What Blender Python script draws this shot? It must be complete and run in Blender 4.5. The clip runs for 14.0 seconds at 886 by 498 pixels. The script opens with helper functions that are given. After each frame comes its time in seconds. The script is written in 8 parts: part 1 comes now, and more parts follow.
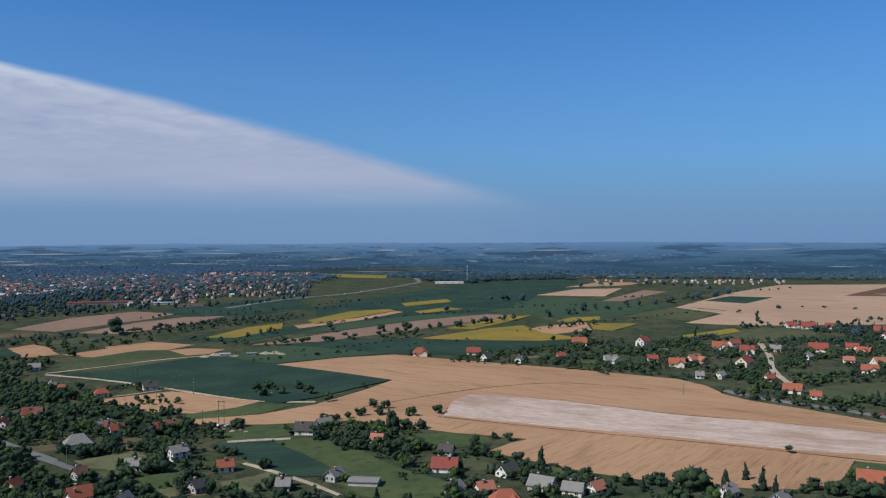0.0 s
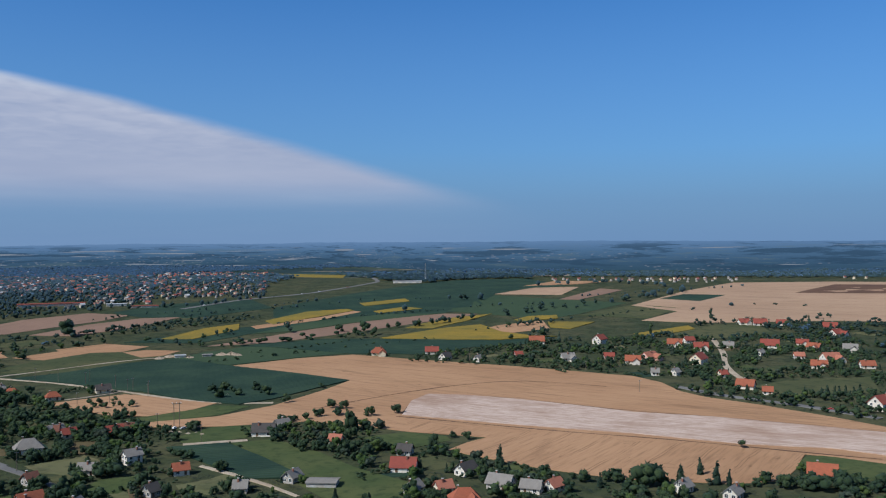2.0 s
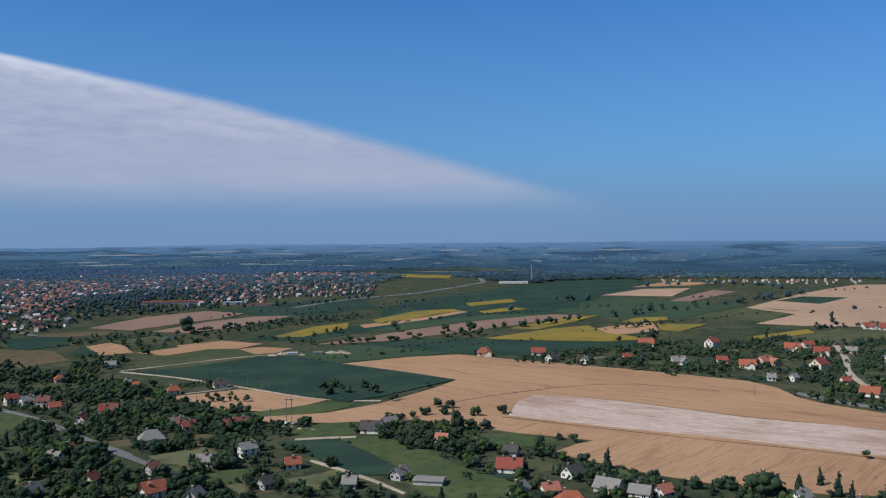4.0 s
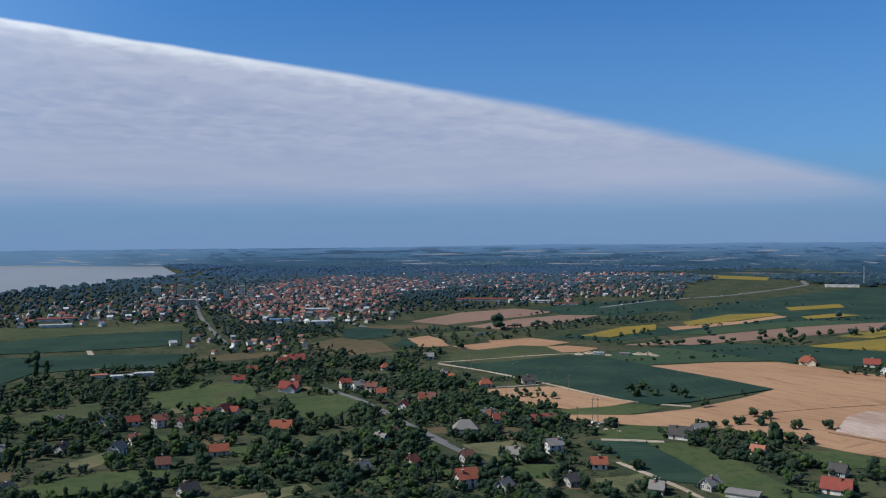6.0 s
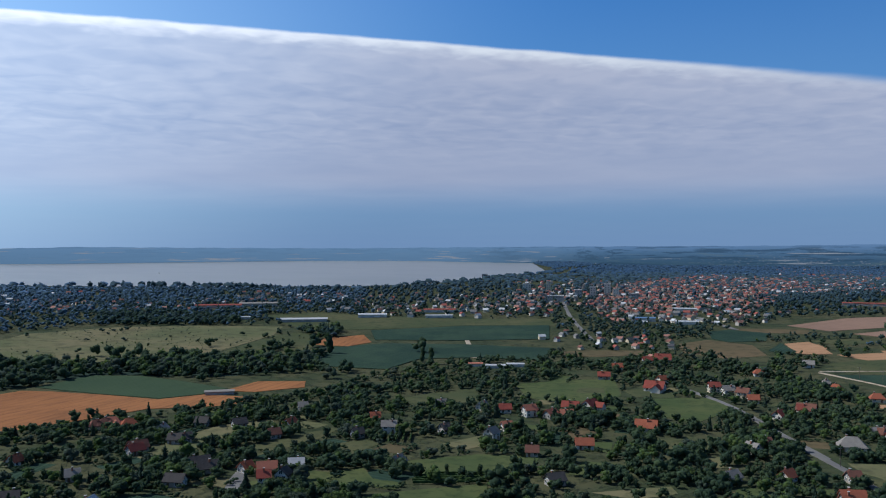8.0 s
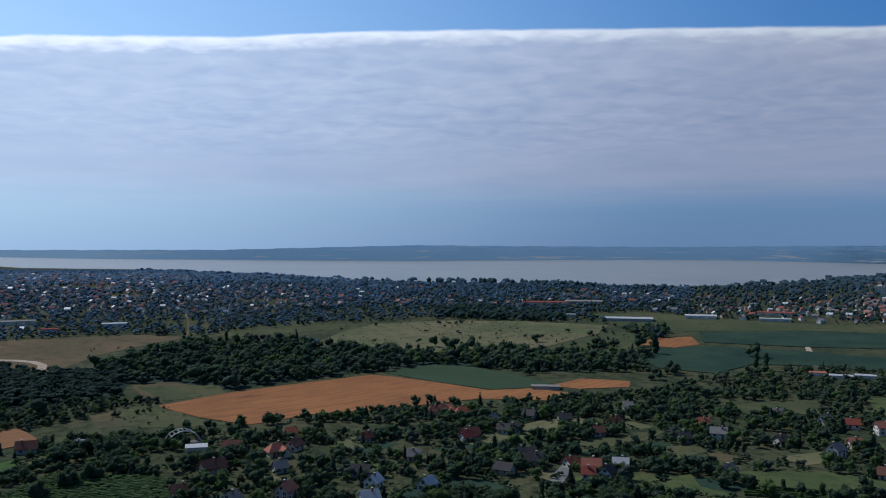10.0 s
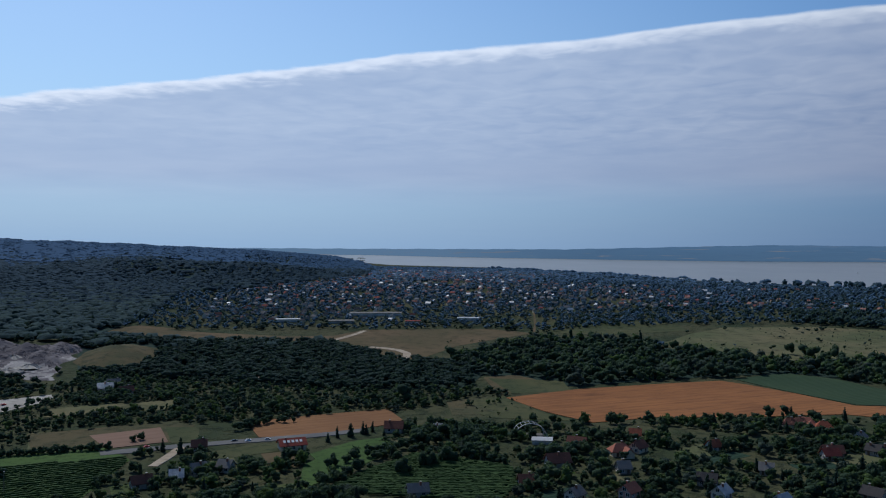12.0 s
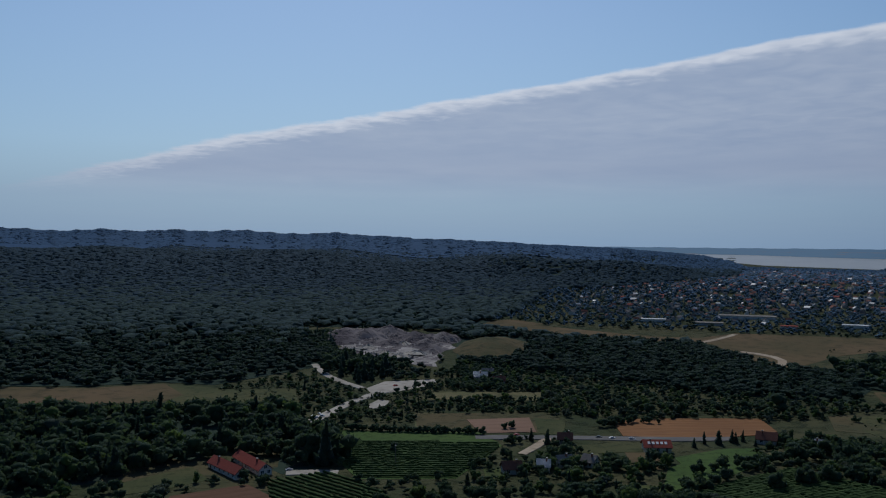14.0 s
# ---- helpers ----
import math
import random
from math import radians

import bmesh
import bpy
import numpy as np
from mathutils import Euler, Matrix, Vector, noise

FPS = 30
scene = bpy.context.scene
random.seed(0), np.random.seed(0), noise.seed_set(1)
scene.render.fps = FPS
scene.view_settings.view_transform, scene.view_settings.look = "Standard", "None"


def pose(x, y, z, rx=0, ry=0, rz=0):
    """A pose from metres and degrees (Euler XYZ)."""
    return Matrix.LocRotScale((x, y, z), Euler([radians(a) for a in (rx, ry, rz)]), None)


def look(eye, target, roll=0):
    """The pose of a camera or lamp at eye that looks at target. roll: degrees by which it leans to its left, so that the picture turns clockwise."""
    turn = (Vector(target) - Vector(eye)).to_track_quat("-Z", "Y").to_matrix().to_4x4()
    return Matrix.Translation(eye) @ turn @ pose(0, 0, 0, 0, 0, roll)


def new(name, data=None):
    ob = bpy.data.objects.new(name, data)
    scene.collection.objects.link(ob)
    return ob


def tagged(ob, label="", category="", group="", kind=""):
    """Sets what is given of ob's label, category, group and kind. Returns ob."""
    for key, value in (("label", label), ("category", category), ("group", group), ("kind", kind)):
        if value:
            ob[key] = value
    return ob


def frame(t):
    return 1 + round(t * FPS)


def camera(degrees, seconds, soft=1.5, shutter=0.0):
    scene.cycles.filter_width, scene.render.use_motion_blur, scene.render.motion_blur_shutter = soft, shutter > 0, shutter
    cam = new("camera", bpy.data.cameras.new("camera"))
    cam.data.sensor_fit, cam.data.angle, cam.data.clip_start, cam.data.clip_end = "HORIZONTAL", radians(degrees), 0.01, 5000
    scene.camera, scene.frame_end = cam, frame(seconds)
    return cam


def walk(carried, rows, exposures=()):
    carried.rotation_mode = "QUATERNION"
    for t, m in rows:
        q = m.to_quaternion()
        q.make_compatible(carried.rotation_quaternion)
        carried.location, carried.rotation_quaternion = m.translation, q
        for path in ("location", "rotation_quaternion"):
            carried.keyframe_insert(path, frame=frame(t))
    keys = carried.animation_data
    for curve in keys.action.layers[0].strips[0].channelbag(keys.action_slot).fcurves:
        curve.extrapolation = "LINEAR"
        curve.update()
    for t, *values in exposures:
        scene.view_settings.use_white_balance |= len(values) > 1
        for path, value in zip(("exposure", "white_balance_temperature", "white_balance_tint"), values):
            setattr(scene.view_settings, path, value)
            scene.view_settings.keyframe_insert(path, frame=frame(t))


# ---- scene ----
# ---- the camera: it hangs still above the vineyards and turns to its left ----
EYE = 88.0
cam = camera(54.29, 14.0, soft=1.15)
ROWS = [
    (0.0, 0.000, -0.086, -0.245),
    (0.5, -1.182, -0.113, -0.288),
    (1.0, -1.816, -0.135, -0.336),
    (1.5, -2.380, -0.158, -0.407),
    (2.0, -2.777, -0.144, -0.436),
    (2.5, -2.596, -0.134, -0.438),
    (3.0, -1.372, -0.113, -0.443),
    (3.5, 0.903, -0.087, -0.449),
    (4.0, 4.239, -0.066, -0.455),
    (4.5, 8.645, -0.057, -0.457),
    (5.0, 13.689, -0.024, -0.411),
    (5.5, 18.721, 0.027, -0.324),
    (6.0, 24.374, 0.046, -0.303),
    (6.5, 31.827, 0.053, -0.181),
    (7.0, 37.658, 0.029, -0.115),
    (7.5, 42.968, 0.053, -0.057),
    (8.0, 48.285, -0.025, 0.013),
    (8.5, 53.582, -0.039, 0.025),
    (9.0, 58.867, -0.074, 0.054),
    (9.5, 64.184, -0.116, 0.088),
    (10.0, 69.579, -0.151, 0.117),
    (10.5, 75.096, -0.165, 0.129),
    (11.0, 80.688, -0.223, 0.144),
    (11.5, 86.304, -0.268, 0.187),
    (12.0, 92.094, -0.244, 0.244),
    (12.5, 98.054, -0.256, 0.349),
    (13.0, 104.057, -0.347, 0.406),
    (13.5, 110.016, -0.412, 0.426),
    (14.0, 115.967, -0.471, 0.453),
]
walk(cam, [(t, pose(0, 0, EYE, 90 + pitch, 0, yaw) @ pose(0, 0, 0, 0, 0, roll)) for t, yaw, pitch, roll in ROWS],
     exposures=[(0.0, 0.08, 5950, 8), (5.0, 0.08, 5950, 8), (8.0, 0.0, 5850, 8), (10.4, -0.34, 5700, 8), (11.0, -0.40, 5690, 8), (12.5, -0.70, 5650, 8), (13.4, -0.76, 5650, 8), (14.0, -1.02, 5900, 9)])

# ---- daylight: high summer sun, a blue sky and one long cloud sheet over the lake ----
SUN_AZ, SUN_EL = 122.0, 45.0


def heading(az):
    """Unit vector of a compass angle, counted to the left from +y, in degrees."""
    return Vector((-math.sin(radians(az)), math.cos(radians(az)), 0))


sun = new("sun", bpy.data.lights.new("sun", "SUN"))
sun.data.energy, sun.data.angle, sun.data.color = 4.3, radians(0.6), (1.0, 0.95, 0.86)
to_sun = heading(SUN_AZ) * math.cos(radians(SUN_EL)) + Vector((0, 0, math.sin(radians(SUN_EL))))
sun.matrix_world = look(to_sun * 900, (0, 0, 0))


class Nodes:
    """Short calls to build a node tree."""

    def __init__(self, tree):
        self.t = tree
        tree.nodes.clear()

    def add(self, kind, ins=None, op="", kind_of="", blend="", ease="", clamp=False):
        n = self.t.nodes.new(kind)
        if op:
            n.operation, n.use_clamp = op, clamp
        if kind_of:
            n.data_type = kind_of
        if blend:
            n.blend_type = blend
        if ease:
            n.interpolation_type = ease
        for k, v in (ins or {}).items():
            if isinstance(v, bpy.types.NodeSocket):
                self.t.links.new(v, n.inputs[k])
            else:
                n.inputs[k].default_value = v
        return n

    def math(self, op, a, b=0.0, clamp=False):
        return self.add("ShaderNodeMath", {0: a, 1: b}, op=op, clamp=clamp).outputs[0]

    def ramp(self, fac, stops, mode="LINEAR"):
        n = self.add("ShaderNodeValToRGB", {0: fac})
        n.color_ramp.interpolation = mode
        e = n.color_ramp.elements
        while len(e) < len(stops):
            e.new(0.5)
        for el, (p, c) in zip(e, stops):
            el.position = p
            el.color = (*c, 1) if isinstance(c, tuple) else (c, c, c, 1)
        return n.outputs[0]

    def mix(self, fac, a, b, mode="MIX"):
        n = self.add("ShaderNodeMix", {0: fac, 6: a, 7: b}, kind_of="RGBA", blend=mode)
        return n.outputs[2]

    def smooth(self, x, lo, hi):
        n = self.add("ShaderNodeMapRange", {0: x, 1: lo, 2: hi}, ease="SMOOTHSTEP")
        return n.outputs[0]

    def noise(self, vec, scale, detail=3.0, rough=0.55, distortion=0.0):
        return self.add("ShaderNodeTexNoise", {"Vector": vec, "Scale": scale, "Detail": detail, "Roughness": rough, "Distortion": distortion}).outputs[0]


world = bpy.data.worlds.new("world")
scene.world = world
world.use_nodes = True
w = Nodes(world.node_tree)
ray_dir = w.add("ShaderNodeTexCoord").outputs["Generated"]
sep = w.add("ShaderNodeSeparateXYZ", {0: ray_dir})
sx, sy, sz = sep.outputs
flat = w.math("SQRT", w.math("ADD", w.math("MULTIPLY", sx, sx), w.math("MULTIPLY", sy, sy)))
climb = w.math("DIVIDE", sz, w.math("MAXIMUM", flat, 0.001))
sky = w.add("ShaderNodeTexSky")
sky.sky_type, sky.sun_disc = "NISHITA", False
sky.sun_elevation, sky.sun_rotation = radians(SUN_EL), radians(-SUN_AZ)
sky.altitude, sky.air_density, sky.dust_density, sky.ozone_density = 300.0, 1.0, 0.6, 3.0
# tinted deeper blue low down, where the camera looks, the plain sky higher up
deep = w.mix(1.0, sky.outputs[0], w.mix(w.smooth(climb, 0.36, 0.85), (0.46, 0.86, 1.25, 1), (0.95, 0.97, 0.98, 1)), "MULTIPLY")
# blue-grey haze low over the horizon
haze_f = w.ramp(climb, [(0.0, 1.0), (0.05, 0.85), (0.11, 0.45), (0.3, 0.0)])
# the cloud sheet: a level deck whose straight edge runs across the sky
CLOUD_AZ, CLOUD_TOP, CLOUD_SINK = 67.9, 0.268, -0.016
cn = heading(CLOUD_AZ)
side = w.math("ADD", w.math("MULTIPLY", sx, cn.x), w.math("MULTIPLY", sy, cn.y))
along = w.math("ADD", w.math("MULTIPLY", sx, -cn.y), w.math("MULTIPLY", sy, cn.x))
edge = w.math("ADD", w.math("MULTIPLY", w.math("DIVIDE", side, w.math("MAXIMUM", flat, 0.001)), CLOUD_TOP), CLOUD_SINK)
around = w.math("ADD", w.math("MULTIPLY", along, 0.5), 0.5)
# the edge is not quite straight: it bows and dips by a few metres along its length
bow = w.ramp(around, [(0.03, 0.47), (0.07, 0.77), (0.12, 0.92), (0.2, 0.83), (0.28, 0.73), (0.42, 0.63), (0.57, 0.57), (0.63, 0.40), (0.72, 0.55), (0.81, 0.50), (0.89, 0.63), (0.94, 0.90), (0.98, 0.70)])
edge = w.math("ADD", edge, w.math("SUBTRACT", w.math("MULTIPLY", bow, 0.03), 0.02))
deck_x = w.math("DIVIDE", along, w.math("ADD", w.math("MAXIMUM", sz, 0.0), 0.06))
deck_y = w.math("DIVIDE", side, w.math("ADD", w.math("MAXIMUM", sz, 0.0), 0.06))
deck = w.add("ShaderNodeCombineXYZ", {0: deck_x, 1: deck_y, 2: 0.0}).outputs[0]
# the sheet is combed out to the right of the lake and smooth over the hills
calm = w.ramp(around, [(0.30, 1.0), (0.60, 0.95), (0.85, 0.38)])
rough_edge = w.math("MULTIPLY", w.math("MULTIPLY", w.math("SUBTRACT", w.noise(deck, 3.4, 6.0, 0.62), 0.5), 0.020), w.math("SUBTRACT", 1.25, calm))
below = w.math("SUBTRACT", w.math("ADD", w.math("ADD", edge, 0.001), rough_edge), climb)
blur = w.math("ADD", w.math("MULTIPLY", w.math("MULTIPLY", w.smooth(edge, 0.24, 0.10), 0.012), w.math("MULTIPLY", calm, calm)), 0.003)
crisp = w.math("MULTIPLY", w.smooth(w.math("DIVIDE", below, blur), -0.5, 1.0), w.smooth(edge, 0.02, 0.085))
# small rippled cells under the sheet, wide slow swells, and a bright shelf along the edge
ripple = w.noise(deck, 1.1, 3.0, 0.5, 0.3)
cells = w.noise(deck, 5.2, 2.5, 0.5, 0.5)
fine = w.noise(deck, 9.0, 2.0, 0.5, 0.3)
near_edge = w.smooth(below, 0.20, 0.02)
high = w.smooth(climb, 0.075, 0.15)
shelf = w.math("MULTIPLY", w.smooth(w.math("ADD", below, w.math("MULTIPLY", w.math("SUBTRACT", cells, 0.5), 0.02)), 0.050, 0.030), w.math("MULTIPLY", w.smooth(around, 0.45, 0.30), w.smooth(around, 0.05, 0.22)))
mottle = w.math("ADD", w.math("MULTIPLY", w.math("SUBTRACT", ripple, 0.5), 0.75), w.math("MULTIPLY", w.math("MULTIPLY", w.math("SUBTRACT", cells, 0.5), 1.35), w.math("MULTIPLY", high, w.math("ADD", calm, 0.1))))
body = w.math("ADD", w.math("ADD", mottle, w.math("MULTIPLY", shelf, 0.34)), w.math("ADD", 0.30, w.math("MULTIPLY", near_edge, 0.22)), True)
cloud_c = w.mix(body, (3.5, 4.0, 5.5, 1), (5.3, 5.45, 6.5, 1))
rim = w.math("MULTIPLY", w.smooth(w.math("ADD", below, w.math("MULTIPLY", w.math("SUBTRACT", fine, 0.5), 0.020)), 0.020, 0.0), w.smooth(w.math("SUBTRACT", edge, w.math("MULTIPLY", calm, 0.10)), -0.01, 0.10))
rim = w.math("MULTIPLY", rim, w.smooth(around, 0.06, 0.30))
veil = w.smooth(climb, 0.035, 0.085)
cover = w.math("MULTIPLY", w.math("MULTIPLY", crisp, 0.95), w.math("ADD", w.math("MULTIPLY", veil, 0.9), 0.10))
# the air is brighter toward the sun, where it scatters forward
toward = w.math("ADD", w.math("ADD", w.math("MULTIPLY", sx, to_sun.x), w.math("MULTIPLY", sy, to_sun.y)), w.math("MULTIPLY", sz, to_sun.z))
glow = w.math("MULTIPLY", w.smooth(toward, 0.25, 0.85), w.smooth(climb, 0.75, 0.3))


def lit(r, g, b):
    return w.add("ShaderNodeCombineXYZ", {i: w.math("ADD", w.math("MULTIPLY", glow, v), 1.0) for i, v in enumerate((r, g, b))}).outputs[0]


deep = w.mix(1.0, deep, lit(2.75, 1.05, 0.38), "MULTIPLY")
hazy = w.mix(haze_f, deep, w.mix(1.0, (1.85, 3.05, 5.0, 1), lit(2.6, 1.95, 1.30), "MULTIPLY"))
cloud_c = w.mix(1.0, cloud_c, lit(0.78, 0.90, 0.86), "MULTIPLY")
cloud_c = w.mix(w.math("MULTIPLY", rim, 0.9), cloud_c, w.mix(1.0, (9.0, 9.1, 9.3, 1), lit(0.72, 0.70, 0.72), "MULTIPLY"))
full_sky = w.mix(cover, hazy, cloud_c)
bg = w.add("ShaderNodeBackground", {0: full_sky, 1: 0.085})
w.t.links.new(bg.outputs[0], w.add("ShaderNodeOutputWorld").inputs[0])


# ---- materials ----
def surface(name, build, rough=0.9, bump=None, **principled):
    """A material; build(n, coords) gives the colour socket and, or not, the height socket."""
    m = bpy.data.materials.new(name)
    m.use_nodes = True
    n = Nodes(m.node_tree)
    tc = n.add("ShaderNodeTexCoord")
    colour, height = build(n, tc.outputs["Object"], n.add("ShaderNodeNewGeometry"))
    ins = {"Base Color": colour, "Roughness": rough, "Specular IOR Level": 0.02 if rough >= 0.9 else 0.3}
    if rough >= 0.9:
        # a blue sheen that grows at flat angles, standing in for distance haze
        ins.update({"Sheen Weight": 0.022, "Sheen Roughness": 0.6, "Sheen Tint": (0.44, 0.64, 1.0, 1.0)})
    ins.update(principled)
    if height is not None and bump:
        ins["Normal"] = n.add("ShaderNodeBump", {"Strength": bump[0], "Distance": bump[1], "Height": height}).outputs[0]
    p = n.add("ShaderNodeBsdfPrincipled", ins)
    n.t.links.new(p.outputs[0], n.add("ShaderNodeOutputMaterial").inputs[0])
    return m


def two_scale(a, b, c, big, small):
    """Base colours a and b in large patches, c in small flecks."""
    def build(n, co, geo):
        pos = geo.outputs["Position"]
        f = n.smooth(n.noise(pos, big, 4.0), 0.35, 0.65)
        g = n.smooth(n.noise(pos, small, 4.0, 0.65), 0.45, 0.7)
        return n.mix(n.math("MULTIPLY", g, 0.75), n.mix(f, (*a, 1), (*b, 1)), (*c, 1)), g
    return build


def rows_of(a, b, c, pitch, strength=0.5, big=0.02, lines=0.0):
    """A crop in rows along the object's own x, with patchy growth and, if lines, tramlines that far apart."""
    def build(n, co, geo):
        pos = geo.outputs["Position"]
        s = n.add("ShaderNodeSeparateXYZ", {0: co})
        wob = n.math("MULTIPLY", n.math("SUBTRACT", n.noise(pos, 0.01, 2.0), 0.5), 14.0)
        y = n.math("ADD", s.outputs[1], wob)
        wave = n.math("ABSOLUTE", n.math("SINE", n.math("MULTIPLY", y, math.pi / pitch)))
        patch = n.smooth(n.noise(pos, big, 5.0, 0.6), 0.35, 0.68)
        grain = n.noise(n.add("ShaderNodeMapping", {0: co, 3: (0.05, 0.6, 0.6)}).outputs[0], 1.0, 5.0, 0.7)
        col = n.mix(patch, (*a, 1), (*b, 1))
        col = n.mix(n.math("MULTIPLY", n.smooth(grain, 0.45, 0.75), 0.6), col, (*c, 1))
        col = n.mix(n.math("MULTIPLY", n.smooth(wave, 0.5, 0.0), strength), col, (*c, 1))
        if lines:
            # pairs of wheel tracks, and flecks where the crop has been laid flat beside them
            tram = n.math("ABSOLUTE", n.math("SINE", n.math("MULTIPLY", y, math.pi / lines)))
            pair = n.smooth(n.math("ABSOLUTE", n.math("SUBTRACT", tram, 0.13)), 0.055, 0.02)
            col = n.mix(n.math("MULTIPLY", n.math("MULTIPLY", pair, n.smooth(n.noise(pos, 0.03, 3.0, 0.65), 0.40, 0.56)), 0.7), col, (*c, 1))
            laid = n.smooth(n.noise(n.add("ShaderNodeMapping", {0: co, 3: (0.09, 0.32, 0.2)}).outputs[0], 1.0, 4.0, 0.6), 0.62, 0.70)
            col = n.mix(n.math("MULTIPLY", n.math("MULTIPLY", laid, n.smooth(n.noise(pos, 0.012, 3.0), 0.48, 0.62)), 0.8), col, (*c, 1))
        dirt = n.smooth(n.noise(n.add("ShaderNodeMapping", {0: co, 3: (0.012, 0.06, 0.05)}).outputs[0], 1.0, 6.0, 0.7, 0.6), 0.52, 0.72)
        col = n.mix(n.math("MULTIPLY", dirt, 0.55), col, (*c, 1))
        return col, wave
    return build


MAT = {}
MAT["scrub"] = surface("scrub_grass", two_scale((0.040, 0.050, 0.022), (0.072, 0.070, 0.033), (0.020, 0.027, 0.012), 0.03, 0.16), 0.95, (0.7, 0.9))
MAT["forest_floor"] = surface("forest_floor", two_scale((0.026, 0.042, 0.030), (0.034, 0.052, 0.036), (0.020, 0.032, 0.024), 0.01, 0.12), 0.95, (0.6, 0.8))
MAT["meadow"] = surface("meadow_grass", two_scale((0.056, 0.066, 0.027), (0.086, 0.084, 0.037), (0.030, 0.040, 0.017), 0.02, 0.16), 0.95, (0.45, 0.35))
MAT["lawn"] = surface("lawn", two_scale((0.054, 0.074, 0.025), (0.078, 0.090, 0.032), (0.033, 0.047, 0.017), 0.03, 0.2), 0.95, (0.35, 0.25))
MAT["clover"] = surface("fresh_clover", two_scale((0.056, 0.094, 0.026), (0.070, 0.110, 0.031), (0.034, 0.054, 0.018), 0.03, 0.25), 0.95, (0.35, 0.25))
MAT["heath"] = surface("dry_heath", two_scale((0.150, 0.128, 0.066), (0.092, 0.100, 0.044), (0.056, 0.060, 0.028), 0.012, 0.09), 0.95, (0.5, 0.6))
MAT["heath_dark"] = surface("rough_olive_grass", two_scale((0.100, 0.080, 0.040), (0.064, 0.066, 0.031), (0.040, 0.043, 0.022), 0.03, 0.15), 0.95, (0.6, 0.6))
MAT["dryfield"] = surface("dry_grassland", two_scale((0.128, 0.090, 0.048), (0.092, 0.074, 0.036), (0.054, 0.047, 0.023), 0.015, 0.10), 0.95, (0.4, 0.4))
MAT["wheat"] = surface("ripe_wheat", rows_of((0.385, 0.226, 0.124), (0.325, 0.184, 0.098), (0.170, 0.094, 0.050), 4.5, 0.10, 0.010, 17.0), 0.9, (0.25, 0.3))


def cut_stubble(n, co, geo):
    """Pale chalky stubble in fine broken rows, with bare pinkish-brown patches and worn ends."""
    pos = geo.outputs["Position"]
    fine = n.noise(n.add("ShaderNodeMapping", {0: co, 3: (0.10, 0.75, 0.5)}).outputs[0], 1.0, 6.0, 0.75)
    swath = n.noise(n.add("ShaderNodeMapping", {0: co, 3: (0.018, 0.14, 0.1)}).outputs[0], 1.0, 4.0, 0.6, 0.4)
    bare = n.smooth(n.noise(pos, 0.016, 5.0, 0.65), 0.50, 0.66)
    col = n.mix(n.smooth(fine, 0.40, 0.64), (0.50, 0.385, 0.318, 1), (0.34, 0.236, 0.178, 1))
    col = n.mix(n.math("MULTIPLY", n.smooth(swath, 0.50, 0.66), 0.55), col, (0.30, 0.195, 0.140, 1))
    return n.mix(n.math("MULTIPLY", bare, 0.6), col, (0.27, 0.165, 0.108, 1)), fine


MAT["stubble"] = surface("pale_stubble", cut_stubble, 0.95, (0.35, 0.3))
# far grain, its wheat colour lightened in place of distance haze
MAT["hazed_grain"] = surface("hazed_ripe_grain", rows_of((0.395, 0.262, 0.168), (0.330, 0.212, 0.134), (0.215, 0.140, 0.092), 6.0, 0.15, 0.006, 30.0), 0.9, (0.25, 0.3))
MAT["orange"] = surface("ripe_barley", rows_of((0.285, 0.122, 0.045), (0.228, 0.098, 0.038), (0.080, 0.038, 0.018), 6.0, 0.20, 0.012, 13.0), 0.9, (0.3, 0.3))
MAT["tan"] = surface("dry_tan_grain", rows_of((0.250, 0.128, 0.058), (0.205, 0.104, 0.048), (0.120, 0.062, 0.032), 5.0, 0.2, 0.02), 0.95, (0.3, 0.3))
MAT["pink"] = surface("bare_tilled_soil", rows_of((0.235, 0.148, 0.104), (0.200, 0.126, 0.088), (0.140, 0.090, 0.062), 6.0, 0.2, 0.012), 0.95, (0.3, 0.3))
MAT["brown"] = surface("dark_ploughed_soil", rows_of((0.130, 0.072, 0.045), (0.105, 0.060, 0.038), (0.075, 0.045, 0.028), 5.0, 0.3, 0.015), 0.95, (0.4, 0.3))
MAT["maize"] = surface("maize_leaves", rows_of((0.022, 0.042, 0.027), (0.036, 0.060, 0.035), (0.015, 0.029, 0.019), 3.0, 0.3, 0.030), 0.95, (0.5, 0.5))
MAT["beet"] = surface("beet_leaves", rows_of((0.038, 0.061, 0.030), (0.050, 0.073, 0.035), (0.028, 0.046, 0.023), 3.0, 0.3, 0.012), 0.95, (0.4, 0.4))
MAT["sunflower"] = surface("sunflower_heads", rows_of((0.260, 0.172, 0.026), (0.180, 0.140, 0.030), (0.075, 0.082, 0.028), 4.0, 0.5, 0.03), 0.95, (0.4, 0.5))
MAT["vine"] = surface("vine_leaves", two_scale((0.036, 0.062, 0.022), (0.048, 0.078, 0.027), (0.024, 0.042, 0.016), 0.05, 0.5), 0.85, (0.6, 0.4), **{"Specular IOR Level": 0.03})
MAT["gravel"] = surface("white_gravel", two_scale((0.420, 0.385, 0.340), (0.330, 0.298, 0.258), (0.230, 0.205, 0.175), 0.02, 0.2), 0.95, (0.3, 0.15))
MAT["rock"] = surface("quarry_dolomite", two_scale((0.205, 0.182, 0.180), (0.088, 0.076, 0.082), (0.060, 0.052, 0.058), 0.030, 0.15), 0.95, (0.8, 1.5))
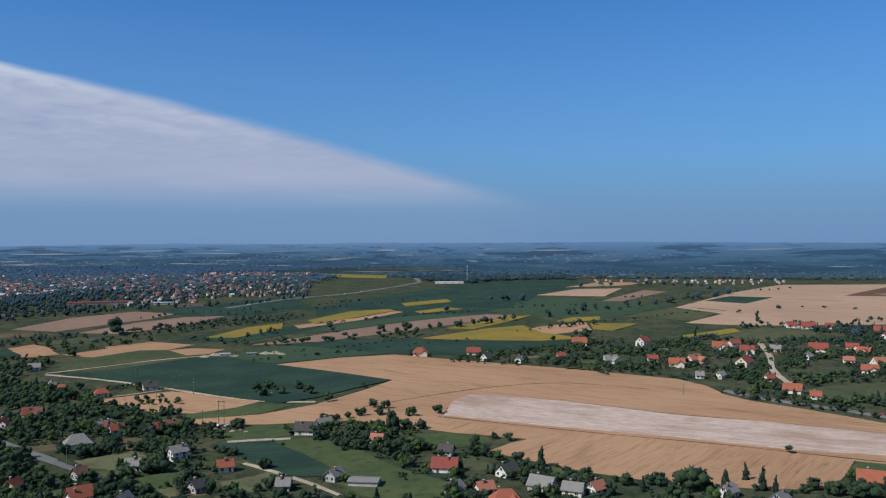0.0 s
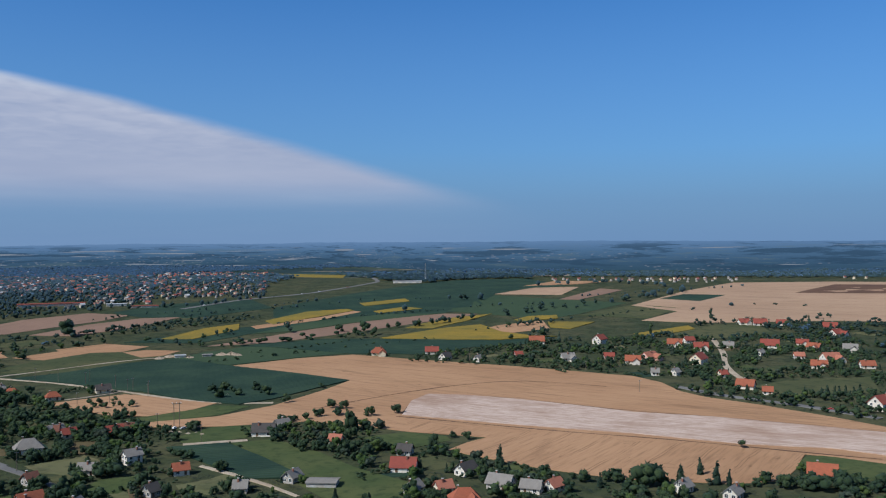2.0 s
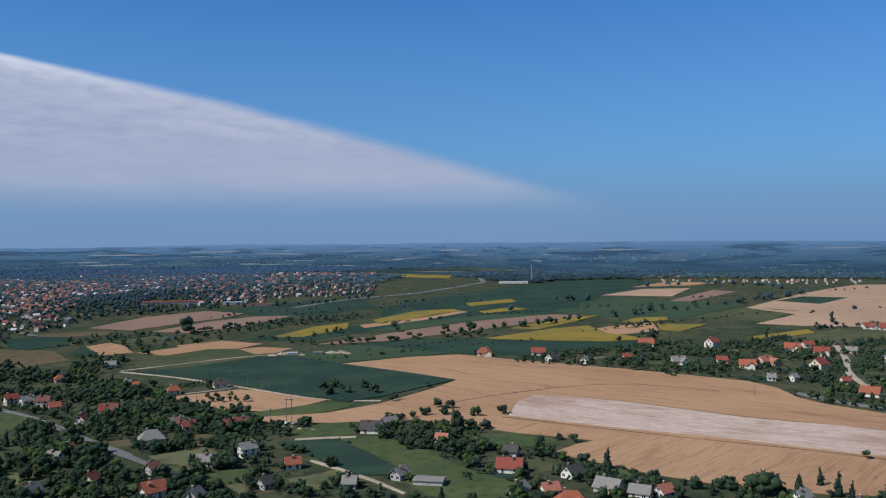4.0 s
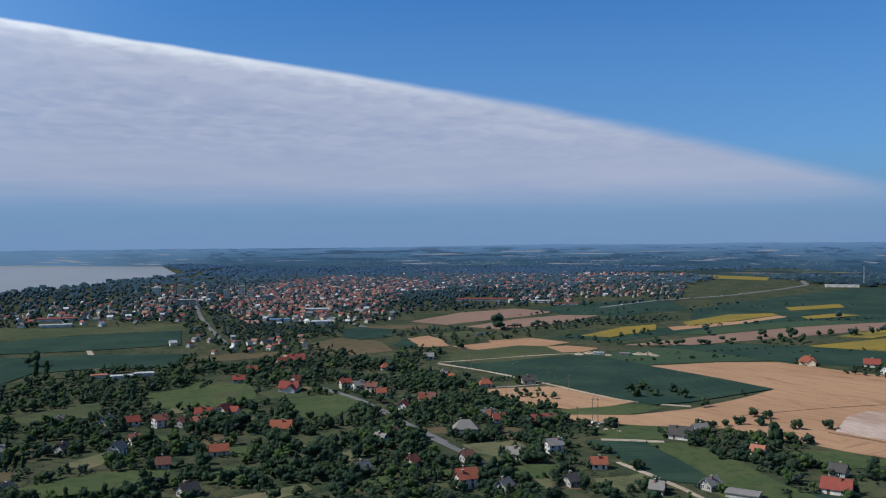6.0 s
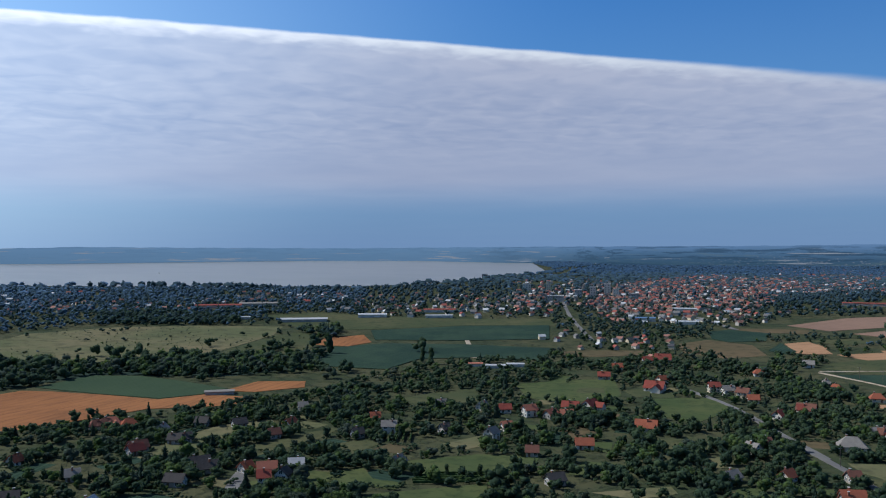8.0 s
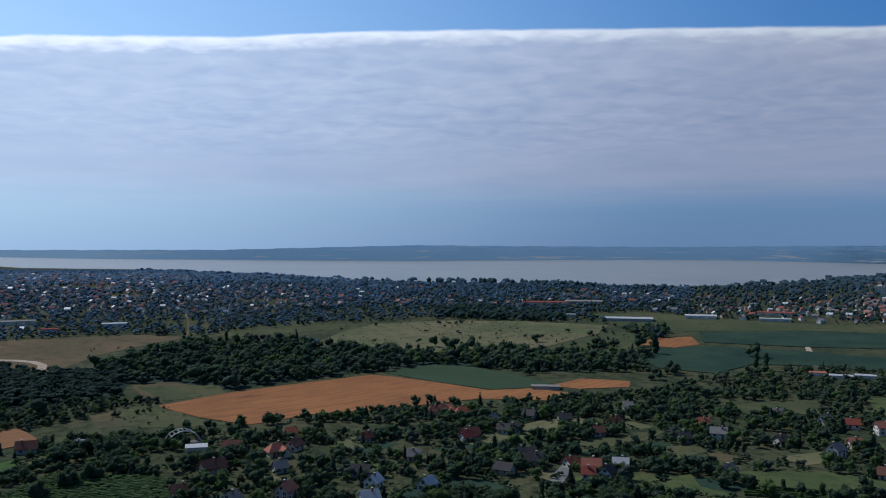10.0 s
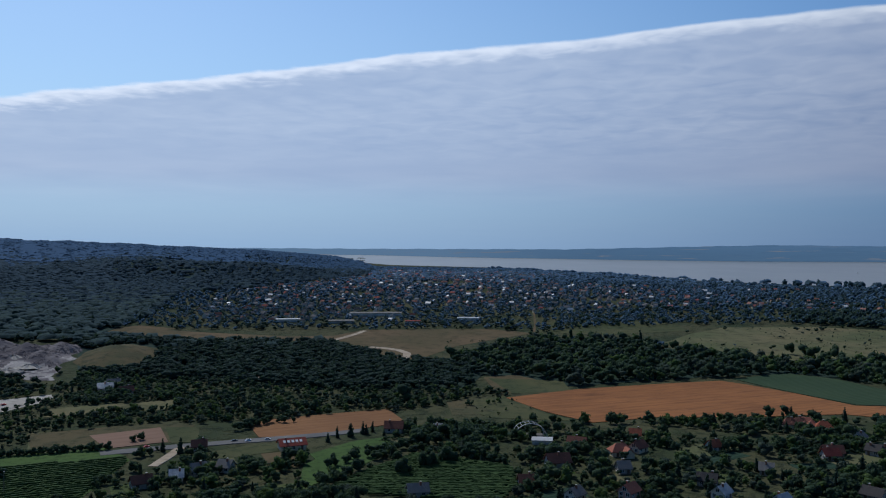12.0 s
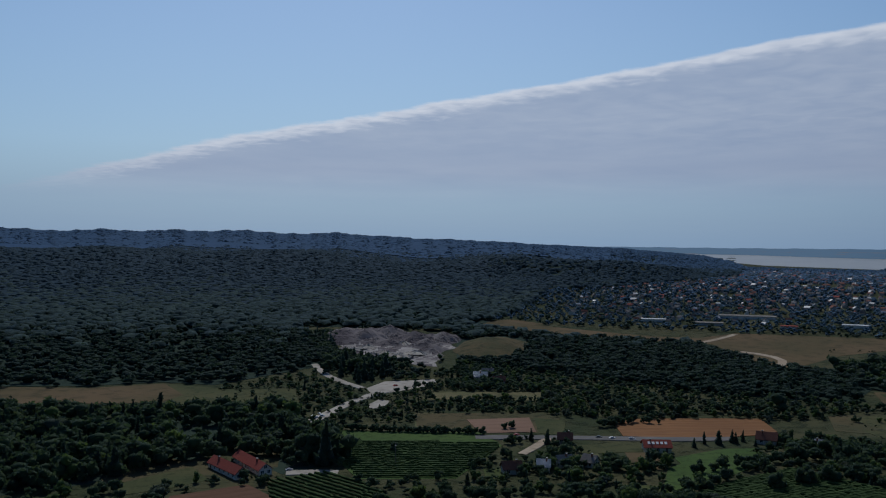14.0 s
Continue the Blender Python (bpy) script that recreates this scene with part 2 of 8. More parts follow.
MAT["crushed"] = surface("crushed_dolomite", two_scale((0.360, 0.335, 0.315), (0.250, 0.230, 0.220), (0.150, 0.135, 0.132), 0.05, 0.4), 0.95, (0.4, 0.3))
MAT["asphalt"] = surface("worn_asphalt", two_scale((0.125, 0.120, 0.115), (0.165, 0.158, 0.150), (0.120, 0.115, 0.110), 0.05, 0.4), 0.9, (0.2, 0.05))
MAT["track"] = surface("dirt_track", two_scale((0.400, 0.330, 0.250), (0.330, 0.260, 0.190), (0.200, 0.160, 0.110), 0.03, 0.3), 0.95, (0.3, 0.1))


def foliage(name, a, b, c, haze_sheen=0.075, thinness=0.42, hazy=True):
    """Leaves: rough, letting some sunlight through, with a blue sheen that stands in for distance haze."""
    def build(n, co, geo):
        pos = geo.outputs["Position"]
        tree = n.smooth(n.noise(pos, 0.10, 2.0), 0.35, 0.65)
        col = n.mix(tree, (*a, 1), (*b, 1))
        leaf = n.smooth(geo.outputs["Random Per Island"], 0.3, 1.0)
        return n.mix(n.math("MULTIPLY", leaf, 0.6), col, (*c, 1)), n.noise(pos, 3.0, 3.0, 0.7)
    m = surface(name, build, 0.85, (0.8, 0.3) if haze_sheen < 0.2 else None, **{"Specular IOR Level": 0.05, "Sheen Weight": haze_sheen, "Sheen Roughness": 0.7, "Sheen Tint": (0.36, 0.60, 1.0, 1.0) if hazy else (0.27, 0.52, 1.0, 1.0)})
    t = m.node_tree
    solid = next(n for n in t.nodes if n.type == "BSDF_PRINCIPLED")
    end = next(n for n in t.nodes if n.type == "OUTPUT_MATERIAL")
    thin = t.nodes.new("ShaderNodeBsdfTranslucent")
    t.links.new(solid.inputs["Base Color"].links[0].from_socket, thin.inputs[0])
    both = t.nodes.new("ShaderNodeMixShader")
    both.inputs[0].default_value = thinness
    t.links.new(solid.outputs[0], both.inputs[1])
    t.links.new(thin.outputs[0], both.inputs[2])
    t.links.new(both.outputs[0], end.inputs[0])
    return m


def distant_fields(n, co, geo):
    pos = geo.outputs["Position"]
    big = n.noise(pos, 0.0035, 5.0, 0.65)
    plots = n.add("ShaderNodeTexVoronoi", {"Vector": n.add("ShaderNodeMapping", {0: pos, 2: (0, 0, 0.5), 3: (0.0028, 0.009, 0.0)}).outputs[0], "Scale": 1.0}).outputs["Color"]
    key = n.add("ShaderNodeSeparateColor", {0: plots}).outputs[0]
    # plot colours lean to blue, with distance haze mixed into them
    col = n.ramp(key, [(0.0, (0.026, 0.046, 0.040)), (0.45, (0.036, 0.060, 0.046)), (0.7, (0.060, 0.076, 0.050)), (0.86, (0.130, 0.115, 0.085)), (0.93, (0.200, 0.170, 0.130))], "CONSTANT")
    return n.mix(n.smooth(big, 0.5, 0.56), col, (0.022, 0.038, 0.036, 1)), None


MAT["far_plain"] = surface("distant_fields", distant_fields, 0.95)
MAT["leaf"] = foliage("broadleaf_foliage", (0.046, 0.074, 0.034), (0.074, 0.106, 0.042), (0.034, 0.056, 0.027))
MAT["leaf_light"] = foliage("light_foliage", (0.079, 0.124, 0.030), (0.108, 0.150, 0.038), (0.053, 0.089, 0.023))
MAT["leaf_grey"] = foliage("willow_foliage", (0.080, 0.100, 0.066), (0.062, 0.084, 0.050), (0.045, 0.062, 0.036))
MAT["needle"] = foliage("conifer_needles", (0.036, 0.058, 0.033), (0.046, 0.071, 0.038), (0.025, 0.043, 0.028))
# far leaves: distance haze put into bluer colours and stronger sheen
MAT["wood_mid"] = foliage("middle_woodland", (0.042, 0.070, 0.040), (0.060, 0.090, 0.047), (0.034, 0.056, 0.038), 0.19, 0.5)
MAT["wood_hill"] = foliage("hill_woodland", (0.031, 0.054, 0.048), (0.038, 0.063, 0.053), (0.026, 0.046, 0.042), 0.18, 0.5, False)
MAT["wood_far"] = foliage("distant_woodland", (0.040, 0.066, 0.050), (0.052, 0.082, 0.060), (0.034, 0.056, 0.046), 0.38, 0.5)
# heaviest haze sheen, for the lakeside trees seen towards the sun
MAT["wood_lake"] = foliage("hazed_lakeside_foliage", (0.044, 0.070, 0.060), (0.056, 0.086, 0.070), (0.038, 0.062, 0.055), 0.85, 0.5)
MAT["wood_hazed"] = foliage("haze_blue_woodland", (0.036, 0.062, 0.070), (0.043, 0.072, 0.078), (0.034, 0.060, 0.068), 0.50, 0.5, False)
MAT["bark"] = surface("bark", two_scale((0.10, 0.075, 0.055), (0.075, 0.058, 0.042), (0.05, 0.038, 0.028), 0.6, 5.0), 0.95, (0.8, 0.05))


def tiled_roof(name, a, b, c, rough=0.9):
    def build(n, co, geo):
        s = n.add("ShaderNodeSeparateXYZ", {0: co})
        rows = n.math("FRACT", n.math("MULTIPLY", s.outputs[2], 3.6))
        patch = n.smooth(n.noise(co, 0.5, 4.0, 0.65), 0.35, 0.7)
        fleck = n.smooth(n.noise(co, 4.0, 3.0, 0.7), 0.45, 0.75)
        rnd = n.add("ShaderNodeObjectInfo").outputs["Random"]
        col = n.mix(n.math("ADD", n.math("MULTIPLY", patch, 0.6), n.math("MULTIPLY", rnd, 0.4)), (*a, 1), (*b, 1))
        col = n.mix(n.math("MULTIPLY", fleck, 0.5), col, (*c, 1))
        return n.mix(n.math("MULTIPLY", n.smooth(rows, 0.75, 1.0), 0.4), col, (*c, 1)), rows
    return surface(name, build, rough, (0.5, 0.06))


ROOF = {
    "orange": tiled_roof("orange_roof_tiles", (0.330, 0.105, 0.058), (0.250, 0.086, 0.052), (0.160, 0.060, 0.040)),
    "red": tiled_roof("red_roof_tiles", (0.270, 0.070, 0.050), (0.215, 0.062, 0.046), (0.140, 0.046, 0.038)),
    "salmon": tiled_roof("faded_roof_tiles", (0.380, 0.150, 0.098), (0.310, 0.120, 0.080), (0.210, 0.090, 0.066)),
    "brown": tiled_roof("old_brown_roof_tiles", (0.190, 0.085, 0.060), (0.145, 0.070, 0.052), (0.095, 0.050, 0.040)),
    "grey": tiled_roof("grey_slate_roof", (0.250, 0.228, 0.205), (0.195, 0.178, 0.160), (0.125, 0.115, 0.104)),
    "dark": tiled_roof("dark_slate_roof", (0.090, 0.080, 0.074), (0.068, 0.061, 0.057), (0.044, 0.040, 0.038)),
    "pale": tiled_roof("pale_sheet_roof", (0.470, 0.460, 0.450), (0.390, 0.380, 0.370), (0.280, 0.272, 0.262), 0.4),
    "blue": tiled_roof("blue_sheet_roof", (0.120, 0.190, 0.300), (0.100, 0.165, 0.260), (0.075, 0.120, 0.190)),
}


# roofs of the far town: the same kinds, muted to carry distance haze
FAR_ROOF = {
    "orange": tiled_roof("hazed_orange_tiles", (0.300, 0.110, 0.072), (0.240, 0.094, 0.066), (0.150, 0.070, 0.055)),
    "red": tiled_roof("hazed_red_tiles", (0.290, 0.088, 0.066), (0.230, 0.078, 0.062), (0.140, 0.060, 0.052)),
    "salmon": tiled_roof("hazed_salmon_tiles", (0.330, 0.165, 0.125), (0.270, 0.140, 0.108), (0.170, 0.100, 0.085)),
    "brown": tiled_roof("hazed_brown_tiles", (0.190, 0.090, 0.068), (0.150, 0.076, 0.062), (0.095, 0.058, 0.050)),
    "grey": tiled_roof("hazed_grey_slate", (0.190, 0.180, 0.174), (0.150, 0.144, 0.140), (0.100, 0.098, 0.098)),
    "dark": tiled_roof("hazed_dark_slate", (0.085, 0.082, 0.084), (0.066, 0.066, 0.070), (0.048, 0.048, 0.053)),
    "pale": tiled_roof("hazed_sheet_roof", (0.520, 0.520, 0.525), (0.430, 0.430, 0.435), (0.300, 0.300, 0.305), 0.5),
}


def plaster(name, a, b):
    return surface(name, two_scale(a, b, tuple(v * 0.82 for v in b), 0.15, 1.1), 0.9, (0.2, 0.02))


WALL = {
    "white": plaster("white_plaster", (0.70, 0.63, 0.53), (0.62, 0.55, 0.46)),
    "cream": plaster("cream_plaster", (0.70, 0.58, 0.40), (0.62, 0.51, 0.35)),
    "grey": plaster("grey_plaster", (0.42, 0.38, 0.33), (0.34, 0.30, 0.26)),
    "pink": plaster("pink_plaster", (0.62, 0.38, 0.30), (0.55, 0.34, 0.27)),
    "blue": plaster("pale_blue_plaster", (0.45, 0.55, 0.68), (0.40, 0.49, 0.61)),
}
MAT["frame"] = plaster("white_painted_frame", (0.80, 0.80, 0.78), (0.72, 0.72, 0.70))
MAT["door"] = surface("brown_door_wood", two_scale((0.16, 0.09, 0.05), (0.12, 0.07, 0.04), (0.08, 0.05, 0.03), 0.8, 6.0), 0.6, (0.3, 0.01))
MAT["pane"] = surface("dark_window_glass", two_scale((0.02, 0.024, 0.028), (0.03, 0.034, 0.038), (0.02, 0.02, 0.02), 0.5, 3.0), 0.06)
MAT["brick"] = surface("chimney_brick", two_scale((0.30, 0.13, 0.085), (0.24, 0.11, 0.075), (0.16, 0.08, 0.06), 1.0, 5.0), 0.9, (0.4, 0.02))
MAT["concrete"] = surface("pale_concrete", two_scale((0.46, 0.44, 0.41), (0.38, 0.36, 0.34), (0.28, 0.27, 0.25), 0.2, 2.0), 0.9, (0.2, 0.02))
MAT["steel"] = surface("galvanised_steel", two_scale((0.42, 0.43, 0.44), (0.36, 0.37, 0.38), (0.28, 0.28, 0.29), 0.5, 4.0), 0.45, Metallic=0.6)
MAT["pole"] = surface("weathered_pole_wood", two_scale((0.20, 0.16, 0.12), (0.16, 0.13, 0.10), (0.10, 0.08, 0.06), 0.6, 5.0), 0.9, (0.4, 0.02))
MAT["canvas"] = surface("white_canvas", two_scale((0.75, 0.75, 0.74), (0.66, 0.66, 0.66), (0.5, 0.5, 0.5), 0.3, 3.0), 0.7)


def lake_water(n, co, geo):
    pos = geo.outputs["Position"]
    s = n.add("ShaderNodeMapping", {0: pos, 3: (0.004, 0.012, 0.01)}).outputs[0]
    f = n.smooth(n.noise(s, 1.0, 4.0), 0.35, 0.65)
    return n.mix(f, (0.190, 0.192, 0.180, 1), (0.216, 0.216, 0.200, 1)), n.noise(pos, 0.12, 4.0)


MAT["water"] = surface("silty_lake_water", lake_water, 0.35, (0.12, 0.5))


# ---- the lie of the land ----
def smoothstep(a, b, x):
    q = np.clip((np.asarray(x, float) - a) / (b - a), 0, 1)
    return q * q * (3 - 2 * q)


LAKE = 37.2
RIDGE_AZ = (92, 97.5, 99, 100.5, 102, 104.2, 107.5, 110, 113.3, 118.4, 123.4, 126.6, 128.8, 130.9, 132.9, 135, 137.2, 141, 143, 150, 172, 190)
RIDGE_Z = (38, 38, 42, 48, 55, 64, 71, 77, 86, 94, 109, 104, 117, 109, 115, 106, 112, 107, 116, 122, 110, 38)


def land(x, y):
    """Height of the ground, shaped to fit the camera's view: a shelf below the hill, a raised plain, and wooded hills.
    """
    x, y = np.asarray(x, float), np.asarray(y, float)
    r = np.hypot(x, y)
    az = np.degrees(np.arctan2(-x, y))
    az = np.where(az < -90, az + 360, az)
    z = 38 * smoothstep(300, 1500, r)
    ridge = np.interp(az, RIDGE_AZ, RIDGE_Z, left=38, right=38) - 38
    ridge = ridge * (1 + 0.025 * np.sin(az * 1.7) + 0.018 * np.sin(az * 4.3 + 1) + 0.010 * np.sin(az * 9.1))
    rise = smoothstep(850, 3000, r) * (1 - 0.85 * smoothstep(3050, 4300, r))
    slope = smoothstep(1050, 1500, r) * (1 - smoothstep(2350, 2850, r)) * np.clip(ridge / 30, 0, 1)
    fold = 9 * np.sin(az / 2.3 + r / 420) * np.sin(r / 210 + az / 9) + 6 * np.sin(x / 150 + 1.3) * np.sin(y / 190) + 3.5 * np.sin(x / 70 + y / 95)
    # a lower wooded shoulder in front of the main ridge
    crest = 1500 + 60 * np.sin(az / 6.0 + 0.5)
    shoulder = np.interp(az, (100, 106, 112, 118, 124, 130, 138, 150), (0, 2, 7, 11, 13, 15, 18, 18)) * np.exp(-((r - crest) / np.where(r < crest, 330, 170)) ** 2)
    z = z + ridge * rise + fold * slope + shoulder
    return z + 0.5 * np.sin(x / 61 + 0.4) * np.sin(y / 83) * smoothstep(150, 250, r) * (1 - smoothstep(900, 1400, r))


def at(x, y, up=0.0):
    return Vector((x, y, float(land(x, y)) + up))


def mesh_from(name, verts, faces, materials, index=None, smooth=False):
    """A mesh from arrays of corners and of faces that all have as many corners."""
    me = bpy.data.meshes.new(name)
    verts, faces = np.asarray(verts, np.float32), np.asarray(faces, np.int32)
    k = faces.shape[1]
    me.vertices.add(len(verts))
    me.vertices.foreach_set("co", verts.ravel())
    me.loops.add(faces.size)
    me.loops.foreach_set("vertex_index", faces.ravel())
    me.polygons.add(len(faces))
    me.polygons.foreach_set("loop_start", np.arange(0, faces.size, k, dtype=np.int32))
    for m in materials:
        me.materials.append(m)
    if index is not None:
        me.polygons.foreach_set("material_index", np.asarray(index, np.int32))
    if smooth:
        me.polygons.foreach_set("use_smooth", np.ones(len(faces), bool))
    me.update(calc_edges=True)
    return me


def part(name, bm, material, parent=None, label=""):
    """Links a bmesh as one mesh object, under a thing or part if one is given."""
    me = bpy.data.meshes.new(name)
    bm.to_mesh(me)
    bm.free()
    me.materials.append(material)
    ob = new(name, me)
    ob.parent = parent
    return tagged(ob, label)


def piece(name, me, parent, m):
    """An object of its own on a shared mesh, under a thing or part."""
    ob = new(name, me)
    ob.parent = parent
    ob.matrix_basis = m
    return ob


def thing(name, x, y, turn, label, category, group="", up=0.0):
    ob = new(name)
    ob.empty_display_size = 0.5
    ob.matrix_basis = Matrix.Translation(at(x, y, up)) @ Matrix.Rotation(radians(turn), 4, "Z")
    return tagged(ob, label, category, group)


# the ground: one sheet in rings out to the far plain
rings = np.concatenate([[0.0, 12, 30, 70, 110, 150, 180], np.geomspace(200, 1600, 66), np.linspace(1680, 4690, 42)])
spokes = np.radians(np.arange(0, 360, 1.0))
gx = -np.outer(rings, np.sin(spokes)).ravel() + np.repeat(4 * np.clip(1 - rings / 30, 0, 1), len(spokes))
gy = np.outer(rings, np.cos(spokes)).ravel()
n_s = len(spokes)
ii, jj = np.meshgrid(np.arange(len(rings) - 1), np.arange(n_s), indexing="ij")
i0, i1 = ii * n_s + jj, ii * n_s + (jj + 1) % n_s
quads = np.stack([i0, i1, i1 + n_s, i0 + n_s], -1).reshape(-1, 4)
ground_me = mesh_from("ground", np.stack([gx, gy, land(gx, gy)], -1), quads, [MAT["scrub"]])
ground_me.polygons.foreach_set("use_smooth", np.ones(len(quads), bool))
tagged(new("ground", ground_me), "grassy plain with scrub rising to wooded hills", "ground", kind="structure")


def inside(poly, x, y):
    """Which of the points lie in the polygon."""
    px, py = np.array(poly, float).T
    hit = np.zeros(np.shape(x), bool)
    for k in range(len(px)):
        x0, y0, x1, y1 = px[k - 1], py[k - 1], px[k], py[k]
        if y0 != y1:
            hit ^= ((y0 > y) != (y1 > y)) & (x < (x1 - x0) * (y - y0) / (y1 - y0) + x0)
    return hit


OPEN = []    # polygons on which no tree is scattered
ROADS = []   # road lines as arrays of points, with half their width
HOUSES = []  # house places, with a radius
COUNT = [0]  # fields laid so far; each lies a hair above the last


def sheet(name, poly, material, height, turn=0.0, cell=45.0):
    """A patch that lies over the ground at that height, with sides down to it. Its own x runs along turn."""
    c = np.array(poly, float).mean(0)
    bm = bmesh.new()
    bm.faces.new([bm.verts.new((x, y, 0)) for x, y in poly])
    (x0, y0), (x1, y1) = np.min(poly, 0), np.max(poly, 0)
    cell = max(cell, (x1 - x0) / 70, (y1 - y0) / 70)
    for lo, hi, axis in ((x0, x1, 0), (y0, y1, 1)):
        for v in np.arange(lo + cell, hi, cell):
            no = Vector((1, 0, 0)) if axis == 0 else Vector((0, 1, 0))
            bmesh.ops.bisect_plane(bm, geom=bm.verts[:] + bm.edges[:] + bm.faces[:], plane_co=no * v, plane_no=no)
    bmesh.ops.triangulate(bm, faces=bm.faces[:])
    for v in bm.verts:
        v.co.z = float(land(v.co.x, v.co.y)) + height
    rim = [e for e in bm.edges if e.is_boundary]
    low = bmesh.ops.extrude_edge_only(bm, edges=rim)["geom"]
    for v in low:
        if isinstance(v, bmesh.types.BMVert):
            v.co.z -= height + 0.6
    bmesh.ops.recalc_face_normals(bm, faces=bm.faces[:])
    m = Matrix.Translation((c[0], c[1], 0)) @ Matrix.Rotation(radians(turn), 4, "Z")
    bm.transform(m.inverted())
    ob = part(name, bm, material)
    ob.matrix_basis = m
    return ob


def field(name, key, turn, label, poly, height=0.5, trees=False):
    COUNT[0] += 1
    ob = sheet(name, poly, MAT[key], height * 0.4 + 0.004 * (COUNT[0] % 12), turn)
    tagged(ob, label, name.replace("_", " "), kind="structure")
    if not trees:
        OPEN.append(poly)
    return ob


def ribbon(name, key, width, label, line, lift=0.3):
    """A road or track along a line of places."""
    pts = [Vector((*p, 0)) for p in line]
    path = []
    for a, b in zip(pts, pts[1:]):
        k = max(1, int((b - a).length / 14))
        path += [a.lerp(b, i / k) for i in range(k)]
    path.append(pts[-1])
    for _ in range(2):
        path = [path[0]] + [(path[i - 1] + path[i] * 2 + path[i + 1]) / 4 for i in range(1, len(path) - 1)] + [path[-1]]
    bm = bmesh.new()
    last = None
    for i, p in enumerate(path):
        d = (path[min(i + 1, len(path) - 1)] - path[max(i - 1, 0)]).normalized()
        s = Vector((-d.y, d.x, 0)) * (width / 2 + 0.25 * math.sin(i * 1.7))
        row = []
        for q, drop in ((p + s * 1.1, -0.6), (p + s, 0), (p, 0.06), (p - s, 0), (p - s * 1.1, -0.6)):
            row.append(bm.verts.new((q.x, q.y, float(land(q.x, q.y)) + lift + drop)))
        if last:
            for k in range(4):
                bm.faces.new((last[k], last[k + 1], row[k + 1], row[k]))
        last = row
    bmesh.ops.recalc_face_normals(bm, faces=bm.faces[:])
    ob = part(name, bm, MAT[key])
    ROADS.append((np.array([(p.x, p.y) for p in path]), width / 2 + 2.0))
    return tagged(ob, label, name.replace("_", " "), kind="structure")


# ---- distance: a glowing ring of far hills, with blue haze painted into its colour ----
def far_hills(n, co, geo):
    pos = geo.outputs["Position"]
    s = n.add("ShaderNodeSeparateXYZ", {0: pos})
    flat_pos = n.add("ShaderNodeMapping", {0: pos, 3: (0.007, 0.007, 0.10)}).outputs[0]
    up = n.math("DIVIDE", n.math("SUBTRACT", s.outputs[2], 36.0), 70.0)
    # blue haze painted by height, paler towards the crest
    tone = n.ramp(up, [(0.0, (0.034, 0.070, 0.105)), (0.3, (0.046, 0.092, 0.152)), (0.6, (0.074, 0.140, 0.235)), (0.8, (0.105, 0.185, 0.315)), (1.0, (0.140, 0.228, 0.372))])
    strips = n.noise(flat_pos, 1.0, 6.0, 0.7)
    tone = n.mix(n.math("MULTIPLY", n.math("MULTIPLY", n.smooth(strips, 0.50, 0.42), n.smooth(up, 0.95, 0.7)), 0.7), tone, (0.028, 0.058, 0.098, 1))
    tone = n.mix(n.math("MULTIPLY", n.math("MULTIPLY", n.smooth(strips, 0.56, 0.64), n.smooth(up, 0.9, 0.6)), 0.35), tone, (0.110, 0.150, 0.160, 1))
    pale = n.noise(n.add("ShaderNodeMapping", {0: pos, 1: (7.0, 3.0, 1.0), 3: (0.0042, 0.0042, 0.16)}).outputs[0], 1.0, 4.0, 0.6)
    # brighter haze painted on the side towards the sun
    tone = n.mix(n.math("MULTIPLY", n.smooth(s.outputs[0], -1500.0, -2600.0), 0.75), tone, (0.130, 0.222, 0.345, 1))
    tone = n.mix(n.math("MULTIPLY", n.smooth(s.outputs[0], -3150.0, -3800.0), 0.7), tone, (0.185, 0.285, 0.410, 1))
    specks = n.add("ShaderNodeTexVoronoi", {"Vector": n.add("ShaderNodeMapping", {0: pos, 3: (0.075, 0.075, 0.26)}).outputs[0], "Scale": 1.0}).outputs["Distance"]
    villages = n.math("MULTIPLY", n.math("MULTIPLY", n.smooth(specks, 0.34, 0.20), n.smooth(s.outputs[0], -1700.0, -900.0)), n.smooth(n.noise(n.add("ShaderNodeMapping", {0: pos, 3: (0.0030, 0.0030, 0.05)}).outputs[0], 1.0, 4.0), 0.50, 0.60))
    tone = n.mix(n.math("MULTIPLY", n.math("MULTIPLY", villages, n.smooth(up, 0.8, 0.5)), 0.4), tone, (0.26, 0.26, 0.29, 1))
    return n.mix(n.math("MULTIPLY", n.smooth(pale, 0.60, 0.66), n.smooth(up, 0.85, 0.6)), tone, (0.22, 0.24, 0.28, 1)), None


def backdrop_material():
    m = bpy.data.materials.new("hazy_hill_glow")
    m.use_nodes = True
    n = Nodes(m.node_tree)
    colour, _ = far_hills(n, None, n.add("ShaderNodeNewGeometry"))
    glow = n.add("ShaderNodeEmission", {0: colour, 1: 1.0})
    n.t.links.new(glow.outputs[0], n.add("ShaderNodeOutputMaterial").inputs[0])
    return m


FAR_AZ = (-180, -60, -27, -20, -12, -4, 3, 5.4, 9, 14, 17, 22, 27, 34, 41, 55, 66, 71, 76, 84, 98, 112, 150, 170, 180)
FAR_EL = (0.1, 0.1, 0.18, 0.25, 0.34, 0.31, 0.34, 0.36, 0.28, 0.31, 0.34, 0.26, 0.19, 0.15, 0.14, 0.02, 0.06, 0.10, -0.02, -0.23, -0.25, -0.2, 0.1, 0.1, 0.1)
fa = np.arange(-180, 180, 0.25)
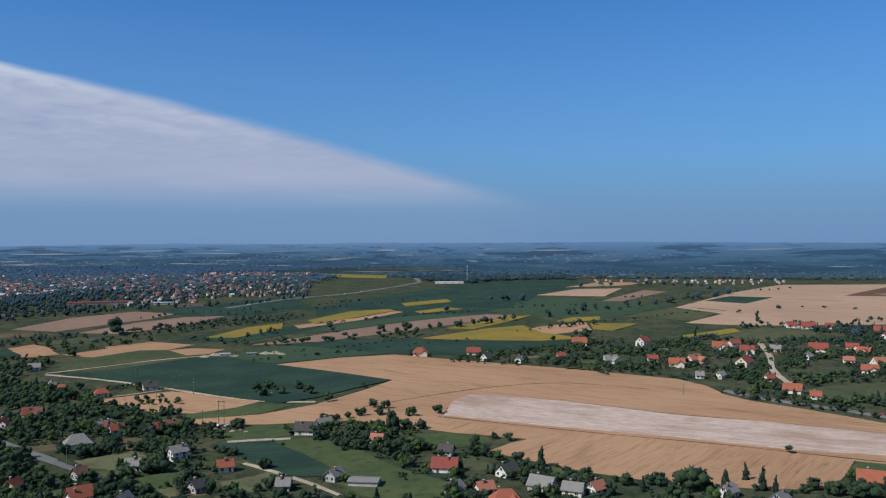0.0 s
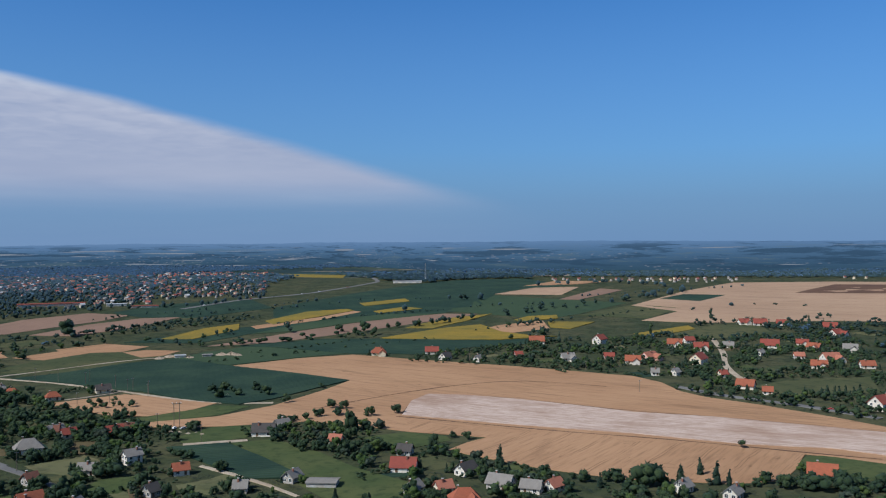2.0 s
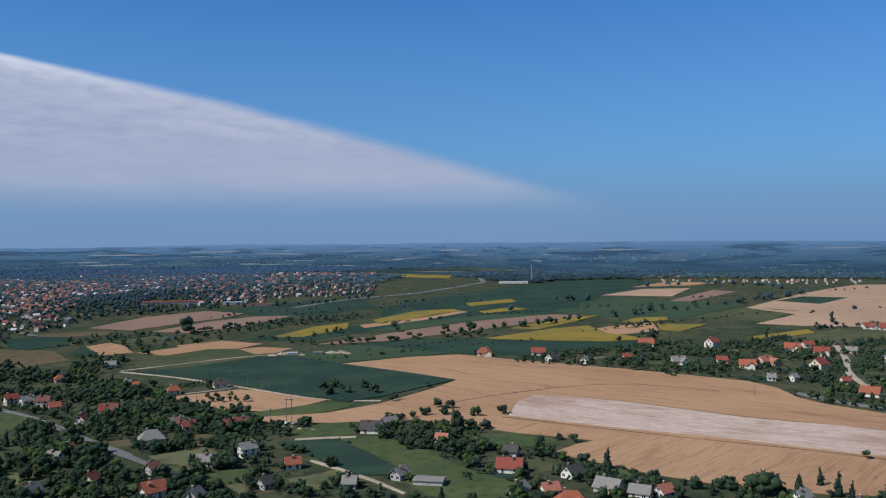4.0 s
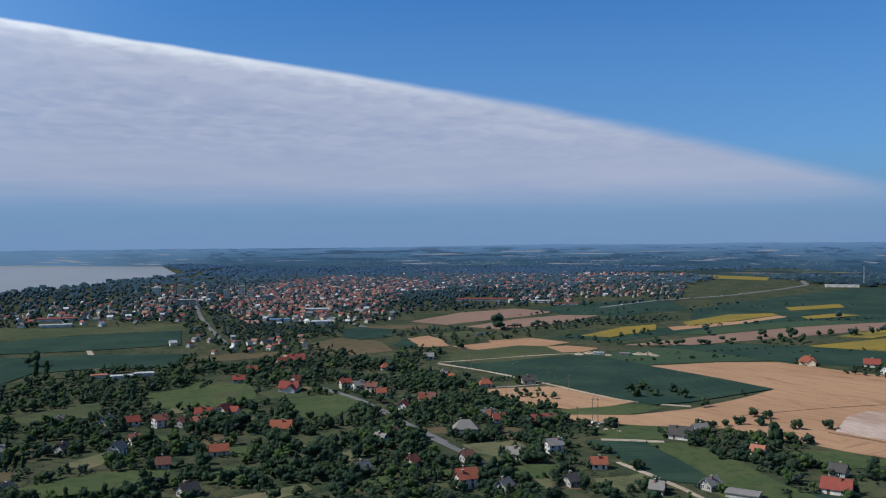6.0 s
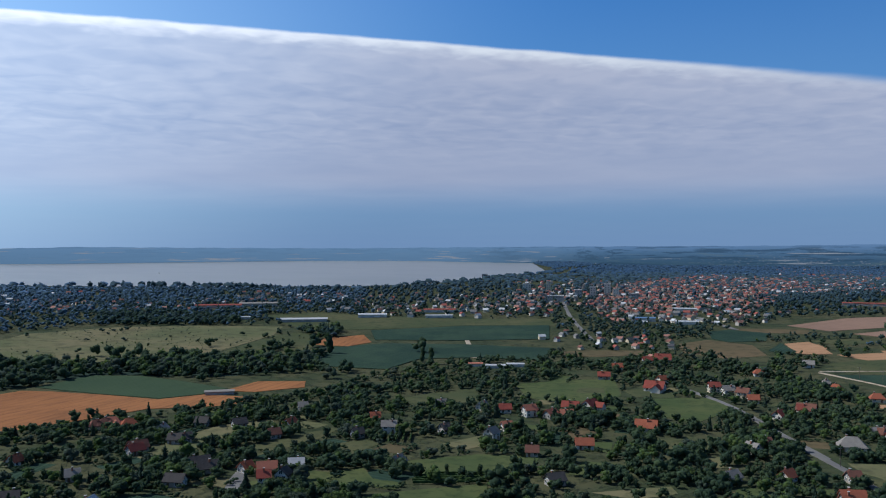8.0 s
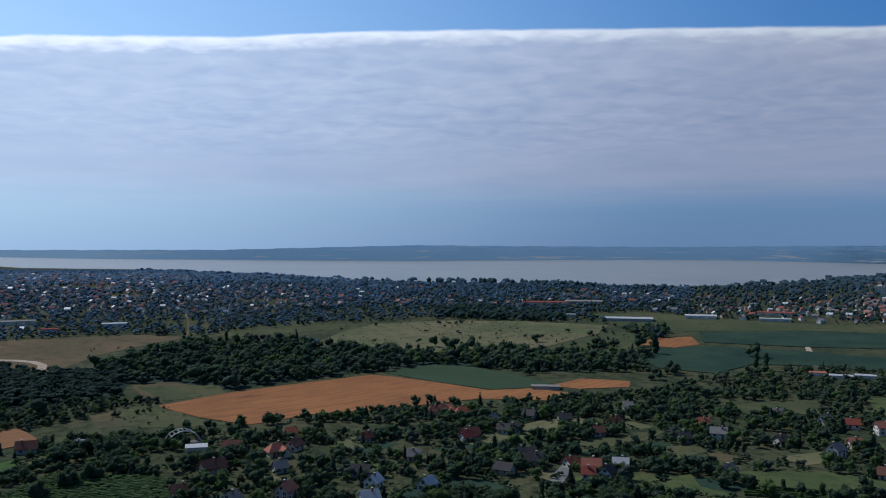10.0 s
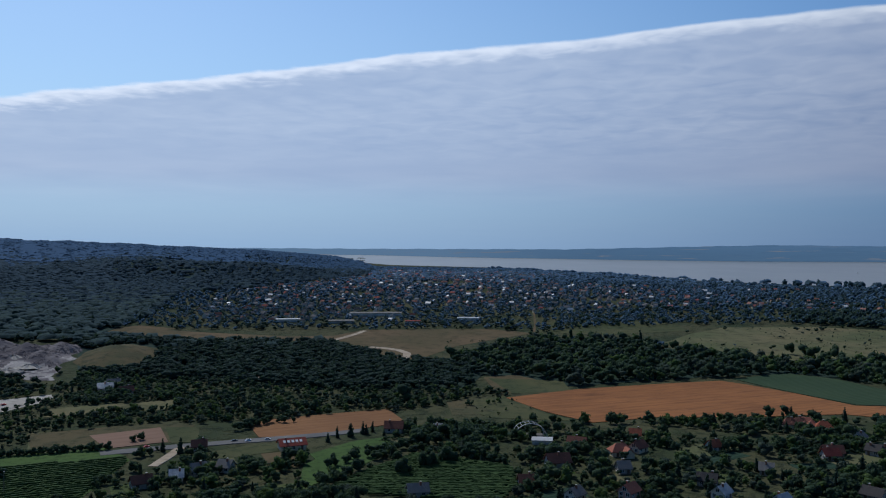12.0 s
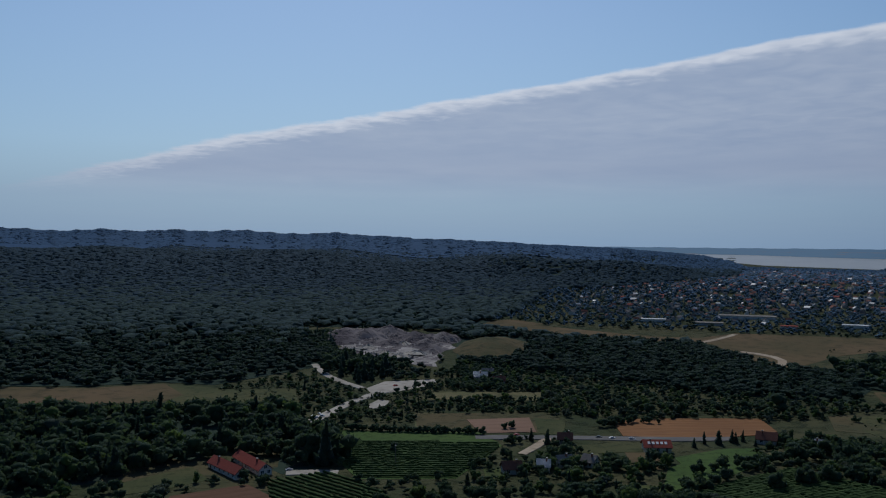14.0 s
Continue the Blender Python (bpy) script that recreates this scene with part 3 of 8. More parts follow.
el = np.interp(fa, FAR_AZ, FAR_EL) + 0.012 * np.sin(fa * 2.3) + 0.008 * np.sin(fa * 6.1 + 1)
# its distance is fitted to the camera's view: across the plain right of the lake, along the lake's far shore, and
# behind the ridge
FAR_R = np.interp(fa, (-60, -42, -3, 7, 37, 41, 44, 50, 57, 64, 72.6, 80, 87.5, 92, 97, 100.5, 103), (4650, 1760, 1760, 2560, 2560, 3150, 3010, 3450, 3560, 3300, 3060, 3150, 3450, 3700, 4300, 4310, 4650))
top = EYE + FAR_R * np.tan(np.radians(el))
bx, by = -FAR_R * np.sin(np.radians(fa)), FAR_R * np.cos(np.radians(fa))
k = np.arange(len(fa))
k2 = (k + 1) % len(fa)
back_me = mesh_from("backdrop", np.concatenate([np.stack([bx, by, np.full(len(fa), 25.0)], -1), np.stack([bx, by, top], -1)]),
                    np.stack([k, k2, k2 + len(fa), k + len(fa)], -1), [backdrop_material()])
tagged(new("backdrop", back_me), "glowing backdrop of far hills in painted blue haze", "distant hills", kind="structure")


# ---- trees ----
def ico(sub):
    bm = bmesh.new()
    bmesh.ops.create_icosphere(bm, subdivisions=sub, radius=1.0)
    v = np.array([q.co[:] for q in bm.verts])
    f = np.array([[q.index for q in p.verts] for p in bm.faces])
    bm.free()
    return v, f


ICO = {1: ico(1), 2: ico(2), 0: (np.array([(1, 0, 0), (-0.5, 0.87, 0), (-0.5, -0.87, 0), (0, 0, 1), (0, 0, -1)], float), np.array([(0, 1, 3), (1, 2, 3), (2, 0, 3), (1, 0, 4), (2, 1, 4), (0, 2, 4)]))}


def crown(seed, lobes, sub, clumps, size, shape="broad"):
    """Corners and triangles of a leafy crown 1 m high and about as wide, from z 0 to 1: lumpy lobes under a loose shell of leaf clumps."""
    g = np.random.default_rng(seed)
    vs, fs, count = [], [], 0
    centres = []
    for i in range(lobes):
        if lobes == 1:
            c, rad = np.array([0, 0, 0.5]), np.array([0.5, 0.5, 0.5]) if shape == "broad" else np.array([0.3, 0.3, 0.55])
        elif shape == "cone":
            h = (i + 0.5) / lobes
            c, rad = np.array([g.normal(0, 0.02), g.normal(0, 0.02), h]), np.array([0.30, 0.30, 1.7 / lobes]) * np.array([1.12 - h, 1.12 - h, 1.0])
        elif shape == "tall":
            h = (i + 0.5) / lobes
            c, rad = np.array([g.normal(0, 0.05), g.normal(0, 0.05), 0.08 + 0.86 * h]), np.array([0.2, 0.2, 0.26]) * g.uniform(0.8, 1.1)
        else:
            a, h = i * 2.4 + g.uniform(0, 1), 0.2 + 0.56 * ((i + g.uniform(0, 1)) / lobes)
            d = 0.26 * math.sqrt(max(0.05, 1 - (2 * h - 0.85) ** 2)) * g.uniform(0.7, 1.25)
            c, rad = np.array([d * math.cos(a), d * math.sin(a), h]), np.array([1, 1, 0.85]) * g.uniform(0.24, 0.34)
        centres.append((c, rad))
        v, f = ICO[sub]
        vs.append(v * g.uniform(0.78, 1.2, (len(v), 1)) * rad + c)
        fs.append(f + count)
        count += len(v)
    if clumps:
        pick = g.integers(0, lobes, clumps)
        n = g.normal(0, 1, (clumps, 3))
        n[:, 2] = np.abs(n[:, 2]) * 0.9 + n[:, 2] * 0.1
        n /= np.linalg.norm(n, axis=1)[:, None]
        cc = np.array([c for c, _ in centres])[pick] + n * np.array([q for _, q in centres])[pick] * g.uniform(0.85, 1.18, (clumps, 1))
        tri = g.normal(0, 1, (clumps, 3, 3))
        tri -= tri.mean(1, keepdims=True)
        tri /= np.linalg.norm(tri, axis=2, keepdims=True)
        tri = cc[:, None, :] + tri * size * g.uniform(0.6, 1.3, (clumps, 1, 1))
        vs.append(tri.reshape(-1, 3))
        fs.append(np.arange(clumps * 3).reshape(-1, 3) + count)
    v = np.concatenate(vs)
    v[:, 2] = v[:, 2].clip(0, None)
    return v, np.concatenate(fs)


def dome(seed, sides):
    """A low rounded crown of a closed forest, seen from afar, 1 m high and wide."""
    g = np.random.default_rng(seed)
    a = np.arange(sides) * math.tau / sides
    rings_ = [np.stack([np.cos(a + t) * r * g.uniform(0.85, 1.15, sides), np.sin(a + t) * r * g.uniform(0.85, 1.15, sides), z * g.uniform(0.65, 1.25, sides)], -1)
              for r, z, t in ((0.56, 0.45, 0.0), (0.42, 0.84, 0.3))]
    k_ = np.arange(sides)
    nxt = (k_ + 1) % sides
    f = np.concatenate([np.stack([k_, nxt, k_ + sides], -1), np.stack([nxt, nxt + sides, k_ + sides], -1), np.stack([k_ + sides, nxt + sides, np.full(sides, 2 * sides)], -1)])
    return np.concatenate(rings_ + [np.array([(0.05, 0.02, 1.0)])]), f


def trunk_mesh(seed, h, r, reach):
    """A tapered trunk with a few limbs up into the crown."""
    g = np.random.default_rng(seed)
    bm = bmesh.new()

    def limb(a, b, ra, rb):
        d = (b - a).normalized()
        side = d.orthogonal().normalized()
        rows = []
        for p, q in ((a, ra), (a.lerp(b, 0.5) + Vector(g.normal(0, 0.06, 3)), (ra + rb) / 2), (b, rb)):
            rows.append([bm.verts.new(p + (Matrix.Rotation(k * math.tau / 6, 3, d) @ side) * q) for k in range(6)])
        for u, v in zip(rows, rows[1:]):
            for k in range(6):
                bm.faces.new((u[k], u[(k + 1) % 6], v[(k + 1) % 6], v[k]))
    limb(Vector((0, 0, -0.4)), Vector((0, 0, h)), r, r * 0.6)
    for k in range(3):
        a = k * 2.1 + g.uniform(0, 1)
        limb(Vector((0, 0, h * 0.85)), Vector((math.cos(a) * reach, math.sin(a) * reach, h + reach * 1.3)), r * 0.5, r * 0.15)
    me = bpy.data.meshes.new("trunk")
    bm.to_mesh(me)
    bm.free()
    me.materials.append(MAT["bark"])
    return me


def free_of(x, y, clear_open=True, grow=0.0):
    """Which places lie on no field, road or house."""
    ok = np.ones(len(x), bool)
    if clear_open:
        for poly in OPEN:
            ok &= ~inside(poly, x, y)
    for line, half in ROADS:
        lo, hi = line.min(0) - 12, line.max(0) + 12
        near = np.nonzero((x > lo[0]) & (x < hi[0]) & (y > lo[1]) & (y < hi[1]) & ok)[0]
        for q in near:
            if np.min(np.hypot(line[:, 0] - x[q], line[:, 1] - y[q])) < half + 2.5 + grow:
                ok[q] = False
    for hx, hy, rad in HOUSES:
        ok &= np.hypot(x - hx, y - hy) > rad + grow
    return ok


def lumpy(x, y, scale, seed):
    """Smooth noise from 0 to 1 over the plan."""
    g = np.random.default_rng(seed)
    v = np.zeros(len(x))
    for k in range(5):
        a, p = g.uniform(0, math.tau), g.uniform(0, math.tau, 2)
        u = (x * math.cos(a) + y * math.sin(a)) / scale * g.uniform(0.7, 1.6)
        t = (-x * math.sin(a) + y * math.cos(a)) / scale * g.uniform(0.7, 1.6)
        v += np.sin(u + p[0]) * np.sin(t + p[1])
    return 0.5 + v / 5


TREES = []  # rows: x, y, height, spread, kind (0 broad, 1 conifer, 2 light, 3 grey, 4 tall, 5 bush)
RNG = np.random.default_rng(5)


def wood(poly, spacing, size, gaps=0.0, kinds=(0.68, 0.06, 0.17, 0.06, 0.03), clear=True, patch=45.0, bush=0.0, forest=False):
    """Scatters trees over a polygon: mean spacing, (least, most) height, share of clearings, shares of the kinds, share of bushes."""
    (x0, y0), (x1, y1) = np.min(poly, 0), np.max(poly, 0)
    n = int((x1 - x0) * (y1 - y0) / spacing ** 2)
    nx = max(1, int((x1 - x0) / spacing))
    ny = max(1, int((y1 - y0) / spacing))
    cx, cy = np.meshgrid(np.linspace(x0, x1, nx), np.linspace(y0, y1, ny))
    x = cx.ravel() + RNG.uniform(-0.85, 0.85, cx.size) * spacing
    y = cy.ravel() + RNG.uniform(-0.85, 0.85, cx.size) * spacing
    keep = inside(poly, x, y)
    x, y = x[keep], y[keep]
    if gaps:
        keep = lumpy(x, y, patch, len(TREES) + 3) > gaps * RNG.uniform(0.7, 1.3, len(x))
        x, y = x[keep], y[keep]
    keep = free_of(x, y, clear)
    x, y = x[keep], y[keep]
    kind = RNG.choice(5, len(x), p=np.array(kinds) / sum(kinds))
    if forest:
        kind = np.where(kind == 1, 7, 6)
    small = RNG.uniform(0, 1, len(x)) < bush
    kind[small] = 5
    h = size[0] + (size[1] - size[0]) * RNG.beta(1.6, 2.6, len(x))
    h[small] *= 0.42
    for row in zip(x, y, h, RNG.uniform(0.8, 1.25, len(x)), kind):
        TREES.append(row)


def hedge(line, spacing, size, kind=0, jitter=1.5, gaps=0.1):
    """A row of trees or bushes along a line."""
    for (ax, ay), (bx_, by_) in zip(line, line[1:]):
        d = math.hypot(bx_ - ax, by_ - ay)
        k = max(1, int(d / spacing))
        for i in range(k):
            if RNG.uniform() < gaps:
                continue
            u = (i + RNG.uniform(0, 0.8)) / k
            TREES.append((ax + (bx_ - ax) * u + RNG.normal(0, jitter), ay + (by_ - ay) * u + RNG.normal(0, jitter),
                          RNG.uniform(*size), RNG.uniform(0.8, 1.2), kind))


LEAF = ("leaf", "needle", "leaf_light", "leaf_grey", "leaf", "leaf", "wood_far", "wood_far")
SHAPE = ("broad", "cone", "broad", "broad", "tall", "broad", "broad", "tall")
WIDE = (0.92, 0.9, 0.86, 0.95, 0.75, 1.25, 1.35, 1.0)
TREE_LABELS = ("broad leafy deciduous tree with dark green crown", "dark green conifer with a pointed crown", "light green leafy garden tree",
               "grey-green willow with a loose crown", "tall narrow poplar with a dense crown", "low rounded garden bush", "hill forest tree tinted with blue haze", "dark forest pine")
TREE_NAMES = ("deciduous_tree", "conifer", "garden_tree", "willow", "poplar", "bush", "forest_tree", "forest_pine")


def plant_all():
    """The nearest trees of each kind become things of their own; the rest are joined by distance."""
    rows = np.array([r for r in TREES], float)
    dist = np.hypot(rows[:, 0], rows[:, 1])
    az = np.degrees(np.arctan2(-rows[:, 0], rows[:, 1]))
    seen = (az > -34) & (az < 152) & (dist > 285) & ((dist < 2480) | (az > 37) & (dist < 3050) | (az > 99) & (dist < 3120))
    rows, dist = rows[seen], dist[seen]
    order = np.argsort(dist)
    rows, dist = rows[order], dist[order]
    z = land(rows[:, 0], rows[:, 1])
    single = {0: 230, 1: 60, 2: 60, 3: 30, 4: 30, 5: 60, 6: 0, 7: 0}
    models = {}
    for kd in range(6):
        models[kd] = []
        for s in range(4):
            v, f = crown(kd * 10 + s, *((9, 1, 10) if kd == 1 else (8, 1, 560) if kd != 4 else (6, 1, 400)), 0.07, SHAPE[kd])
            if kd == 1:
                v, f = crown(kd * 10 + s, 10, 1, 420, 0.06, "cone")
            me = mesh_from("crown", v, f, [MAT[LEAF[kd]]], smooth=True)
            models[kd].append((me, trunk_mesh(kd * 10 + s, 0.30 if kd != 5 else 0.12, 0.032, 0.14 if kd != 1 else 0.05)))
    rest = []
    count = {q: 0 for q in range(8)}
    for i, (x, y, h, sp, kd) in enumerate(rows):
        kd = int(kd)
        if count[kd] >= single[kd] or dist[i] > 700:
            rest.append(i)
            continue
        count[kd] += 1
        crown_me, trunk_me = models[kd][i % 4]
        tree = thing(TREE_NAMES[kd], x, y, RNG.uniform(0, 360), TREE_LABELS[kd], "bush" if kd == 5 else "tree", TREE_NAMES[kd].replace("_", " ") + "s of the village")
        low = 0.02 if kd == 5 else 0.04 if kd == 1 else 0.07
        wide = h * sp * WIDE[kd]
        piece("trunk", trunk_me, tree, Matrix.Diagonal((h, h, h, 1)))
        piece("crown", crown_me, tree, Matrix.Translation((0, 0, h * low)) @ Matrix.Diagonal((wide, wide, h * (1 - low), 1)))
    rest = np.array(rest)
    rx, ry, rh, rs, rk = rows[rest].T
    rz, rd = z[rest], dist[rest] * np.clip(np.random.default_rng(77).normal(1.0, 0.07, len(rest)), 0.85, 1.15)
    bands = ((0, 470, 4, 1, 50, 0.130, "near_trees"), (470, 760, 3, 1, 13, 0.165, "garden_trees"), (760, 1000, 2, 1, 10, 0.18, "distant_trees"),
             (1000, 1300, 1, 1, 2, 0.25, "far_woods"), (1300, 1640, 1, 0, 0, 0.3, "far_woods"), (1640, 9000, 1, 0, 0, 0.3, "far_woods"))
    for lo, hi, lobes, sub, clumps, size, name in bands:
        for kd in range(8):
            band = np.nonzero((rd >= lo) & (rd < hi) & (rk == kd))[0]
            if kd in (6, 7) and lo >= 1300:
                band = band[np.arange(len(band)) % 3 > 0]
            if not len(band):
                continue
            vs, fs, count_v = [], [], 0
            for s in range(5):
                mine = band[s::5]
                if not len(mine):
                    continue
                v, f = crown(900 + s, 2, 1, clumps // 3, size * 1.2) if kd == 5 and lobes > 1 else crown(900 + s + kd * 7, lobes if kd != 1 or lo > 700 else lobes + 2, sub, clumps, size, SHAPE[kd] if lo < 1000 else ("cone" if kd == 1 else "broad"))
                if kd in (6, 7) and lo >= 760 or lo >= 1300:
                    v, f = dome(40 + s + kd * 9, 7 if lo < 1000 else 5 if lo < 1300 else 4)
                a = RNG.uniform(0, math.tau, len(mine))
                wide = (rh * rs)[mine] * (WIDE[kd] * (1.35 if kd in (6, 7) and lo >= 760 else 1.0) if lo < 1300 else max(WIDE[kd] * 1.4, 1.6)) * (1.0, 1.0, 1.2, 1.08, 1.0)[lobes if lobes < 5 else 4]
                ca, sa = np.cos(a)[:, None], np.sin(a)[:, None]
                px = (v[:, 0] * ca - v[:, 1] * sa) * wide[:, None] + rx[mine][:, None]
                py = (v[:, 0] * sa + v[:, 1] * ca) * wide[:, None] + ry[mine][:, None]
                pz = (0.02 + v[:, 2] * 0.98) * rh[mine][:, None] + rz[mine][:, None]
                vs.append(np.stack([px, py, pz], -1).reshape(-1, 3))
                fs.append((f[None] + (np.arange(len(mine)) * len(v))[:, None, None]).reshape(-1, 3) + count_v)
                count_v += len(v) * len(mine)
            # farther crowns take leaf materials with more blue haze in them
            leaf = ("needle" if kd in (6, 7) else LEAF[kd]) if lo < 760 else "wood_lake" if kd == 3 and lo < 1640 else "wood_mid" if lo < 1000 else ("wood_hill" if kd in (6, 7) else "wood_far") if lo < 1640 else "wood_hazed"
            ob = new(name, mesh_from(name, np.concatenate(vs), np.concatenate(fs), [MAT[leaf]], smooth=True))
            tagged(ob, ("distant woodland of " if lo >= 760 else "garden growth of ") + TREE_NAMES[kd].replace("_", " ") + "s in summer leaf", "trees", kind="stuff")


def gardens(poly, n, seed):
    """Small garden plots, mown or dug, laid over a polygon where no house or road is."""
    g = np.random.default_rng(seed)
    (x0, y0), (x1, y1) = np.min(poly, 0), np.max(poly, 0)
    done = 0
    looks = (("lawn", "mown green garden lawn"), ("meadow", "rough grassy garden plot"), ("heath", "dry olive garden plot"), ("dryfield", "dug brown vegetable plot"), ("maize", "dark green kitchen garden plot"), ("lawn", "bright green orchard grass"))
    for _ in range(n * 8):
        x, y = g.uniform(x0, x1), g.uniform(y0, y1)
        if done >= n:
            break
        one = np.array([x]), np.array([y])
        if not inside(poly, *one)[0] or not free_of(*one)[0] or math.hypot(x, y) < 290:
            continue
        a, wd, dp = 25 + 90 * g.integers(0, 2) + g.normal(0, 9), g.uniform(7, 13), g.uniform(12, 26)
        c, s = math.cos(radians(a)), math.sin(radians(a))
        plot = [(x + p * wd * c - q * dp * s, y + p * wd * s + q * dp * c) for p, q in ((-0.5, -0.5), (0.5, -0.5), (0.5, 0.5), (-0.5, 0.5))]
        key, words = looks[g.integers(0, len(looks))]
        field("garden_plot", key, a + 90, words, plot, 0.1, g.uniform() < 0.35)
        for e in range(4):
            if g.uniform() < 0.4:
                hedge([plot[e - 1], plot[e]], 1.6, (1.0, 2.4), 5, 0.3, 0.1)
        done += 1


# ---- houses ----
def box(bm, x0, x1, y0, y1, z0, z1):
    v = [bm.verts.new(p) for p in ((x0, y0, z0), (x1, y0, z0), (x1, y1, z0), (x0, y1, z0), (x0, y0, z1), (x1, y0, z1), (x1, y1, z1), (x0, y1, z1))]
    for f in ((3, 2, 1, 0), (4, 5, 6, 7), (0, 1, 5, 4), (1, 2, 6, 5), (2, 3, 7, 6), (3, 0, 4, 7)):
        bm.faces.new([v[i] for i in f])
    return v


def boxed(*args):
    bm = bmesh.new()
    box(bm, *args)
    return bm


def wall_body(w_, d_, h, rise, hip):
    """Walls of a house round the origin, with gables up to the roof where it has no hips."""
    bm = bmesh.new()
    x, y = w_ / 2, d_ / 2
    base = [bm.verts.new(p) for p in ((-x, -y, -1.2), (x, -y, -1.2), (x, y, -1.2), (-x, y, -1.2))]
    top_ = [bm.verts.new(p) for p in ((-x, -y, h), (x, -y, h), (x, y, h), (-x, y, h))]
    for i in range(4):
        j = (i + 1) % 4
        if not hip and i in (1, 3):
            peak = bm.verts.new((x if i == 1 else -x, 0, h + rise - 0.12))
            bm.faces.new((base[i], base[j], top_[j], peak, top_[i]))
        else:
            bm.faces.new((base[i], base[j], top_[j], top_[i]))
    bm.faces.new(base[::-1])
    if hip:
        bm.faces.new(top_)
    return bm


def roof_body(w_, d_, h, rise, hip, over=0.55, thick=0.22):
    """A tiled roof with thickness: two slopes along x, or four where it is hipped."""
    bm = bmesh.new()
    x, y = w_ / 2 + over, d_ / 2 + over
    e = h - over * rise / (d_ / 2)
    inset = min(d_ / 2 * 0.95, w_ / 2 * 0.98) if hip else 0.0
    for dz, flip in ((thick, False), (0.0, True)):
        a = [bm.verts.new((p[0], p[1], p[2] + dz)) for p in ((-x, -y, e), (x, -y, e), (x, y, e), (-x, y, e), (-x + inset, 0, h + rise), (x - inset, 0, h + rise))]
        faces = [(0, 1, 5, 4), (2, 3, 4, 5)] + ([(1, 2, 5), (3, 0, 4)] if hip else [])
        for f in faces:
            bm.faces.new([a[i] for i in (f[::-1] if flip else f)])
    bm.verts.ensure_lookup_table()
    loop = (0, 1, 2, 3) if hip else (0, 1, 5, 2, 3, 4)
    for i in range(len(loop)):
        p, q = loop[i], loop[(i + 1) % len(loop)]
        bm.faces.new((bm.verts[p + 6], bm.verts[q + 6], bm.verts[q], bm.verts[p]))
    bmesh.ops.recalc_face_normals(bm, faces=bm.faces[:])
    return bm


def shared(name, bm, material):
    me = bpy.data.meshes.new(name)
    bm.to_mesh(me)
    bm.free()
    me.materials.append(material)
    return me


def window_meshes():
    bm = bmesh.new()
    for x0, x1, z0, z1 in ((-0.7, 0.7, 0, 0.1), (-0.7, 0.7, 1.3, 1.4), (-0.7, -0.6, 0.1, 1.3), (0.6, 0.7, 0.1, 1.3), (-0.04, 0.04, 0.1, 1.3)):
        box(bm, x0, x1, -0.06, 0.04, z0, z1)
    return shared("window", bm, MAT["frame"]), shared("pane", boxed(-0.6, 0.6, -0.02, 0.02, 0.1, 1.3), MAT["pane"])


WINDOW, PANE = window_meshes()
DOOR = shared("door", boxed(-0.5, 0.5, -0.05, 0.04, 0, 2.05), MAT["door"])
ROOF_WORDS = {"orange": "orange tiled roof", "red": "red tiled roof", "salmon": "faded salmon tiled roof", "brown": "old brown tiled roof",
              "grey": "grey slate roof", "dark": "dark slate roof", "pale": "pale sheet roof", "blue": "blue sheet roof"}


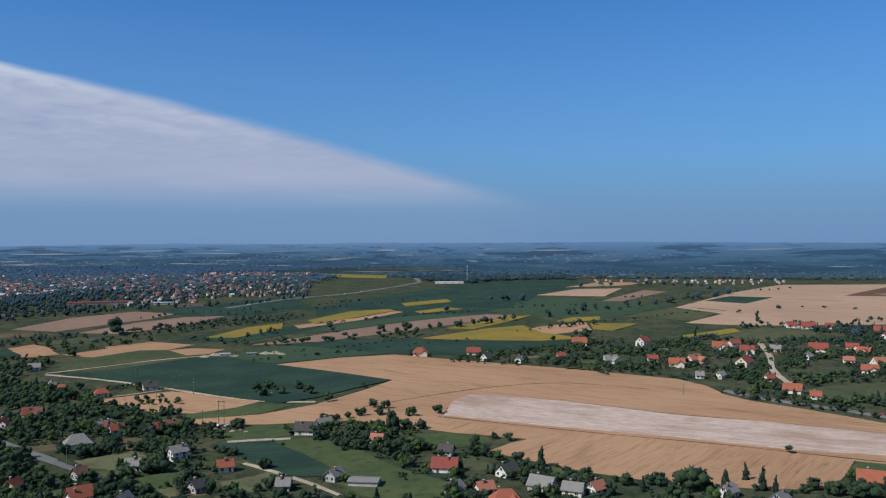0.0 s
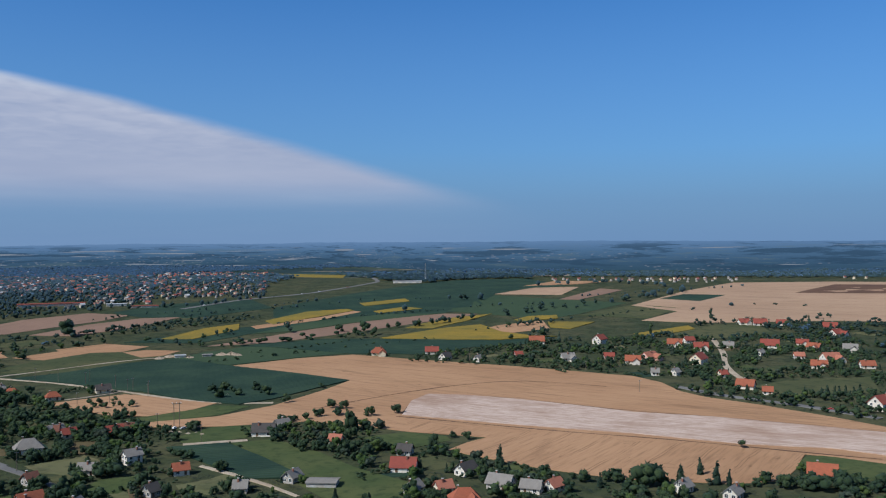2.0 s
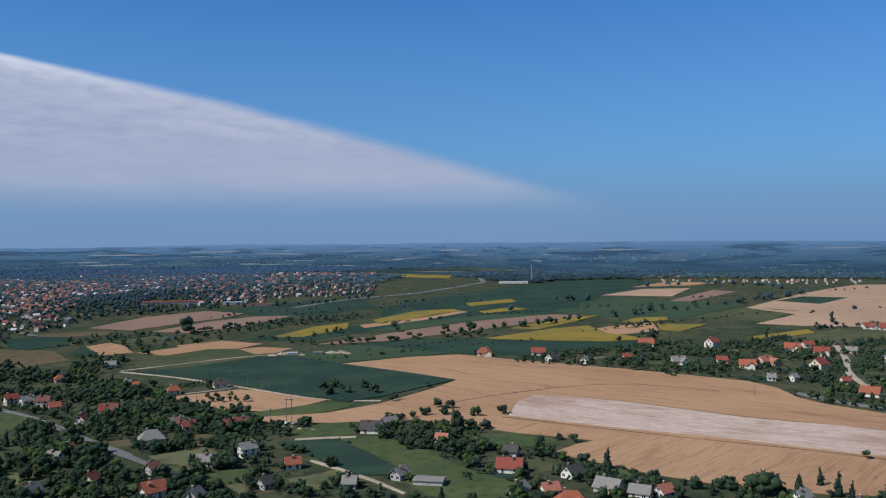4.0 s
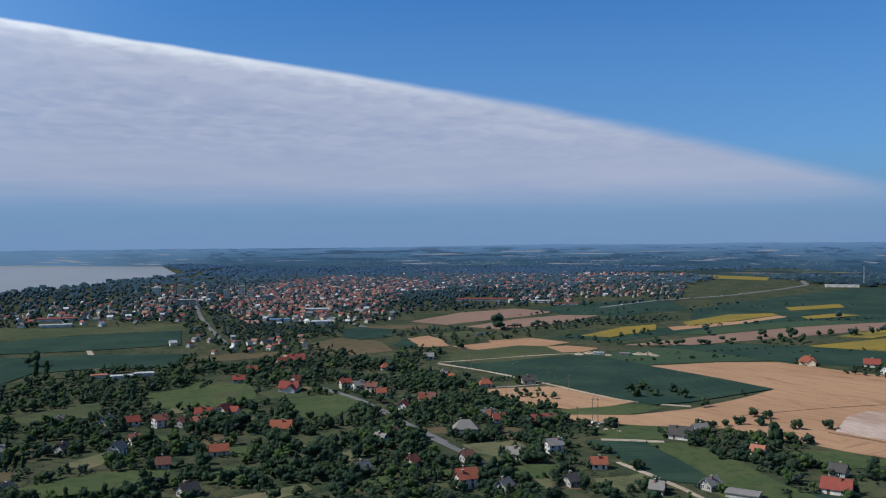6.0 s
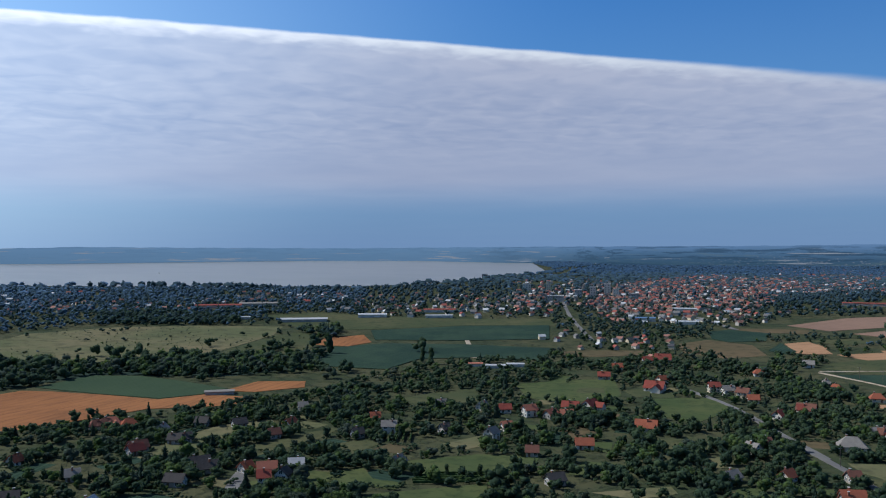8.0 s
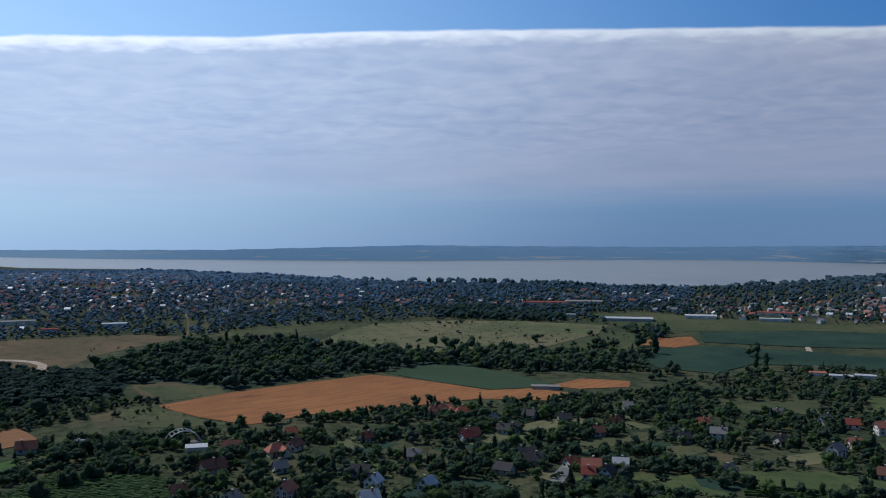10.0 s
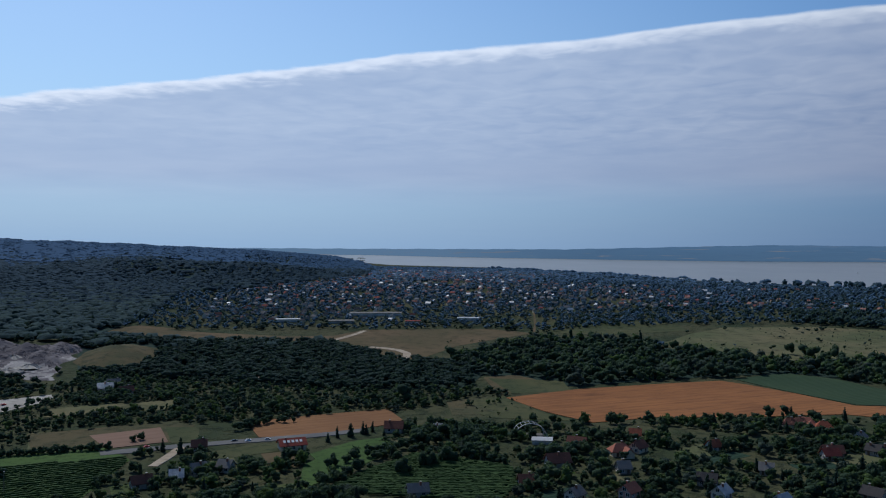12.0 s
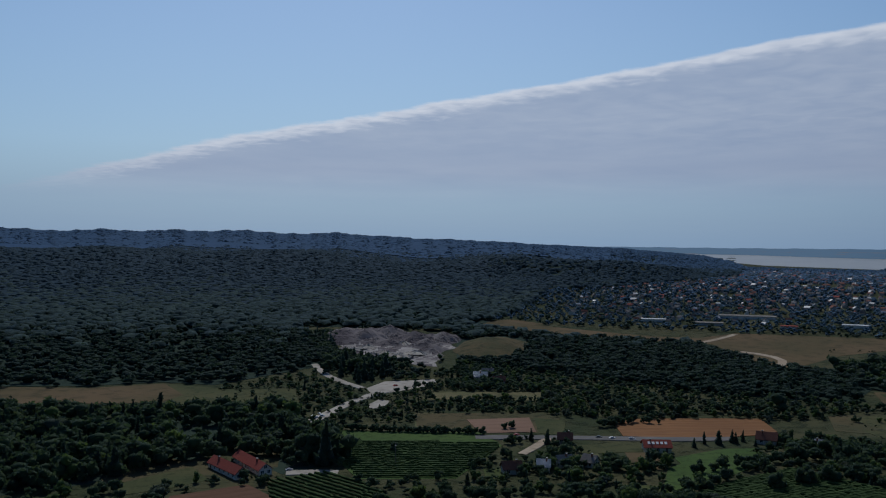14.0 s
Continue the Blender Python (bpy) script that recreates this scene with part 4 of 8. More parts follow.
def house(x, y, turn, width, roof="orange", wall="white", depth=None, storeys=1, hip=False, name="house", windows=True, steep=0.88, wing=0.0, plain=False, skylights=0):
    """A village house: walls, a tiled roof, a chimney, a door and windows on the long sides and gables."""
    depth = depth or max(5.0, min(9.0, width * 0.72))
    h = 2.35 + 1.5 * (storeys - 1)
    width = max(width, 6.5) if storeys > 1 else width
    rise = depth / 2 * steep
    t = thing(name, x, y, turn, f"{wall} plastered {'hipped' if hip else 'gabled'} house with {ROOF_WORDS[roof]}", "house", "houses of the village")
    body = part("wall", wall_body(width, depth, h, rise, hip), WALL[wall], t)
    part("roof", roof_body(width, depth, h, rise, hip), ROOF[roof], t, ROOF_WORDS[roof])
    g = random.Random(int(x * 13 + y * 7))
    if not plain and not wing and width > 8 and g.random() < 0.4:
        wing = width * 0.5
    if wing:
        bm = wall_body(wing, depth * 0.7, h * 0.9, depth * 0.35 * steep, False)
        m = Matrix.Translation((width * 0.22, -depth * 0.5 - wing * 0.3, 0)) @ Matrix.Rotation(math.pi / 2, 4, "Z")
        bm.transform(m)
        part("wing", bm, WALL[wall], t)
        bm = roof_body(wing, depth * 0.7, h * 0.9, depth * 0.35 * steep, False)
        bm.transform(m)
        part("wing_roof", bm, ROOF[roof], t, ROOF_WORDS[roof])
    for i in range(skylights):
        bm = boxed(-0.55, 0.55, -0.75, 0.75, -0.1, 0.1)
        bm.transform(Matrix.Translation((((i + 0.5) / skylights - 0.5) * width * 0.8, -depth / 4, h + rise / 2 + 0.26)) @ Matrix.Rotation(math.atan2(rise, depth / 2), 4, "X"))
        part("skylight", bm, MAT["frame"], t, "white framed skylight")
    cx, cy = g.uniform(-0.3, 0.3) * width, g.choice((-1, 1)) * depth * 0.14
    top_z = h + rise * (1 - abs(cy) / (depth / 2))
    stack = part("chimney", boxed(cx - 0.3, cx + 0.3, cy - 0.3, cy + 0.3, top_z - 0.8, h + rise + 0.7), MAT["brick"], t, "brick chimney")
    part("cap", boxed(cx - 0.4, cx + 0.4, cy - 0.4, cy + 0.4, h + rise + 0.7, h + rise + 0.85), MAT["concrete"], stack)
    if windows:
        spots = []
        n = max(2, int(width / 3.4))
        for fl in range(storeys):
            for s in (-1, 1):
                for i in range(n):
                    spots.append((((i + 0.5) / n - 0.5) * width, s * depth / 2, 0.6 + 1.65 * fl, 0 if s < 0 else 180))
            for s in (-1, 1):
                for i in (-0.25, 0.25):
                    spots.append((s * width / 2, i * depth, 0.6 + 1.65 * fl, 90 if s > 0 else -90))
        if not hip:
            for s in (-1, 1):
                spots.append((s * width / 2, 0, h + 0.15, 90 if s > 0 else -90))
        gate = g.randrange(n)
        for k, (wx, wy, wz, wr) in enumerate(spots):
            m = Matrix.Translation((wx, wy, wz)) @ Matrix.Rotation(radians(wr), 4, "Z")
            if k == gate:
                piece("door", DOOR, t, Matrix.Translation((0, 0, -wz + 0.15)) @ m)
                continue
            win = piece("window", WINDOW, t, m)
            piece("pane", PANE, win, Matrix.Identity(4))
    HOUSES.append((x, y, max(width, depth) * 0.5 + 1.2))
    for _ in range(g.randrange(3, 7)):
        a, d = g.uniform(0, math.tau), max(width, depth) * 0.5 + g.uniform(1.0, 4.5)
        small = g.random() < 0.65
        TREES.append((x + math.cos(a) * d, y + math.sin(a) * d, g.uniform(1.0, 2.2) if small else g.uniform(2.5, 5.0), g.uniform(0.85, 1.2), 5 if small else g.choice((0, 0, 2, 1))))
    return t


def hall(x, y, turn, width, depth, h, roof="pale", wall="white", label="long flat-roofed hall", name="hall"):
    """A long low hall with a flat or shallow roof and a row of gates."""
    h *= 0.7
    t = thing(name, x, y, turn, label, "building", "halls of the trading estate")
    part("wall", boxed(-width / 2, width / 2, -depth / 2, depth / 2, -1.5, h), WALL[wall], t)
    part("roof", roof_body(width, depth, h, depth * 0.06, False, 0.4, 0.3), ROOF[roof], t, ROOF_WORDS[roof])
    n = max(2, int(width / 9))
    for i in range(n):
        part("gate", boxed((i + 0.25) / n * width - width / 2, (i + 0.7) / n * width - width / 2, -depth / 2 - 0.06, -depth / 2 + 0.02, 0, h * 0.55), MAT["concrete"], t)
    HOUSES.append((x, y, width * 0.5 + 3.0))
    return t


def block(x, y, turn, width, depth, storeys, wall="white", name="apartment_block"):
    """A tall block of flats with rows of windows and a flat roof."""
    t = thing(name, x, y, turn, f"tall {wall} block of flats with a flat roof", "apartment building", "town blocks")
    h = storeys * 2.8 + 1
    part("wall", boxed(-width / 2, width / 2, -depth / 2, depth / 2, -1.5, h), WALL[wall], t)
    part("roof", boxed(-width / 2 - 0.3, width / 2 + 0.3, -depth / 2 - 0.3, depth / 2 + 0.3, h, h + 0.5), MAT["concrete"], t)
    for f in range(storeys):
        for i in range(int(width / 3)):
            win = piece("window", WINDOW, t, Matrix.Translation(((i + 0.5) / int(width / 3) * width - width / 2, -depth / 2 - 0.02, 1 + f * 2.8)))
            piece("pane", PANE, win, Matrix.Identity(4))
    HOUSES.append((x, y, width * 0.5 + 3.0))
    return t


TOWN = []  # far houses: x, y, turn, width, height, roof key


def quarter(poly, spacing, roofs, size=(8, 13), gaps=0.0, cap=900):
    """Scatters the houses of a town quarter over a polygon, in loose streets."""
    (x0, y0), (x1, y1) = np.min(poly, 0), np.max(poly, 0)
    nx, ny = max(1, int((x1 - x0) / spacing)), max(1, int((y1 - y0) / spacing))
    cx, cy = np.meshgrid(np.linspace(x0, x1, nx), np.linspace(y0, y1, ny))
    x = cx.ravel() + RNG.uniform(-0.4, 0.4, cx.size) * spacing
    y = cy.ravel() + RNG.uniform(-0.4, 0.4, cx.size) * spacing
    keep = inside(poly, x, y)
    if gaps:
        keep &= lumpy(x, y, 120.0, 41) > gaps * RNG.uniform(0.6, 1.4, len(x))
    x, y = x[keep], y[keep]
    keep = free_of(x, y, True)
    x, y = x[keep][:cap], y[keep][:cap]
    keys = [k for k, _ in roofs]
    p = np.array([q for _, q in roofs], float)
    for i in range(len(x)):
        TOWN.append((x[i], y[i], RNG.choice((20, 65, 110, 155)) + RNG.normal(0, 8), RNG.uniform(*size), RNG.uniform(1.8, 3.0), keys[RNG.choice(len(keys), p=p / p.sum())]))
        HOUSES.append((x[i], y[i], size[0] * 0.6))


def town_all():
    """The nearest far houses as things; those past a count joined into one by roof."""
    rows = sorted(TOWN, key=lambda r: math.hypot(r[0], r[1]))
    rest = {}
    roofs, walls = {}, {}
    for i, (x, y, turn, wd, h, roof) in enumerate(rows):
        dp = wd * 0.72
        if i < 220:
            t = thing("town_house", x, y, turn, f"small plastered town house with {ROOF_WORDS[roof]}", "house", "houses of the town")
            wall = ("white", "cream", "white", "grey")[i % 4]
            part("wall", wall_body(wd, dp, h, dp * 0.4, False), WALL[wall], t)
            part("roof", roof_body(wd, dp, h, dp * 0.4, False, 0.4), FAR_ROOF[roof], t, ROOF_WORDS[roof])
        else:
            rest.setdefault(roof, []).append((x, y, turn, wd, dp, h))
    for roof, some in rest.items():
        vs, fs, index, count = [], [], [], 0
        for x, y, turn, wd, dp, h in some:
            c, s = math.cos(radians(turn)), math.sin(radians(turn))
            a, b, r = wd / 2, dp / 2, h + dp * 0.4
            o = 1.08
            local = [(-a, -b, -2), (a, -b, -2), (a, b, -2), (-a, b, -2), (-a, -b, h), (a, -b, h), (a, b, h), (-a, b, h), (-a, 0, r), (a, 0, r),
                     (-a * o, -b * o, h), (a * o, -b * o, h), (a * o, b * o, h), (-a * o, b * o, h), (-a * o, 0, r + 0.2), (a * o, 0, r + 0.2)]
            zz = float(land(x, y))
            vs += [(x + p * c - q * s, y + p * s + q * c, zz + v) for p, q, v in local]
            tris = [(0, 1, 5), (0, 5, 4), (1, 2, 6), (1, 6, 5), (2, 3, 7), (2, 7, 6), (3, 0, 4), (3, 4, 7), (5, 6, 9), (7, 4, 8), (10, 11, 15), (10, 15, 14), (12, 13, 14), (12, 14, 15)]
            fs += [tuple(k + count for k in t) for t in tris]
            index += [0] * 10 + [1] * 4
            count += len(local)
        ob = new("town_houses", mesh_from("town_houses", vs, fs, [WALL["cream" if roof == "salmon" else "grey"], FAR_ROOF[roof]], index))
        tagged(ob, f"far houses of the town with {ROOF_WORDS[roof]}s", "houses", kind="stuff")

# ---- vineyards: rows of vines on wires ----
def vineyard(poly, turn, pitch, label, tall=1.5, width=0.4):
    """Rows of leafy vines over a polygon, along turn, joined into one."""
    c, s = math.cos(radians(turn)), math.sin(radians(turn))
    p = np.array(poly, float)
    u, v = p[:, 0] * c + p[:, 1] * s, -p[:, 0] * s + p[:, 1] * c
    g = np.random.default_rng(int(abs(p[0, 0])) + 2)
    vs, fs, count = [], [], 0
    outline = ((-0.5, 0.3), (-1.0, 0.75), (-0.5, 1.0), (0.5, 1.0), (1.0, 0.75), (0.5, 0.3))
    for row in np.arange(v.min(), v.max(), pitch):
        q = np.arange(u.min(), u.max(), 1.1)
        x, y = q * c - row * s, q * s + row * c
        ok = inside(poly, x, y)
        last = -2
        for k in np.nonzero(ok)[0]:
            z0 = float(land(x[k], y[k]))
            gap = g.uniform() < 0.03
            for off, up in outline:
                side_, h = off * width * g.uniform(0.75, 1.25), up * tall * (0.45 if gap else g.uniform(0.88, 1.1))
                vs.append((x[k] - s * side_ + g.normal(0, 0.08), y[k] + c * side_ + g.normal(0, 0.08), z0 + h))
            if k == last + 1:
                for e in range(5):
                    fs.append((count - 6 + e, count - 5 + e, count + 1 + e, count + e))
            last = k
            count += 6
    if fs:
        tagged(new("vine_rows", mesh_from("vine_rows", vs, fs, [MAT["vine"]])), label, "vineyard", kind="stuff")


# ---- the quarry: stepped benches of pale rock round a white floor ----
def quarry(rim, heaps, cell=1.7):
    """Fills the outline with broken rock: a level floor near the eye, heaps on it and stepped faces at the back."""
    p = np.array(rim, float)
    mid = p.mean(0)
    away = mid / np.hypot(*mid)
    across = np.array((-away[1], away[0]))
    u, v = (p - mid) @ across, (p - mid) @ away
    us, vs = np.arange(u.min() - 6, u.max() + 6, cell), np.arange(v.min() - 6, v.max() + 6, cell)
    uu, vv = np.meshgrid(us, vs)
    x, y = mid[0] + uu * across[0] + vv * away[0], mid[1] + uu * across[1] + vv * away[1]
    gap = np.full(x.shape, 1e9)
    for k in range(len(p)):
        a, d = p[k - 1], p[k] - p[k - 1]
        f = np.clip(((x - a[0]) * d[0] + (y - a[1]) * d[1]) / (d @ d), 0, 1)
        gap = np.minimum(gap, np.hypot(x - a[0] - f * d[0], y - a[1] - f * d[1]))
    gap = np.where(inside(rim, x, y), gap, -gap)
    verts, raised = [], []
    for i in range(x.size):
        px, py, g_, q = x.flat[i], y.flat[i], gap.flat[i], (vv.flat[i] - v.min()) / (v.max() - v.min())
        rough = noise.noise(Vector((px / 7, py / 7, 4))) + 0.5 * noise.noise(Vector((px / 3, py / 3, 8)))
        g_ += 9 * noise.noise(Vector((px / 22, py / 22, 1)))
        lip = max(-0.4, min(1.0, g_ / 7))
        left = min(1.0, max(0.25, 0.55 + uu.flat[i] / 60))
        steps = q * 7 + 1.3 * noise.noise(Vector((px / 40, py / 40, 7))) + 0.4 * noise.noise(Vector((px / 9, py / 9, 2)))
        bench = (math.floor(steps) + min(1.0, 6.0 * (steps % 1))) / 7
        pile = 0.0
        for hx, hy, r, h in heaps:
            d = math.hypot(px - hx, py - hy)
            if d < r * 1.5:
                gully = noise.noise(Vector((3.5 * math.atan2(py - hy, px - hx), hx, 0)))
                pile = max(pile, h * (1 - d / (r * (1 + 0.45 * gully))))
        wall = 11 * max(0.0, bench - 0.52) * left
        raised.append(pile + wall + (1.0 if rough > 0.25 else 0.0) + (2.0 if q > 0.62 else 0.0) + 2.5 * noise.noise(Vector((px / 26, py / 8, 5))))
        verts.append((px, py, float(land(px, py)) - 0.8 + lip * (1.0 + wall + pile + (0.35 + 0.9 * min(1.0, pile + wall)) * rough)))
    w_ = len(us)
    faces, looks = [], []
    for j in range(len(vs) - 1):
        for i in range(w_ - 1):
            if gap[j, i] > -6:
                k = j * w_ + i
                faces.append((k, k + 1, k + w_ + 1, k + w_))
                looks.append(1 if max(raised[k], raised[k + 1], raised[k + w_ + 1], raised[k + w_]) < 0.9 else 0)
    me = mesh_from("quarry", verts, faces, [MAT["rock"], MAT["crushed"]])
    me.polygons.foreach_set("material_index", looks)
    tagged(new("quarry", me), "open quarry of pale grey stepped rock", "quarry", kind="structure")
    OPEN.append(rim)


def mound(rim, h, material, label):
    """A low bare hill that fills the outline."""
    p = np.array(rim, float)
    mid = p.mean(0)
    bm = bmesh.new()
    last, rows = None, []
    for f in np.linspace(0, 1, 9):
        row = []
        for k in range(len(p) * 4):
            i, t = k // 4, (k % 4) / 4
            q = p[i] * (1 - t) + p[(i + 1) % len(p)] * t
            x, y = q + (mid - q) * f
            up = h * math.sin(math.pi / 2 * f) ** 1.3 * (1 + 0.12 * noise.noise(Vector((x / 14, y / 14, 2))))
            row.append(bm.verts.new((x, y, float(land(x, y)) + up - (1.5 if f == 0 else 0))))
        rows.append(row)
    for a, b in zip(rows, rows[1:]):
        for k in range(len(a)):
            bm.faces.new((a[k], a[(k + 1) % len(a)], b[(k + 1) % len(a)], b[k]))
    bmesh.ops.remove_doubles(bm, verts=bm.verts[:], dist=0.05)
    bmesh.ops.recalc_face_normals(bm, faces=bm.faces[:])
    tagged(part("mound", bm, material), label, "hill", kind="structure")
    OPEN.append(rim)


def gravel_heap(x, y, radius, h, up=1.0):
    g = np.random.default_rng(int(abs(x)))
    bm = bmesh.new()
    bmesh.ops.create_cone(bm, cap_ends=True, segments=14, radius1=radius, radius2=radius * 0.12, depth=h)
    bmesh.ops.subdivide_edges(bm, edges=bm.edges[:], cuts=1)
    for v in bm.verts:
        v.co += Vector(g.normal(0, radius * 0.05, 3))
        v.co.z += h / 2 - 0.3
    ob = part("spoil_mound", bm, MAT["gravel"] if up else MAT["track"])
    ob.matrix_basis = Matrix.Translation(at(x, y, up))
    tagged(ob, "pale mound of crushed stone on bare ground", "mound", "mounds of crushed stone")


# ---- small things ----
def pylon(x, y, turn, h=12.0):
    """A double timber power pole with a crossbar."""
    t = thing("power_pole", x, y, turn, "double timber power pole with a crossbar", "power pole", "power poles by the wheat")
    for q in (-1.3, 1.3):
        part("post", boxed(q - 0.16, q + 0.16, -0.16, 0.16, -0.5, h), MAT["pole"], t)
    part("crossbar", boxed(-2.2, 2.2, -0.12, 0.12, h - 0.6, h - 0.3), MAT["pole"], t)
    for q in (-2.0, 0.0, 2.0):
        part("insulator", boxed(q - 0.1, q + 0.1, -0.1, 0.1, h - 0.3, h + 0.25), MAT["canvas"], t)


def street_pole(x, y, turn, h=8.0):
    t = thing("power_pole", x, y, turn, "slim timber power pole with a short crossbar", "power pole", "power poles along the lanes")
    part("post", boxed(-0.1, 0.1, -0.1, 0.1, -0.5, h), MAT["pole"], t)
    part("crossbar", boxed(-0.8, 0.8, -0.06, 0.06, h - 0.5, h - 0.35), MAT["steel"], t)


def lattice_mast(x, y, h=28.0):
    """A slim radio mast of four legs, braces and white bands."""
    t = thing("radio_mast", x, y, 10, "slim steel lattice radio mast on the plain", "mast")
    for sx_ in (-1, 1):
        for sy_ in (-1, 1):
            bm = bmesh.new()
            a = box(bm, -0.14, 0.14, -0.14, 0.14, 0, h)
            for v in a:
                k = 1 - 0.55 * v.co.z / h
                v.co.x, v.co.y = v.co.x + sx_ * 0.9 * k, v.co.y + sy_ * 0.9 * k
                v.co.z -= 0.4
            part("leg", bm, MAT["steel"], t)
    for i in range(9):
        z = (i + 1) * h / 9
        k = 0.95 * (1 - 0.55 * z / h)
        part("brace", boxed(-k, k, -k, k, z - 0.5, z - 0.1), MAT["canvas"] if i % 2 else MAT["steel"], t)


def car(x, y, turn, colour, label, long=4.3):
    t = thing("car", x, y, turn, label, "car", "cars on the roads", up=0.15)
    t.matrix_basis = t.matrix_basis @ Matrix.Diagonal((0.66, 0.66, 0.66, 1))
    HOUSES.append((x, y, 3.0))
    bm = bmesh.new()
    a = box(bm, -long / 2, long / 2, -0.88, 0.88, 0.28, 0.85)
    b = box(bm, -long * 0.36, long * 0.25, -0.8, 0.8, 0.85, 1.42)
    for v in b[4:]:
        v.co.x *= 0.72
        v.co.y *= 0.86
    bmesh.ops.bevel(bm, geom=bm.edges[:], offset=0.06, segments=1, affect="EDGES")
    part("body", bm, colour, t)
    part("glass", boxed(-long * 0.3, long * 0.2, -0.79, 0.79, 0.95, 1.25), MAT["pane"], t, "dark car windows")
    for wx in (-long * 0.3, long * 0.3):
        for wy in (-0.8, 0.8):
            bm = bmesh.new()
            bmesh.ops.create_cone(bm, cap_ends=True, segments=12, radius1=0.31, radius2=0.31, depth=0.2,
                                  matrix=Matrix.Translation((wx, wy, 0.31)) @ Matrix.Rotation(math.pi / 2, 4, "X"))
            part("wheel", bm, MAT["asphalt_dark"], t, "black tyre")


MAT["asphalt_dark"] = surface("tyre_rubber", two_scale((0.03, 0.03, 0.03), (0.04, 0.04, 0.04), (0.02, 0.02, 0.02), 1.0, 8.0), 0.8)
PAINT = [surface(n, two_scale(c, c, tuple(v * 0.9 for v in c), 0.5, 3.0), 0.3) for n, c in
         (("white_car_paint", (0.75, 0.75, 0.75)), ("silver_car_paint", (0.45, 0.46, 0.48)), ("red_car_paint", (0.45, 0.05, 0.04)), ("dark_car_paint", (0.05, 0.06, 0.08)))]
PAINT_WORDS = ("white", "silver", "red", "dark")


def boat(x, y, turn):
    """A small boat on the lake with a low cabin."""
    t = tagged(new("boat"), "small dark boat with a white cabin on the lake", "boat")
    t.matrix_basis = Matrix.Translation((x, y, LAKE)) @ Matrix.Rotation(radians(turn), 4, "Z")
    bm = bmesh.new()
    hull = box(bm, -5, 5, -1.4, 1.4, -0.4, 0.9)
    for v in (hull[1], hull[2]):
        v.co.x, v.co.y = 4.2, v.co.y * 0.3
    for v in (hull[5], hull[6]):
        v.co.x, v.co.y = 6.0, v.co.y * 0.2
    part("hull", bm, MAT["asphalt_dark"], t, "dark hull")
    part("cabin", boxed(-2.5, 1.0, -0.9, 0.9, 0.9, 2.2), MAT["canvas"], t, "white cabin")


def arch_stage(x, y, turn, span):
    """An open-air stage under a bowed white lattice arch."""
    t = thing("arched_stage", x, y, turn, "bowed white lattice arch over a garden stage", "arch")
    for off in (-3.0, 3.0):
        bm = bmesh.new()
        last = None
        for i in range(25):
            a = math.pi * i / 24
            p = Vector((-math.cos(a) * span / 2, off, math.sin(a) * span * 0.42))
            o = Vector((-math.cos(a), 0, math.sin(a)))
            row = [bm.verts.new(p + o * r + Vector((0, q, 0))) for r, q in ((-0.2, -0.12), (-0.2, 0.12), (0.1, 0.12), (0.1, -0.12))]
            if last:
                for k_ in range(4):
                    bm.faces.new((last[k_], last[(k_ + 1) % 4], row[(k_ + 1) % 4], row[k_]))
            last = row
        part("rib", bm, MAT["steel"], t)
    for i in range(1, 12):
        a = math.pi * i / 12
        px, pz = -math.cos(a) * span / 2, math.sin(a) * span * 0.42
        part("strut", boxed(px - 0.08, px + 0.08, -2.85, 2.85, pz - 0.08, pz + 0.08), MAT["concrete"], t)
    part("stage", boxed(-span * 0.42, span * 0.42, -2.5, 3.0, -0.6, 0.7), MAT["dark_floor"], t)


MAT["dark_floor"] = surface("dark_timber_stage", two_scale((0.10, 0.085, 0.07), (0.08, 0.07, 0.06), (0.05, 0.045, 0.04), 0.5, 3.0), 0.8)



# ---- fields of the plain ----
field("wheat_field", "wheat", -32, "broad ripe tan wheat field with tramlines",
      [(-119, 607), (-77, 636), (-36, 649), (6, 624), (45, 603), (82, 584), (116, 563), (147, 543), (158, 521), (161, 492), (169, 475), (190, 450), (213, 416), (236, 374), (203, 322), (177, 345), (167, 351), (152, 328), (141, 314), (121, 312), (83, 322), (56, 339), (38, 355), (19, 372), (29, 386), (39, 395), (4, 408), (-24, 424), (-47, 433), (-87, 423), (-134, 423), (-142, 428), (-95, 446), (-70, 473), (-46, 517), (-34, 544), (-69, 569)], 0.50)
field("wheat_field", "wheat", -126, "front part of the ripe wheat field",
      [(1, 439), (32, 424), (70, 407), (106, 391), (147, 366), (167, 351), (152, 328), (141, 315), (122, 313), (83, 324), (57, 340), (38, 356), (20, 372), (29, 386), (40, 396), (4, 410)], 0.58)
field("stubble_field", "stubble", -29, "pale chalky strip of cut stubble",
      [(15, 499), (37, 494), (67, 479), (95, 460), (120, 441), (157, 424), (202, 394), (234, 371), (210, 333), (183, 358), (149, 370), (107, 396), (71, 412), (32, 430), (0, 445), (5, 480)], 1.30)
field("maize_field", "maize", 47, "dark green maize field with a bushy island",
      [(-246, 557), (-222, 580), (-195, 615), (-165, 639), (-121, 608), (-69, 574), (-33, 546), (-50, 524), (-72, 491), (-89, 476), (-113, 486), (-132, 499), (-153, 516), (-169, 521), (-208, 544)], 1.40)
field("wheat_field", "wheat", -29, "tan terraced grain strip below the farm track",
      [(-179, 473), (-170, 495), (-155, 508), (-131, 495), (-102, 480), (-111, 464), (-130, 448), (-152, 452)], 0.50)
